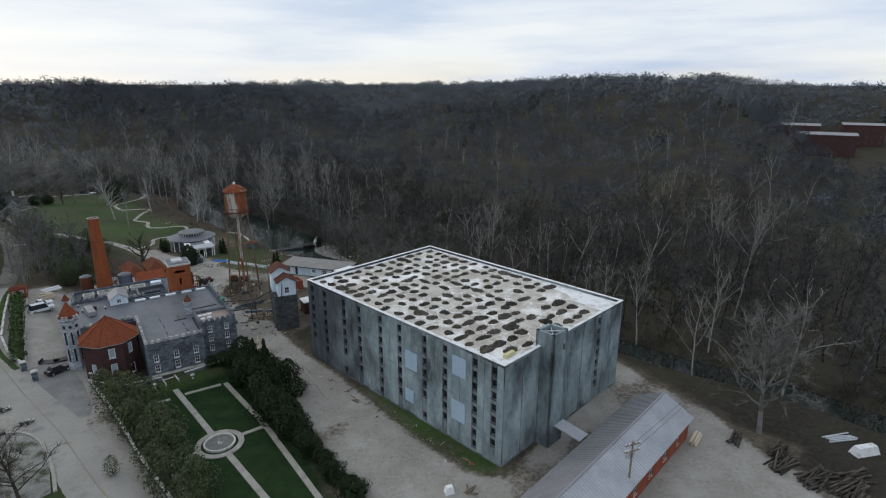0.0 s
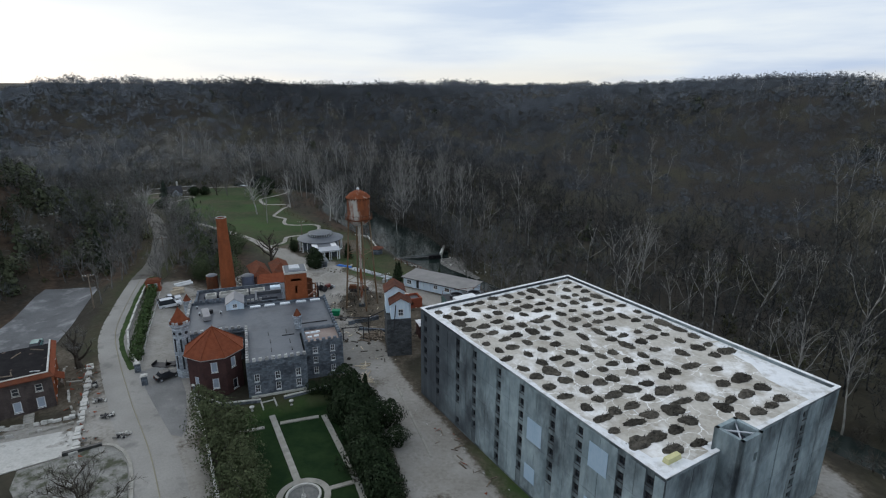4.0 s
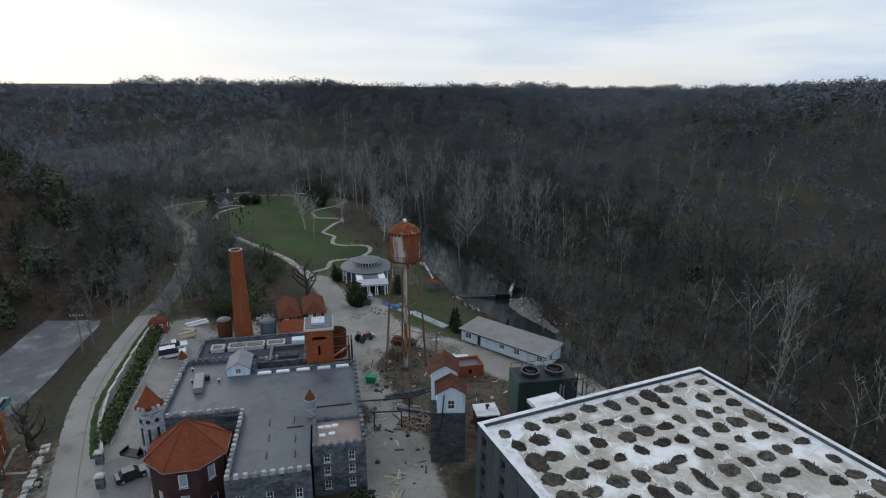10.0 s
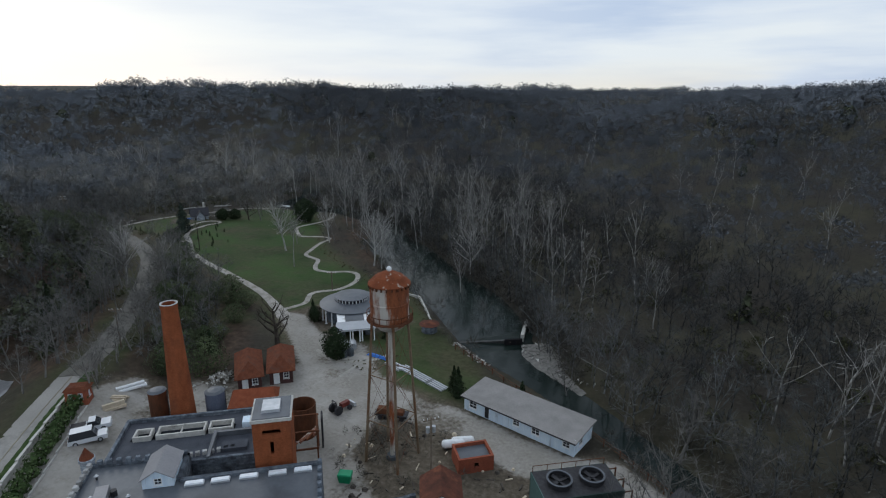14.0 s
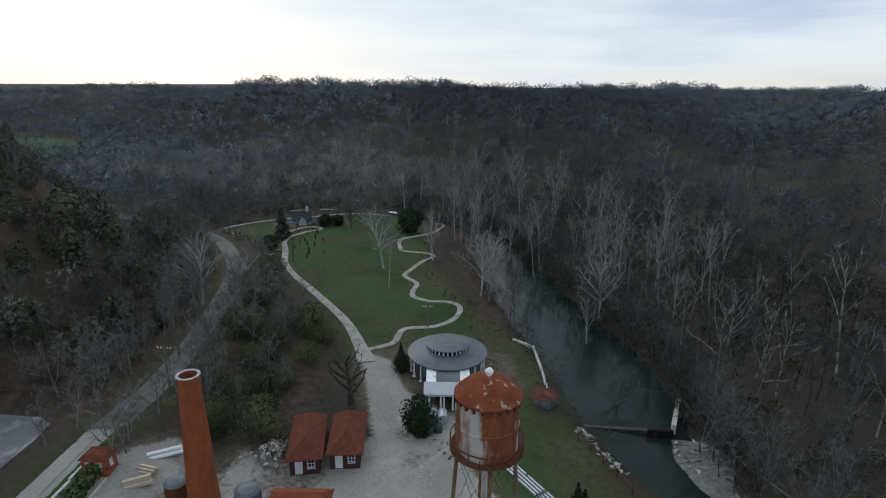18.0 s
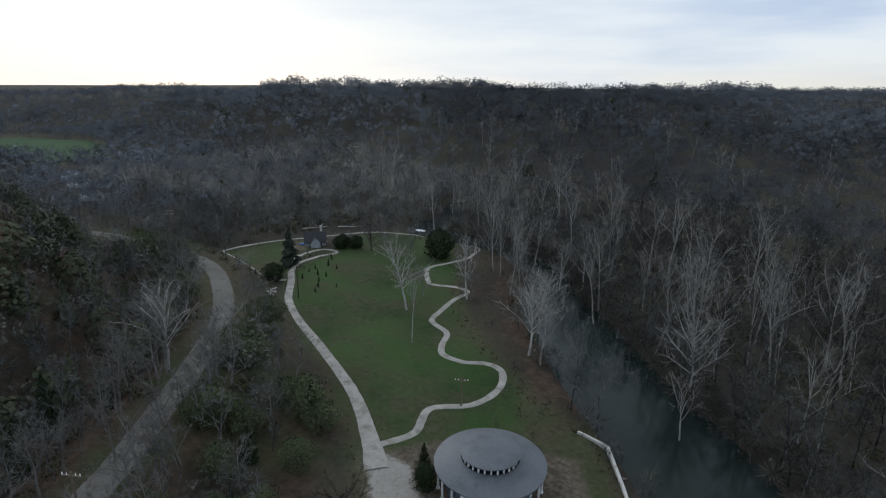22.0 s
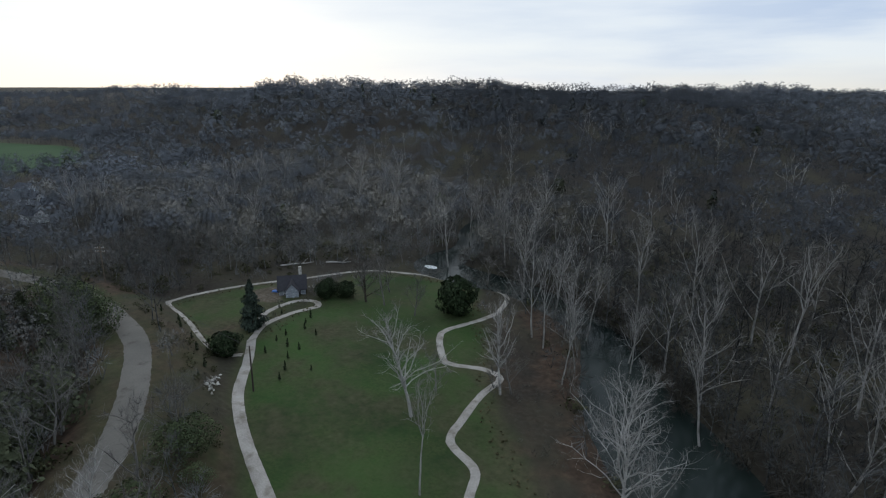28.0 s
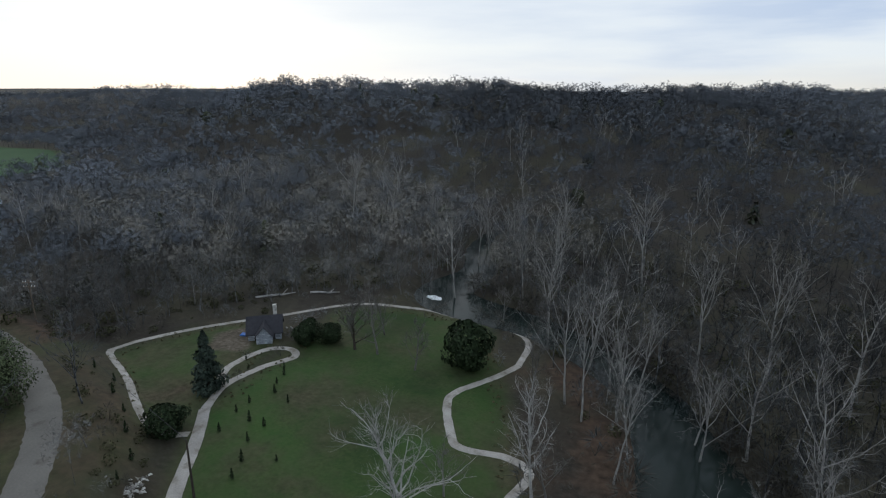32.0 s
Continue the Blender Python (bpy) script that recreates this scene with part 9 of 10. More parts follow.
for x, y, rz in ((-73.2, 92.4, 10), (-71.4, 93.6, 35)):
    o = thing("flatbed_trailer", x, y, 0.0, rz, "small dark flatbed trailer by the turret", "trailer", "trailers")
    part("bed", Geo().box(-1.5, -0.8, 0.5, 1.5, 0.8, 0.62).box(-1.5, -0.8, 0.62, -1.42, 0.8, 1.1), M_DARKMETAL, o)
    for s_ in (-0.88, 0.78):
        part("wheel", Geo().tube((0, s_, 0.3), (0, s_ + 0.12, 0.3), 0.3, n=10), M_DARKMETAL, o)
    part("drawbar", Geo().tube((1.5, 0, 0.5), (2.4, 0, 0.35), 0.06), M_DARKMETAL, o)
o = thing("tractor", -62.3, 136.3, 0, 70, "dark red tractor standing in the gravel yard", "tractor")
part("engine_hood", Geo().box(0.1, -0.4, 0.6, 1.8, 0.4, 1.3, bev=0.08), P_RED, o)
part("seat", Geo().box(-0.9, -0.3, 0.9, -0.4, 0.3, 1.1).box(-0.95, -0.3, 1.1, -0.85, 0.3, 1.6), M_DARKMETAL, o)
for x, r in ((-0.8, 0.75), (1.4, 0.42)):
    for s_ in (-1, 1):
        part("wheel", Geo().tube((x, s_ * 0.55, r), (x, s_ * 0.9, r), r, n=14), M_DARKMETAL, o)
part("roll_bar", Geo().box(-1.1, -0.55, 1.0, -1.0, -0.47, 2.3).box(-1.1, 0.47, 1.0, -1.0, 0.55, 2.3).box(-1.1, -0.47, 2.2, -1.0, 0.47, 2.3), M_DARKMETAL, o)
part("bucket", Geo().box(2.2, -0.8, 0.1, 2.7, 0.8, 0.7, bev=0.1), M_STEEL, o)
o = thing("skip_bin", -52.9, 122.6, 0, 15, "bright green plastic rubbish skip", "skip")
part("body", Geo().add([(-0.7, -0.5, 0), (0.7, -0.5, 0), (0.7, 0.5, 0), (-0.7, 0.5, 0), (-0.9, -0.65, 1.2), (0.9, -0.65, 1.2), (0.9, 0.65, 1.2), (-0.9, 0.65, 1.2)], [(3, 2, 1, 0), (0, 1, 5, 4), (1, 2, 6, 5), (2, 3, 7, 6), (3, 0, 4, 7)]), M_GREENBIN, o)
part("lid", Geo().box(-0.92, -0.67, 1.2, 0.92, 0.67, 1.32, bev=0.12), M_GREENBIN, o)


def stack(name, x, y, rz, n, L, r, material, label, group="", layers=2, z=0.0, round_=True, seed=0, spread=1.0, mess=0.0):
    o = thing(name, x, y, float(lie(x, y)) + z, rz, label, "stack", group)
    rq = random.Random(seed)
    k = 0
    for lay in range(layers):
        m_ = max(1, n // layers - lay)
        for i in range(m_):
            yy = (i - (m_ - 1) / 2) * 2.1 * r * spread
            zz = r + lay * 1.75 * r
            dx, tilt = rq.uniform(-0.3, 0.3) * L * 0.2, rq.uniform(-0.05, 0.05) * spread
            g = Geo().tube((-L / 2 + dx, yy - tilt * L, zz), (L / 2 + dx, yy + tilt * L, zz), r, n=8) if round_ else Geo().box(-L / 2 + dx, yy - r, zz - r, L / 2 + dx, yy + r, zz + r)
            part("pipe" if material in (M_STEEL, M_WHITE) else "timber", g, material, o, m=pose(rq.uniform(-mess, mess) * 0.012, rq.uniform(-mess, mess) * 0.012, 0, 0, rq.uniform(-mess, mess) * 0.12, rq.uniform(-mess, mess)))
            k += 1
    return o


stack("pipe_stack", -96.2, 126.8, 58, 4, 4.2, 0.28, M_WHITE, "white pipes stacked at the yard's edge", layers=2)
stack("lumber_stack", -93.6, 121.6, 62, 8, 3.0, 0.2, M_PALEWOOD, "pale sawn lumber piled in the yard", layers=3, round_=False, seed=2, spread=1.3)
stack("lumber_stack_small", -95.0, 123.6, 20, 6, 2.4, 0.16, M_PALEWOOD, "loose pale boards piled beside the yard", layers=2, round_=False, seed=3, spread=1.6)
for k, (x, y) in enumerate(((-61.0, 153.0), (-57.8, 152.4), (-54.2, 150.8), (-51.0, 149.4))):
    stack("beam_stack", x, y, -24, 4, 4.0, 0.13, M_STEEL, "long pale steel beams laid on the grass", "steel beams", 1, round_=False, seed=10 + k, spread=1.8)
solo("blue_tarpaulin", Geo().add([(-2.4, -0.5, 0.1), (2.4, -0.45, 0.1), (2.5, 0.5, 0.1), (-2.3, 0.45, 0.1), (-1.8, -0.2, 0.45), (1.6, -0.15, 0.5), (1.8, 0.2, 0.42), (-1.7, 0.2, 0.5)], [(4, 5, 6, 7), (0, 1, 5, 4), (1, 2, 6, 5), (2, 3, 7, 6), (3, 0, 4, 7)]),
     M_BLUE, "bright blue tarpaulin over building materials", "tarpaulin", m=pose(-65.6, 154.9, 0, 0, 0, -8))
o = thing("flat_trailer", -54.0, 138.0, 0, 12, "long dark low trailer under the water tower", "trailer")
part("bed", Geo().box(-2.6, -0.9, 0.6, 2.6, 0.9, 0.8), M_DARKMETAL, o)
part("load", Geo().box(-2.3, -0.7, 0.8, -0.4, 0.7, 1.6, bev=0.15).box(0.2, -0.6, 0.8, 2.0, 0.6, 1.3, bev=0.1), M_RUST_DARK, o)
for x in (-1.6, -0.6, 1.8):
    for s_ in (-1, 0.75):
        part("wheel", Geo().tube((x, s_, 0.4), (x, s_ + 0.25, 0.4), 0.4, n=10), M_DARKMETAL, o)


def power_pole(x, y, h, label, arms=1, rz=0.0, wood=None):
    z = float(lie(x, y))
    o = thing("power_pole", x, y, z, rz, label, "power pole", "power poles")
    part("pole", Geo().cyl(0, 0, -0.5, h, 0.16, 0.1, 8), wood or M_WOOD, o)
    for k in range(arms):
        part("crossarm", Geo().box(-1.1, -0.06, h - 0.5 - 0.9 * k, 1.1, 0.06, h - 0.36 - 0.9 * k), M_WOOD, o)
        for xx in (-1.0, -0.5, 0.5, 1.0):
            part("insulator", Geo().cyl(xx, 0, h - 0.36 - 0.9 * k, h - 0.12 - 0.9 * k, 0.06, 0.04, 6), M_WHITE, o)
    return o


p1 = power_pole(22.8, 56.8, 9.0, "wooden power pole with crossarms and white transformers", 2, 20)
for xx in (-0.35, 0.35):
    part("transformer", Geo().cyl(xx, 0.3, 6.6, 7.5, 0.24, 0.24, 10), M_STEEL, p1, "pale grey transformer can")
p2 = power_pole(-42.6, 127.0, 9.5, "wooden power pole with transformers in the yard", 1, 40)
for xx in (-0.4, 0.4):
    part("transformer", Geo().cyl(xx, 0.2, 7.2, 8.0, 0.26, 0.26, 10), M_STEEL, p2, "pale grey transformer can")
power_pole(-150.6, 196.0, 8.0, "dark tarred wooden pole beside the meadow drive", 0, 60, M_BARK_DARK)
power_pole(-216.5, 200.0, 9.0, "wooden power pole beyond the road bend", 2, 40)
power_pole(-104.0, 108.0, 8.0, "thin wooden power pole beside the road", 1, 30)
power_pole(-107.0, 134.0, 8.0, "thin wooden power pole on the road's bank", 1, 30)
power_pole(-93.6, 182.6, 5.0, "slim lamp pole beside the winding path", 1, 30)
wires = thing("power_lines", 0, 0, 0, 0, "thin sagging overhead power wires", "power lines")
for a, b in (((-151.2, 196.4, 7.6), (-216.5, 200.0, 8.6)), ((22.8, 56.8, 8.6), (62, 96, 10)), ((23.3, 56.4, 8.6), (62.5, 95.4, 10))):
    a, b = Vector(a), Vector(b)
    pts = [a.lerp(b, i / 8) - Vector((0, 0, 1.2 * math.sin(math.pi * i / 8))) for i in range(9)]
    g = Geo()
    ring = [(0.025, 0), (-0.0125, 0.0217), (-0.0125, -0.0217)]
    sd = Vector((b - a).to_2d().orthogonal()).normalized()
    g.add([(p.x + sd.x * u, p.y + sd.y * u, p.z + w_) for p in pts for u, w_ in ring], [(3 * i + k, 3 * i + (k + 1) % 3, 3 * i + 3 + (k + 1) % 3, 3 * i + 3 + k) for i in range(8) for k in range(3)])
    part("wire", g, M_DARKMETAL, wires)

# litter of boards, branches and stones on the yard's bare ground
rg = random.Random(97)
lit = Geo()
pl = Geo()
for k in range(420):
    x, y = rg.uniform(-58, -24), rg.uniform(98, 141)
    if float(inside(np.array([x]), np.array([y]), DIRT[0], 0.5)[0]) < 0.5 or rg.random() < 0.3:
        continue
    z = float(lie(x, y)) + 0.02
    a, l_ = rg.uniform(0, 6.28), rg.uniform(0.3, 1.6)
    if k % 3:
        w_ = rg.uniform(0.05, 0.14)
        q = Geo().box(x - l_ / 2, y - w_, z, x + l_ / 2, y + w_, z + rg.uniform(0.04, 0.16), rz=math.degrees(a))
    else:
        r_ = rg.uniform(0.15, 0.5)
        q = Geo().cyl(x, y, z - 0.05, z + r_ * 0.7, r_, r_ * 0.5, 5, turn=a)
    (pl if k % 4 == 0 else lit).add(q.v, q.f)
solo("yard_litter", lit, M_SODDEN, "dark boards, branches and stones strewn over the yard", "litter", kind="stuff")
solo("pale_yard_litter", pl, M_PALEWOOD, "pale boards and stones strewn over the yard", "litter", kind="stuff")
ys = [shrub_v[k] for k in range(4)]
sx = np.array([(-52.5 + rg.gauss(0, 3.2), 131.5 + rg.gauss(0, 3.6)) for k in range(70)] + [(-44 + rg.gauss(0, 4), 122 + rg.gauss(0, 4)) for k in range(26)])
scatter("yard_scrub", ys, sx, np.array([rg.uniform(0.15, 0.6) for k in range(len(sx))]), M_SCRUB, "low dark leafless scrub under the water tower", "scrub", 98, 0.1)

# timber and log piles on the creek side
rg = random.Random(77)
for k, (x, y, rz, n, L) in enumerate(((42.8, 69.6, 40, 7, 3.0), (46.6, 64.0, 30, 14, 4.6), (49.2, 61.0, 28, 16, 5.2), (52.0, 59.0, 24, 16, 5.0), (47.6, 66.6, 50, 10, 4.0), (54.8, 61.6, 12, 10, 4.6), (51.5, 56.2, 30, 12, 4.5))):
    stack("log_pile", x, y, rz, n + 6, L, 0.14, M_SODDEN, "weathered grey-brown logs and beams piled on the bank", "log piles", 3, seed=40 + k, spread=1.5, mess=22)
stack("plank_pile", 37.0, 69.6, 52, 6, 3.4, 0.14, M_PALEWOOD, "pale planks piled against the brick shed", layers=2, round_=False, seed=50, spread=1.5)
o = thing("covered_boat", 59.6, 66.6, float(lie(59.6, 66.6)), 12, "pale wrapped bundle on the creek bank", "bundle")
part("wrapping", Geo().box(-1.9, -0.8, 0, 1.9, 0.8, 1.2, bev=0.35), M_WHITEROOF, o)
stack("bare_poles", 58.5, 70.0, 8, 5, 4.5, 0.12, M_STEEL, "pale poles lying on the creek bank", layers=1, seed=51, spread=1.4)
for k, (x, y, rz) in enumerate(((-41.0, 113.8, 30), (-42.6, 115.2, 80), (-39.6, 114.6, 130), (-40.6, 116.0, 70), (-41.6, 112.6, 150))):
    stack("scrap_timber", x, y, rz, 12, 2.4, 0.09, M_WOOD, "heap of broken timbers at the yard's edge", "scrap heaps", 3, round_=False, seed=60 + k, spread=1.7, mess=75)
for k, (x, y, rz) in enumerate(((-38.0, 102.0, 60), (-36.6, 99.2, 110), (-35.6, 97.4, 30))):
    stack("plank_scrap", x, y, rz, 8, 1.9, 0.08, M_PALEWOOD, "pale scrap planks beside the castle tower", "plank scraps", 2, round_=False, seed=70 + k, spread=1.8, mess=60)
pale_stone = [Geo().add([(rg.uniform(-1, 1) * 0.5, rg.uniform(-1, 1) * 0.4, z) for z in (0, 0, 0.12, 0.3, 0.36)], [(0, 1, 2), (1, 3, 2), (3, 4, 2), (0, 2, 4), (0, 4, 3), (0, 3, 1)]).mesh("stone", m_) for m_ in (M_STONE_PALE, M_PAVE, M_ROCK)]
st_p = thing("stone_pile", -86.2, 136.6, 0, 0, "heap of pale rubble stone beside the tile-roofed shed", "stone pile")
for k in range(140):
    x, y = rg.gauss(0, 1.3), rg.gauss(0, 1.6)
    z = max(0, 1.3 - 0.4 * math.hypot(x, y))
    part("stone", pale_stone[k % 3], None, st_p, m=Matrix.Translation((x, y, z)) @ Matrix.Rotation(rg.uniform(0, 6.28), 4, "Z") @ Matrix.Scale(rg.uniform(0.7, 1.3), 4))
rp = thing("rock_heap", -154.6, 190.8, float(lie(-154.6, 190.8)), -48, "low heap of pale rocks by the drive", "rock heap")
for k in range(110):
    x, y = rg.gauss(0, 1.5), rg.gauss(0, 0.65)
    part("stone", pale_stone[k % 3], None, rp, m=Matrix.Translation((x, y, max(0, 0.5 - 0.25 * math.hypot(x, 2 * y)))) @ Matrix.Rotation(rg.uniform(0, 6.28), 4, "Z") @ Matrix.Scale(rg.uniform(0.45, 1.0), 4))
rp = thing("cottage_rocks", -178.4, 234.4, float(lie(-178.4, 234.4)), 25, "pale rocks heaped among shrubs behind the cottage", "rock heap")
for k in range(34):
    part("stone", pale_stone[k % 2], None, rp, m=Matrix.Translation((rg.gauss(0, 1.5), rg.gauss(0, 0.7), 0.05)) @ Matrix.Rotation(rg.uniform(0, 6.28), 4, "Z") @ Matrix.Scale(rg.uniform(0.8, 1.8), 4))
wd = thing("warehouse_debris", 0, 0, 0, 0, "scattered pale debris along the warehouse wall", "debris")
for k in range(60):
    t = rg.random()
    x, y = -22 + 27 * t + rg.gauss(0, 0.8) - 1.2, 92 - 27 * t + rg.gauss(0, 0.8) - 1.4
    part("debris_piece", rub[k % 6] if k % 2 else Geo().box(-0.7, -0.08, 0, 0.7, 0.08, 0.1), M_WOOD, wd, m=Matrix.Translation((x, y, float(lie(x, y)) + 0.02)) @ Matrix.Rotation(rg.uniform(0, 6.28), 4, "Z") @ Matrix.Scale(rg.uniform(0.4, 1.1), 4))
o = thing("white_sack", 0.8, 58.8, 0, 20, "white builders' sack standing in the yard", "sack")
part("sack", Geo().box(-0.6, -0.5, 0, 0.6, 0.5, 0.9, bev=0.18), M_WHITE, o)
stack("pallet_heap", 3.4, 58.6, 40, 8, 1.6, 0.09, M_WOOD, "broken pallets heaped beside the warehouse", layers=3, round_=False, seed=80, spread=1.6, mess=60)
cr = thing("creek_stones", 0, 0, 0, 0, "pale stones and rocks along the creek's edge", "rocks")
for k in range(80):
    i = rg.randrange(len(CREEK_L) // 5, len(CREEK_L) * 3 // 4)
    p = CREEK_L[i]
    t_ = CREEK_L[min(i + 1, len(CREEK_L) - 1)] - CREEK_L[i - 1]
    nn = Vector((-t_[1], t_[0])).normalized() * (p[2] + rg.uniform(1.6, 4.4)) * (1 if rg.random() < 0.3 else -1)
    x, y = p[0] + nn.x, p[1] + nn.y
    part("stone", rub[(k % 2) * 2], None, cr, m=Matrix.Translation((x, y, float(lie(x, y)) - 0.05)) @ Matrix.Rotation(rg.uniform(0, 6.28), 4, "Z") @ Matrix.Scale(rg.uniform(0.6, 1.7), 4))
o = thing("dark_shed", -11.6, 133.6, 0, -30, "low dark green shed by the creek fence", "shed")
part("wall", Geo().box(-1.6, -1.0, -0.3, 1.6, 1.0, 1.6), M_GREENMETAL, o)
part("roof", Geo().slab((-1.8, -1.2, 1.6), (1.8, -1.2, 1.6), (1.8, 1.2, 1.9), (-1.8, 1.2, 1.9), 0.1), M_DARKMETAL, o)
low_wall("foundation_wall", [(-45.0, 116.8), (-39.5, 117.4), (-35.0, 116.2)], -0.4, 0.5, 0.5, M_STONE, "old stone foundation wall across the yard")
low_wall("alley_kerb", [(-30.0, 97.6), (-24.5, 89.0), (-19.0, 80.5)], -0.3, 0.12, 0.3, M_PAVE, "broken concrete kerb along the alley")

# ---- cottage in the meadow ----
ct_ = thing("cottage", -181.6, 227.2, 0, 52, "dark slate-roofed stone cottage with pale gables and a chimney", "house")
g = Geo()
wall(g, (-3, -2.4), (3, -2.4), -0.3, 2.6, [(1.0, 0.9, 1.9, 2.1), (4.0, 0.05, 4.9, 2.1)], 0.3)
wall(g, (3, -2.1), (3, 2.1), -0.3, 2.6, [(1.5, 0.9, 2.6, 2.1)], 0.3)
wall(g, (3, 2.4), (-3, 2.4), -0.3, 2.6, (), 0.3)
wall(g, (-3, 2.1), (-3, -2.1), -0.3, 2.6, (), 0.3)
for x in (-3.0, 2.7):
    g.add([(x, -2.4, 2.6), (x, 2.4, 2.6), (x, 0, 4.9), (x + 0.3, -2.4, 2.6), (x + 0.3, 2.4, 2.6), (x + 0.3, 0, 4.9)], [(0, 2, 1), (3, 4, 5)])
part("wall", g, M_TURRET, ct_)
window(ct_, (-3, -2.4), (3, -2.4), 1.45, 0.9, 0.9, 1.2, M_WHITE, M_PANE)
window(ct_, (3, -2.1), (3, 2.1), 2.05, 0.9, 1.1, 1.2, M_WHITE, M_PANE)
part("door", Geo().box(1.0, -2.3, 0, 1.9, -2.24, 2.1), M_DARKMETAL, ct_)
part("roof_slope", Geo().slab((-3.4, -2.8, 2.4), (3.4, -2.8, 2.4), (3.4, 0, 5.1), (-3.4, 0, 5.1), 0.14), M_SLATE, ct_)
part("roof_slope", Geo().slab((3.4, 2.8, 2.4), (-3.4, 2.8, 2.4), (-3.4, 0, 5.1), (3.4, 0, 5.1), 0.14), M_SLATE, ct_)
part("cross_gable", Geo().add([(-1.4, -4.2, -0.2), (1.4, -4.2, -0.2), (1.4, -2.4, -0.2), (-1.4, -2.4, -0.2), (-1.4, -4.2, 2.6), (1.4, -4.2, 2.6), (1.4, -1.2, 2.6), (-1.4, -1.2, 2.6), (0, -4.2, 4.3), (0, -0.6, 4.3)], [(0, 1, 5, 8, 4), (1, 2, 6, 5), (3, 0, 4, 7)]), M_TURRET, ct_)
part("gable_slope", Geo().slab((-1.7, -4.5, 2.4), (0, -4.5, 4.5), (0, -0.6, 4.5), (-1.7, -1.4, 2.4), 0.1).slab((0, -4.5, 4.5), (1.7, -4.5, 2.4), (1.7, -1.4, 2.4), (0, -0.6, 4.5), 0.1), M_SLATE, ct_)
part("chimney", Geo().box(1.6, 0.3, 3.6, 2.3, 1.0, 6.9), M_STONE_PALE, ct_, "pale stone chimney")
o = thing("blue_hut", -184.4, 224.4, 0, 30, "small bright blue covered frame by the cottage", "hut")
part("cover", Geo().box(-0.9, -0.7, 0, 0.9, 0.7, 1.4, bev=0.2), M_BLUE, o)
# a flat, irregular white patch at the pool's water level
solo("pool_white_patch", Geo().prism([(-172.4 + (2.1 + 0.4 * math.sin(3.1 * k)) * math.cos(k * math.pi / 9), 267.6 + (1.2 + 0.3 * math.cos(2.3 * k)) * math.sin(k * math.pi / 9)) for k in range(18)], -1.2, -0.98), M_WHITE_PATCH, "irregular white patch on the creek pool", "water")
for x, y, rz, n in ((-172.8, 277.0, 38, 11.0), (-198.6, 241.5, 57, 9.0), (-192.0, 250.5, 35, 7.0)):
    o = thing("fallen_log", x, y, float(lie(x, y)) + 0.15, rz, "long pale fallen trunk on the creek bank", "log", "fallen logs")
    part("trunk", Geo().tube((-n / 2, 0, 0.05), (-n / 6, 0.25, 0.12), 0.3, 0.27, 7).tube((-n / 6, 0.25, 0.12), (n / 5, -0.1, 0.15), 0.27, 0.2, 7).tube((n / 5, -0.1, 0.15), (n / 2, 0.2, 0.3), 0.2, 0.09, 7), M_BARK_WHITE, o)
    part("broken_limb", Geo().tube((n / 6, 0, 0.15), (n / 6 + 0.7, 0.6, 0.7), 0.1, 0.07, 5).tube((n / 6 + 0.7, 0.6, 0.7), (n / 6 + 1.5, 0.9, 1.2), 0.07, 0.03, 5), M_BARK_WHITE, o)

# ---- far buildings ----
# red brick darkened and greyed: shade and distance haze sit in the colour
M_FARBRICK = mat("shaded_maroon_brick", (0.064, 0.036, 0.036), (0.104, 0.054, 0.052), 0.5)


def far_block(x, y, rz, L, W, H, rows, cols, label):
    z = float(lie(x, y))
    o = thing("far_warehouse", x, y, z, rz, label, "warehouse", "far brick warehouses")
    g = Geo()
    q = [(-L / 2, -W / 2), (L / 2, -W / 2), (L / 2, W / 2), (-L / 2, W / 2)]
    for i, (a, b) in enumerate(ccw_walls(q)):
        n_ = math.dist(a, b)
        c_ = cols if i % 2 == 0 else max(2, int(cols * W / L))
        hs = [(n_ * (k + 0.5) / c_ - 0.5, 1.2 + r * (H - 1.5) / rows, n_ * (k + 0.5) / c_ + 0.5, 2.6 + r * (H - 1.5) / rows) for k in range(c_) for r in range(rows)] if i in (0, 3) else []
        d = (Vector(b) - Vector(a)).normalized() * (0.3 if i % 2 else 0)
        wall(g, tuple(Vector(a) + d), tuple(Vector(b) - d), -1, H, [(h[0] - d.length, h[1], h[2] - d.length, h[3]) for h in hs], 0.3)
        for h in hs:
            window(o, a, b, (h[0] + h[2]) / 2, h[1], 1.0, 1.4, M_CONC_PANEL, M_PANE, bars=(0, 0))
    part("wall", g, M_FARBRICK, o)
    part("roof", Geo().slab((-L / 2 - 0.4, -W / 2 - 0.4, H + 0.1), (L / 2 + 0.4, -W / 2 - 0.4, H + 0.1), (L / 2 + 0.4, W / 2 + 0.4, H + 0.9), (-L / 2 - 0.4, W / 2 + 0.4, H + 0.9), 0.2), M_METALROOF_DARK, o)
    return o


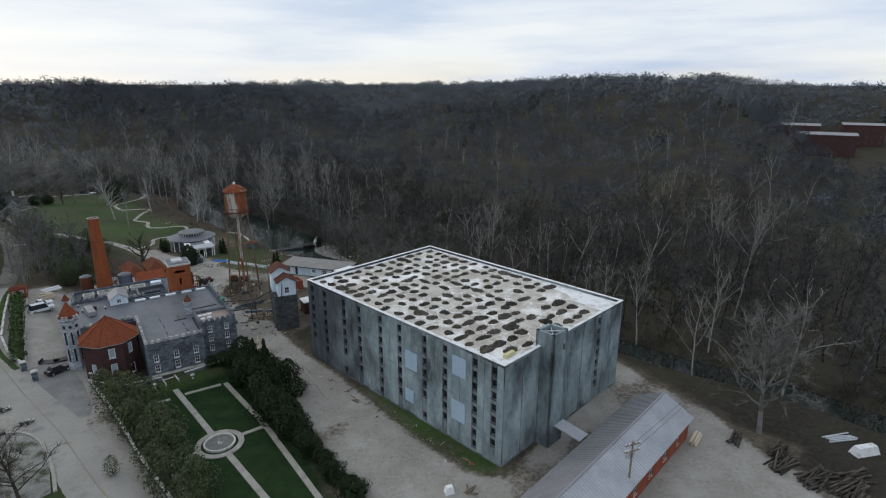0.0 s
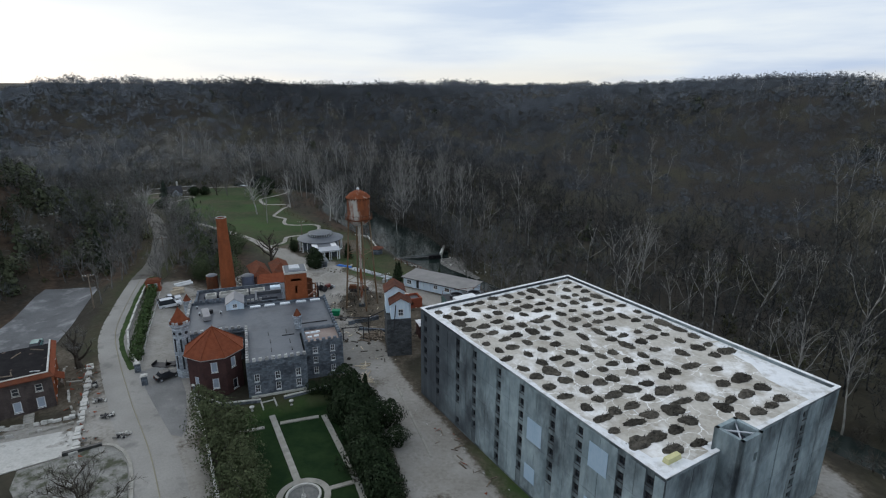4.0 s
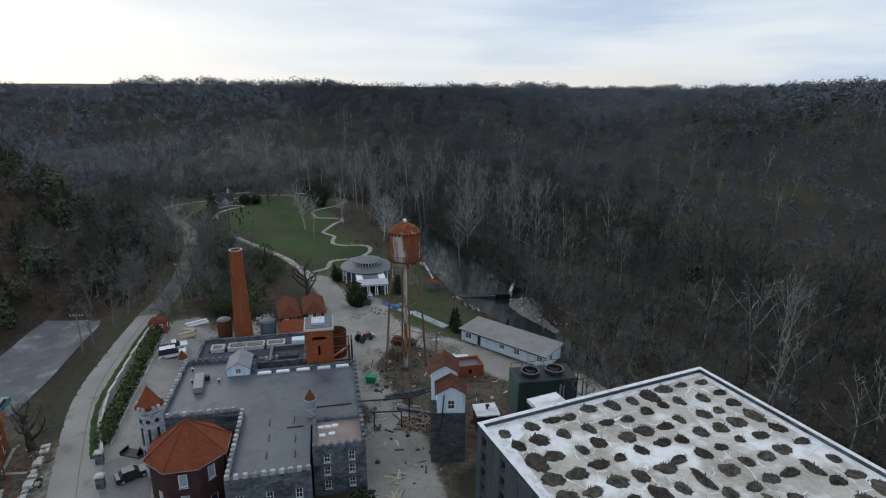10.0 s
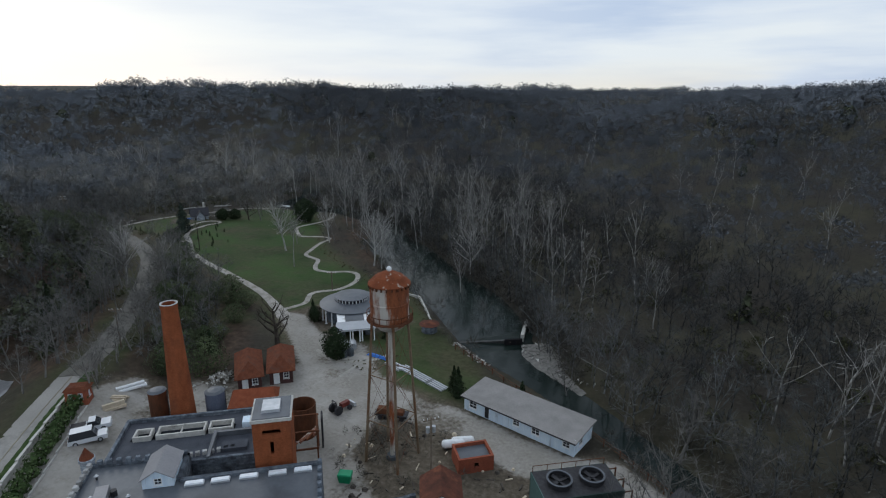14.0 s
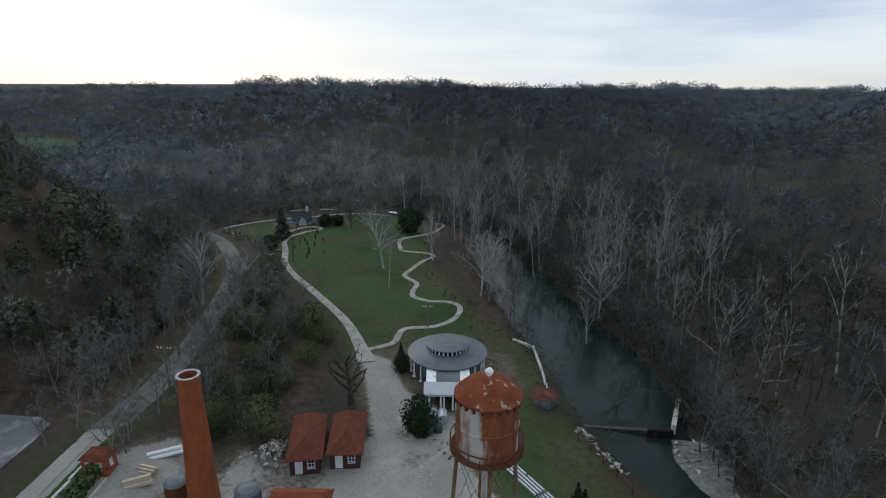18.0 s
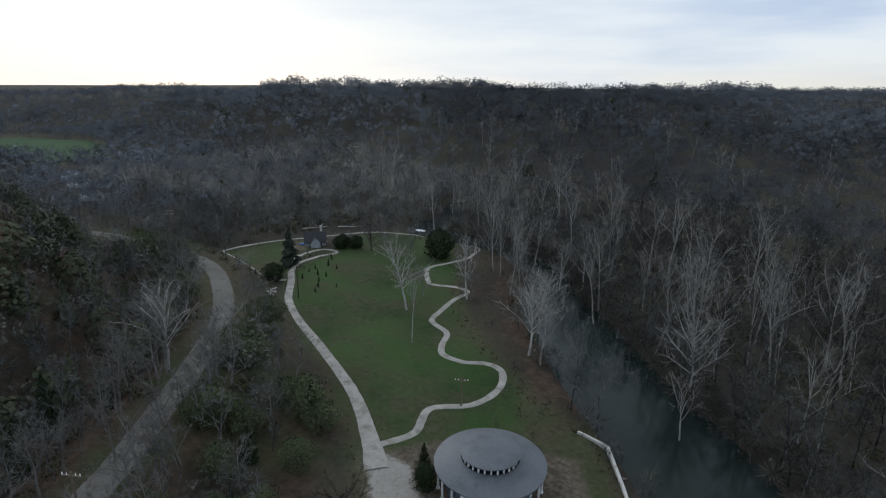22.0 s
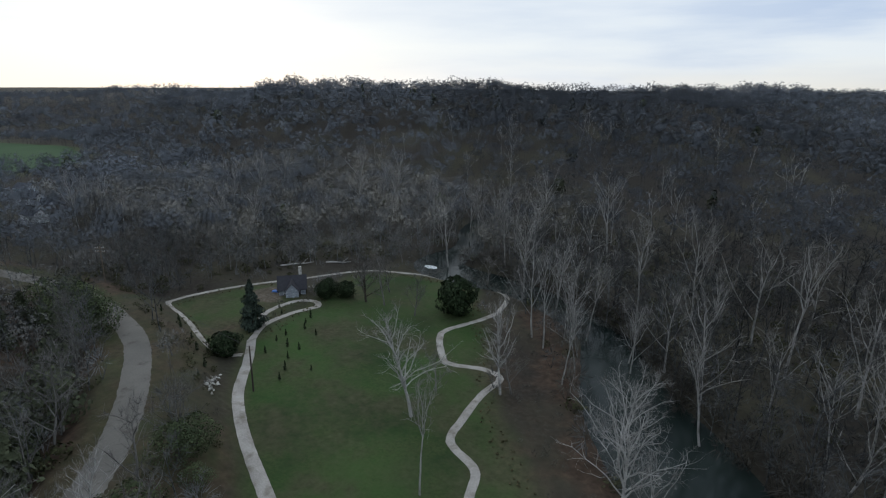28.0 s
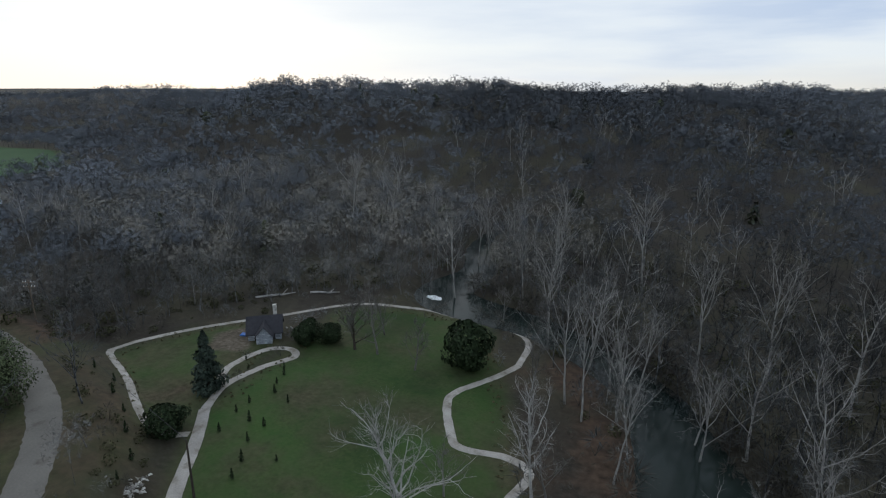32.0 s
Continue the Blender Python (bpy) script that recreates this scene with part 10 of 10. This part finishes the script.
far_block(271, 397, -32, 36, 17, 14.5, 4, 8, "distant red-brick warehouse with pale window bands and a grey roof")
far_block(316, 424, -30, 26, 16, 14.5, 3, 6, "distant red-brick warehouse behind another")
far_block(276, 436, -34, 26, 16, 15.5, 3, 4, "distant dark brick warehouse with a white roof edge")
for k, (x, y, rz, lb_) in enumerate(((-378, 230, 20, "distant pale blue-grey house"), (-352, 224, 40, "distant white house with a dark roof"), (-312, 214, 10, "distant white farmhouse with a dark roof"), (-330, 226, 60, "distant dark-roofed barn"))):
    o = thing("far_house", x, y, float(lie(x, y)), rz, lb_ + " among leafless trees", "house", "far houses")
    part("wall", Geo().box(-4, -3, -0.5, 4, 3, 3.2), (M_BLUEWOOD, M_WHITE, M_WHITE, M_WOOD)[k], o)
    part("roof_slope", Geo().slab((-4.4, -3.4, 3.0), (4.4, -3.4, 3.0), (4.4, 0, 5.2), (-4.4, 0, 5.2), 0.15), M_DECK_DARK, o)
    part("roof_slope", Geo().slab((4.4, 3.4, 3.0), (-4.4, 3.4, 3.0), (-4.4, 0, 5.2), (4.4, 0, 5.2), 0.15), M_DECK_DARK, o)
    part("gable", Geo().add([(4, -3, 3.2), (4, 3, 3.2), (4, 0, 5.1)], [(0, 1, 2)]), M_WHITE, o)
    part("gable", Geo().add([(-4, -3, 3.2), (-4, 3, 3.2), (-4, 0, 5.1)], [(2, 1, 0)]), M_WHITE, o)

# ---- yard wall and pipes between the castle and the elevator house ----
d = Vector((5.1, 4.5)).normalized()
yw = thing("yard_retaining_wall", -48.1, 118.5, 0, math.degrees(math.atan2(d.y, d.x)), "low dark stone retaining wall across the yard", "wall")
for k in range(9):
    part("block", Geo().box(0.76 * k, -0.25, -0.4, 0.76 * k + 0.74, 0.25, 0.75 + 0.06 * ((k * 7) % 3), bev=0.02), M_STONE, yw)
pr = thing("pipe_rack", -46.2, 107.8, 0, 0, "dark steel pipes on posts between castle and elevator house", "pipes")
for a, b in (((0, 0, 6.3), (4.3, 6.9, 4.0)), ((4.3, 6.9, 4.0), (8.6, 6.4, 6.6)), ((0.2, 2.6, 3.0), (4.1, 4.6, 3.0))):
    part("pipe", Geo().tube(a, b, 0.11, n=8), M_DARKMETAL, pr)
for x, y, h in ((4.3, 6.9, 4.0), (4.1, 4.6, 3.0), (0.5, 2.8, 3.0)):
    part("post", Geo().box(x - 0.07, y - 0.07, -0.3, x + 0.07, y + 0.07, h), M_DARKMETAL, pr)
rg = random.Random(91)
rb = thing("castle_rubble", -47.4, 112.0, 0, 0, "pale broken stone and boards along the castle wall", "rubble")
for k in range(60):
    t = rg.random()
    x, y = -1.6 + 3.6 * t + rg.gauss(0, 0.5), 3.2 - 6.6 * t + rg.gauss(0, 0.6)
    part("stone", rub[k % 6], None, rb, m=Matrix.Translation((x, y, 0.02)) @ Matrix.Rotation(rg.uniform(0, 6.28), 4, "Z") @ Matrix.Scale(rg.uniform(0.4, 1.1), 4))
for x, y in ((-71.6, 152.6), (-70.8, 153.6)):
    o = thing("spring_tank", x, y, 0, 40, "round pale tank beside the springhouse porch", "tank", "spring tanks")
    part("shell", Geo().lathe(0, 0, [(0.62, -0.1), (0.66, 1.1), (0.6, 1.25), (0.02, 1.35)], 18), M_CONC_PANEL, o)
    part("hoop", Geo().lathe(0, 0, [(0.66, 0.5), (0.69, 0.5), (0.69, 0.58), (0.66, 0.58)], 18), M_DARKMETAL, o)

# ---- single trees ----
def make_tree(name, seed, height, spread, limbs, sub, twigs, r0, bark, twig_mat, label, **kw):
    wood, fine = bare_tree(seed, height, spread, limbs, sub, twigs, r0, **kw)
    o = thing(name, 0, 0, 0, 0, label, "tree", "pale sycamores" if bark is M_BARK_PALE else "")
    part("trunk", wood, bark, o)
    part("crown", fine, twig_mat, o)
    return o


def plant(base, places, seed=0, smin=0.85, smax=1.15):
    """Copies of the first trees at places (x, y, height factor)."""
    rq = random.Random(seed)
    for i, (x, y, s) in enumerate(places):
        b = base[i % len(base)]
        m = Matrix.Translation((x, y, float(lie(x, y)))) @ Matrix.Rotation(rq.uniform(0, 6.28), 4, "Z") @ Matrix.Diagonal((s * rq.uniform(0.9, 1.1), s * rq.uniform(0.9, 1.1), s * rq.uniform(smin, smax), 1))
        if i < len(base):
            b.matrix_basis = m
        else:
            sc_, b.scale = b.scale.copy(), (1, 1, 1)
            c = copy_thing(b, m)
            b.scale = sc_


M_TWIG_PALE = mat("pale_grey_twigs", (0.13, 0.127, 0.12), (0.22, 0.215, 0.205), 0.5, 0.9, rnd="island", rnd_amount=0.3, bump=0)
SYC = "tall leafless sycamore with pale white bark"
syc = [make_tree("sycamore", 700 + k, 16, sp, 9, 4, 300, 0.2, M_BARK_PALE, M_TWIG_PALE, SYC, sides=5, twig_len=0.11, twig_w=0.024, fork=f) for k, (sp, f) in enumerate(((0.42, 0.42), (0.55, 0.32), (0.34, 0.5), (0.62, 0.28)))]
rg = random.Random(21)
sites = [(-122.0, 240.1, 1.0), (-118, 243.5, 0.95), (-113, 230, 0.8), (-48.5, 231.4, 1.15), (-60.7, 237.0, 1.2), (-73.6, 249, 1.3), (-84, 256.5, 1.3), (-126, 243, 1.05), (-134.8, 302, 1.5), (-90.2, 202.8, 0.85), (-114.4, 195, 0.75),
         (44.9, 88.8, 0.95), (40, 104, 1.05), (34, 108, 1.1), (64.8, 113.6, 1.25), (52, 98, 1.0), (-64, 196.5, 0.85), (-50, 205, 1.0), (-56, 222, 1.2), (-101, 246, 1.1), (-96, 250, 1.0), (-106, 243, 0.9),
         (-112, 262, 1.2), (-91, 266, 1.35), (-66, 262, 1.3), (-58, 240, 1.2), (-46, 226, 1.15), (-40, 208, 1.0), (-76, 232, 1.1), (-84, 240, 1.0), (-70, 224, 1.0)]
for i in range(15):  # along the far bank upstream
    t = i / 14
    sites.append((-60 - 120 * t + rg.uniform(-9, 9), 214 + 92 * t - 26 * t * t + rg.uniform(-4, 26), rg.uniform(0.9, 1.35)))
for i in range(13):  # behind the cottage, over the creek's bend
    sites.append((rg.uniform(-300, -165), rg.uniform(282, 335) - 18 * rg.random(), rg.uniform(0.95, 1.4)))
for i in range(8):  # west of the cottage
    sites.append((rg.uniform(-300, -222), rg.uniform(215, 275), rg.uniform(0.7, 1.1)))
for i in range(9):  # the right-hand slope
    t = rg.random()
    sites.append((-20 + 110 * t + rg.uniform(-8, 8), 172 - 50 * t + rg.uniform(0, 50), rg.uniform(0.8, 1.2)))
plant(syc, [s for s in sites if not (-80 < s[0] < 0 and s[1] < 165)], 22)
big = make_tree("great_sycamore", 731, 17.5, 0.85, 22, 8, 3000, 0.42, M_BARK, M_TWIG_PALE, "huge spreading leafless sycamore on the creek bank", sides=8, twig_len=0.11, twig_w=0.026, fork=0.26, up=1.0, gnarl=0.26)
big.matrix_basis = pose(47.2, 71.2, float(lie(47.2, 71.2)), 0, 0, 30)
ms = [make_tree("meadow_sycamore", 770 + k, 17.5, 0.42, 18, 7, 800, 0.3, M_BARK_WHITE, M_TWIG_PALE, "gnarled white-barked sycamore beside the winding path", sides=6, twig_len=0.10, twig_w=0.016, fork=0.32, up=1.0, gnarl=0.34) for k in range(2)]
plant(ms, [(-126.3, 207.0, 1.0), (-93.7, 204.6, 1.0), (-119.3, 220.8, 0.75), (-131.9, 155.7, 0.85), (-131.1, 165.5, 0.55)], 44)
cw = make_tree("creek_sycamore", 735, 15, 0.85, 18, 8, 1500, 0.25, M_BARK_WHITE, M_TWIG_PALE, "wide many-stemmed leafless sycamore leaning over the creek", sides=6, twig_len=0.12, twig_w=0.018, fork=0.28, up=0.7)
cw.matrix_basis = pose(-66.0, 209.8, float(lie(-66.0, 209.8)), 0, 0, 80)
copy_thing(cw, pose(-98.0, 216.6, float(lie(-98, 216.6)), 0, 0, 205))

lean = [make_tree("leafless_tree", 740 + k, 11, 0.85, 9, 4, 560, 0.22, M_BARK, M_BARK, "leafless grey-brown tree with a dense crown of twigs", sides=5, twig_len=0.14, twig_w=0.02, fork=0.2) for k in range(4)]
rg = random.Random(23)
sites = [(-118, 148, 0.9), (-114, 151, 0.75), (-121, 160, 0.95), (-128, 169, 0.9), (-131, 155, 1.0), (-116, 141, 0.8), (-110, 146, 0.7), (-126, 146, 1.0), (-119, 128, 0.9), (-135, 172, 0.85), (-104, 140, 0.7), (-100, 136, 0.6), (-112, 160, 0.8), (-104, 150, 0.7),
         (-121, 172, 0.8), (-142, 180, 0.8), (-56, 60, 0.7), (-56, 52, 0.8), (-150, 168.5, 1.05), (-155, 171, 1.0), (-160, 170, 1.15), (-146, 165, 0.9), (-164, 175.5, 1.0), (-170, 178, 1.05), (-178, 181, 1.0), (-186, 183, 1.0), (-140, 160, 0.9), (-152, 162, 1.1), (-50, 52, 0.75), (-104, 110, 0.8), (-112, 126, 0.9), (-126, 126, 1.0), (-62, 172, 0.6), (-52, 178, 0.7),
         (-160, 236, 1.0), (-165, 243, 0.9), (-151, 236, 0.8), (-128, 215, 0.7), (-118, 222, 0.75), (-132, 243, 0.8), (-137, 258, 0.9), (-152, 266, 0.9), (-178, 262, 0.9), (-190, 256, 0.9), (-200, 240, 0.8), (-206, 226, 0.8), (-210, 212, 0.8),
         (-164, 190, 0.5), (-146, 182, 0.6), (-20, 152, 1.0), (-12, 146, 1.05), (-4, 138, 1.1), (-30, 158, 0.8), (-14, 128, 1.15), (-9, 124, 1.1), (-17, 124, 0.9), (-38, 176, 0.9), (-30, 170, 0.9)]
for i in range(26):  # both verges of the lane, leaning over it
    k = int(np.hypot(ROAD_L[:, 0] + 103, ROAD_L[:, 1] - 119).argmin()) + i
    p, q = ROAD_L[k], ROAD_L[k + 1]
    t = Vector((q[0] - p[0], q[1] - p[1])).normalized()
    if i < 24:
        o_ = rg.uniform(3.4, 6.0)
        sites.append((p[0] + t.y * o_, p[1] - t.x * o_, rg.uniform(0.5, 0.95)))
    if i % 2:
        o_ = rg.uniform(3.6, 6.5)
        sites.append((p[0] - t.y * o_, p[1] + t.x * o_, rg.uniform(0.55, 1.0)))
plant(lean, sites, 24)
ct_tree = make_tree("cottage_tree", 763, 9.5, 1.15, 15, 8, 2200, 0.32, M_BARK_DARK, M_BARK, "wide grey-brown leafless tree beside the cottage", sides=6, twig_len=0.12, twig_w=0.02, fork=0.16, up=0.8)
ct_tree.matrix_basis = pose(-164.5, 234.6, float(lie(-164.5, 234.6)), 0, 0, 30)
oak = make_tree("old_oak", 760, 9.5, 1.25, 11, 5, 260, 0.6, M_BARK_DARK, M_BARK_DARK, "gnarled dark leafless oak beside the drive", sides=6, twig_len=0.13, twig_w=0.03, fork=0.2, up=0.2)
oak.matrix_basis = pose(-86.4, 151.8, 0, 0, 0, 40)
oak2 = make_tree("pollard_oak", 761, 7.0, 1.0, 8, 4, 700, 0.62, M_BARK_DARK, M_BARK, "thick dark leafless tree before the brick office", sides=6, twig_len=0.2, twig_w=0.022, fork=0.25)
oak2.matrix_basis = pose(-86.6, 87.6, float(lie(-86.6, 87.6)), 0, 0, 10)
near_t = make_tree("roadside_tree", 762, 9.5, 1.0, 13, 7, 1300, 0.26, M_BARK_DARK, M_BARK_DARK, "spreading leafless tree on the verge beside the road", sides=5, twig_len=0.14, twig_w=0.02, fork=0.15)
near_t.matrix_basis = pose(-53.4, 57.6, float(lie(-53.4, 57.6)), 0, 0, 0)


def shrub(name, seed, kind, h, r, n, size, material, label, category, group=""):
    o = thing(name, 0, 0, 0, 0, label, category, group)
    part("trunk", Geo().cyl(0, 0, -0.3, h * (0.85 if kind == "cone" else 0.5), 0.09 * h ** 0.5, 0.03, 6), M_BARK_DARK, o)
    part("crown", leafy(seed, kind, h, r, n, size), material, o)
    return o


M_OLIVE = mat("dull_green_leaves", (0.045, 0.058, 0.028), (0.085, 0.098, 0.05), 0.8, 0.85, rnd="island", rnd_amount=0.4, bump=0)
eg = [shrub("evergreen_shrub", 800 + k, "round", 4.6, 2.3, 2100, 0.15, M_HEDGE, "dense dark evergreen shrub beside the garden", "shrub", "garden evergreens") for k in range(3)]
rg = random.Random(25)
sites = []
for i in range(30):
    t = i / 29
    p = Vector((-38.5, 90.0)).lerp(Vector((-12.0, 55.5)), t)
    big_ = t < 0.52
    sites.append((p.x + rg.uniform(-1.2, 2.0) * (1 if big_ else 0.4) + 1.4, p.y + rg.uniform(-1.0, 1.6) * (1 if big_ else 0.4) + 1.0, rg.uniform(0.75, 1.35) if big_ else rg.uniform(0.5, 0.8)))
for x, y, s in ((-40.5, 92.0, 0.7), (-42.5, 91.4, 0.55), (-36.5, 92.5, 0.8), (-34, 90.2, 0.95), (-31.5, 87.2, 1.05), (-29.0, 84.8, 1.0), (-27.0, 86.0, 0.9), (-24.5, 82.0, 0.8), (-36.0, 86.5, 0.7), (-73.4, 152.2, 1.15), (-72.6, 151.6, 0.95), (-86.2, 164.4, 0.7), (-87.2, 165.6, 0.6)):
    sites.append((x, y, s))
plant(eg, sites, 26)
ol = [shrub("garden_tree", 810 + k, "round", 6.4, 2.2, 1300, 0.135, M_OLIVE, "thin dull-green tree between the garden and the road", "tree", "garden trees") for k in range(3)]
sites = [(-55.5, 80.5, 0.95), (-52.0, 78.8, 1.15), (-50.5, 74.8, 1.1), (-47.5, 74.5, 0.9), (-46.0, 70.8, 1.05), (-43.0, 69.8, 0.85), (-41.0, 65.4, 1.0), (-38.0, 62.4, 1.0), (-35.5, 59.0, 1.05), (-32.0, 56.5, 0.9), (-29.5, 53.0, 1.0), (-57.5, 82.5, 0.7), (-48.8, 79.2, 0.7), (-44, 62, 0.5), (-39.5, 68.5, 0.7)]
sites += [(-33.6, 61.0, 1.1), (-36.6, 64.5, 1.15), (-39.4, 68.0, 1.2), (-30.4, 57.6, 1.05), (-42.6, 71.6, 1.15), (-45.6, 75.4, 1.2), (-49.4, 77.0, 1.25)]
plant(ol, sites, 27)
cd_ = [shrub("cedar", 820 + k, "cone", 7.5, 2.3, 1300, 0.24, M_HEDGE, "dark green conical cedar tree", "cedar", "cedars") for k in range(2)]
plant(cd_, [(-67.6, 163.2, 0.7), (-69.4, 165.4, 0.55), (-89.2, 168.0, 0.5), (-33.6, 88.6, 0.85), (-30.6, 85.6, 1.0), (-27.6, 81.4, 0.9), (-36.4, 150.6, 0.55), (-46.6, 147.8, 0.7), (-48.0, 149.6, 0.6), (-96.0, 144.0, 0.6), (-100.0, 146.5, 0.7), (-108.0, 154.0, 0.75), (-112.0, 168.0, 0.6), (-135.0, 140.0, 1.1), (-131.0, 146.0, 0.9), (-142.0, 158.0, 1.0), (-128.0, 134.0, 0.9), (-122.0, 130.5, 0.7)], 28)
spruce = shrub("spruce", 824, "cone", 10.2, 3.3, 2600, 0.3, M_SPRUCE, "broad grey-green spruce beside the meadow drive", "spruce")
spruce.matrix_basis = pose(-171.2, 209.6, float(lie(-171.2, 209.6)), 0, 0, 15)
bs_ = [shrub("round_bush", 830 + k, "round", 4.4, 2.6, 2400, 0.2, M_HEDGE, "large rounded dark evergreen bush on the lawn", "bush", "lawn bushes") for k in range(2)]
plant(bs_, [(-165.4, 200.0, 1.08), (-144.8, 243.0, 1.7), (-173.0, 230.0, 0.95), (-170.0, 233.5, 0.9), (-175.5, 233.0, 0.8)], 29)
gl = [shrub("green_thicket_tree", 840 + k, "round", 5.6, 2.9, 2300, 0.13, M_THICKET, "olive-green thicket tree between road and drive", "tree", "thicket trees") for k in range(2)]
rg = random.Random(33)
sites = []
while len(sites) < 26:
    x, y = rg.uniform(-140, -88), rg.uniform(134, 184)
    d1 = float(nearest(np.array([x]), np.array([y]), ROAD_L)[0][0])
    d2 = float(nearest(np.array([x]), np.array([y]), polyline(DRIVE, 1.5))[0][0])
    if d1 > 5 and d2 > 6 and math.hypot(x + 87, y - 149) > 11 and (y - 134) < -(x + 88) * 1.05 + 16 and (y - 134) > -(x + 100) * 0.8 - 2:
        sites.append((x, y, rg.uniform(0.7, 1.3)))
sites += [(-183.5, 187.0, 1.2), (-188.0, 186.4, 1.35), (-192.5, 188.2, 1.3), (-197.0, 188.6, 1.4), (-201.5, 188.0, 1.35), (-190.5, 183.4, 1.4), (-196.5, 184.0, 1.5), (-206.0, 189.4, 1.3), (-203.0, 184.5, 1.45), (-185.5, 182.4, 1.3)]
plant(gl, sites, 34, 0.7, 1.1)
sp_b = [shrub("sapling", 850 + k, "cone", 1.5, 0.4, 90, 0.13, M_HEDGE, "small dark young conifer on the lawn", "sapling", "saplings") for k in range(2)]
sites = [(-152, 203.2, 1), (-158.8, 208.8, 1), (-156.2, 209.4, 0.9), (-162.4, 208.9, 0.8), (-162.4, 215.6, 1), (-158.6, 215.3, 0.9), (-160.1, 204.8, 1), (-164.5, 217.5, 0.8), (-155, 206, 0.8), (-150, 200.6, 1), (-166, 220, 0.9), (-163, 211.5, 0.8), (-168, 221.5, 0.7), (-148.5, 206, 0.7),
         (-166.5, 195.4, 1.0), (-172, 197.4, 0.9), (-178, 198.4, 1.1), (-160.5, 193.5, 1.1), (-157.0, 190.5, 0.8), (-183, 200.5, 1.0), (-189, 200.0, 1.0), (-175.5, 219.0, 0.7), (-172.4, 217.4, 0.7)]
plant(sp_b, sites, 35)
x, y, rq = jittered(-215, -60, 140, 275, 1.25, 41)
g1 = np.zeros(len(x))
for poly in (LAWN[0], LAWN[1], LAWN[2]):
    g1 = np.maximum(g1, inside(x, y, poly, 3.0))
edge = (g1 > 0.02) & (g1 < 0.9)
edge &= nearest(x, y, polyline(DRIVE, 1.5))[0] > 2.4
edge &= nearest(x, y, polyline(TRAIL, 1.5))[0] > 1.4
tuft_v = [geo_arrays(leafy(860 + k, "round", 0.5, 0.5, 16, 0.22)) for k in range(3)]
scatter("rough_grass", tuft_v, np.column_stack([x, y])[edge], rq.uniform(0.25, 0.6, edge.sum()), mat("dry_grass", (0.06, 0.06, 0.032), (0.12, 0.105, 0.06), 0.4, 0.95, rnd="island", rnd_amount=0.4, bump=0), "rough dry grass tufts at the lawn's edges", "rough grass", 9, 0.1)
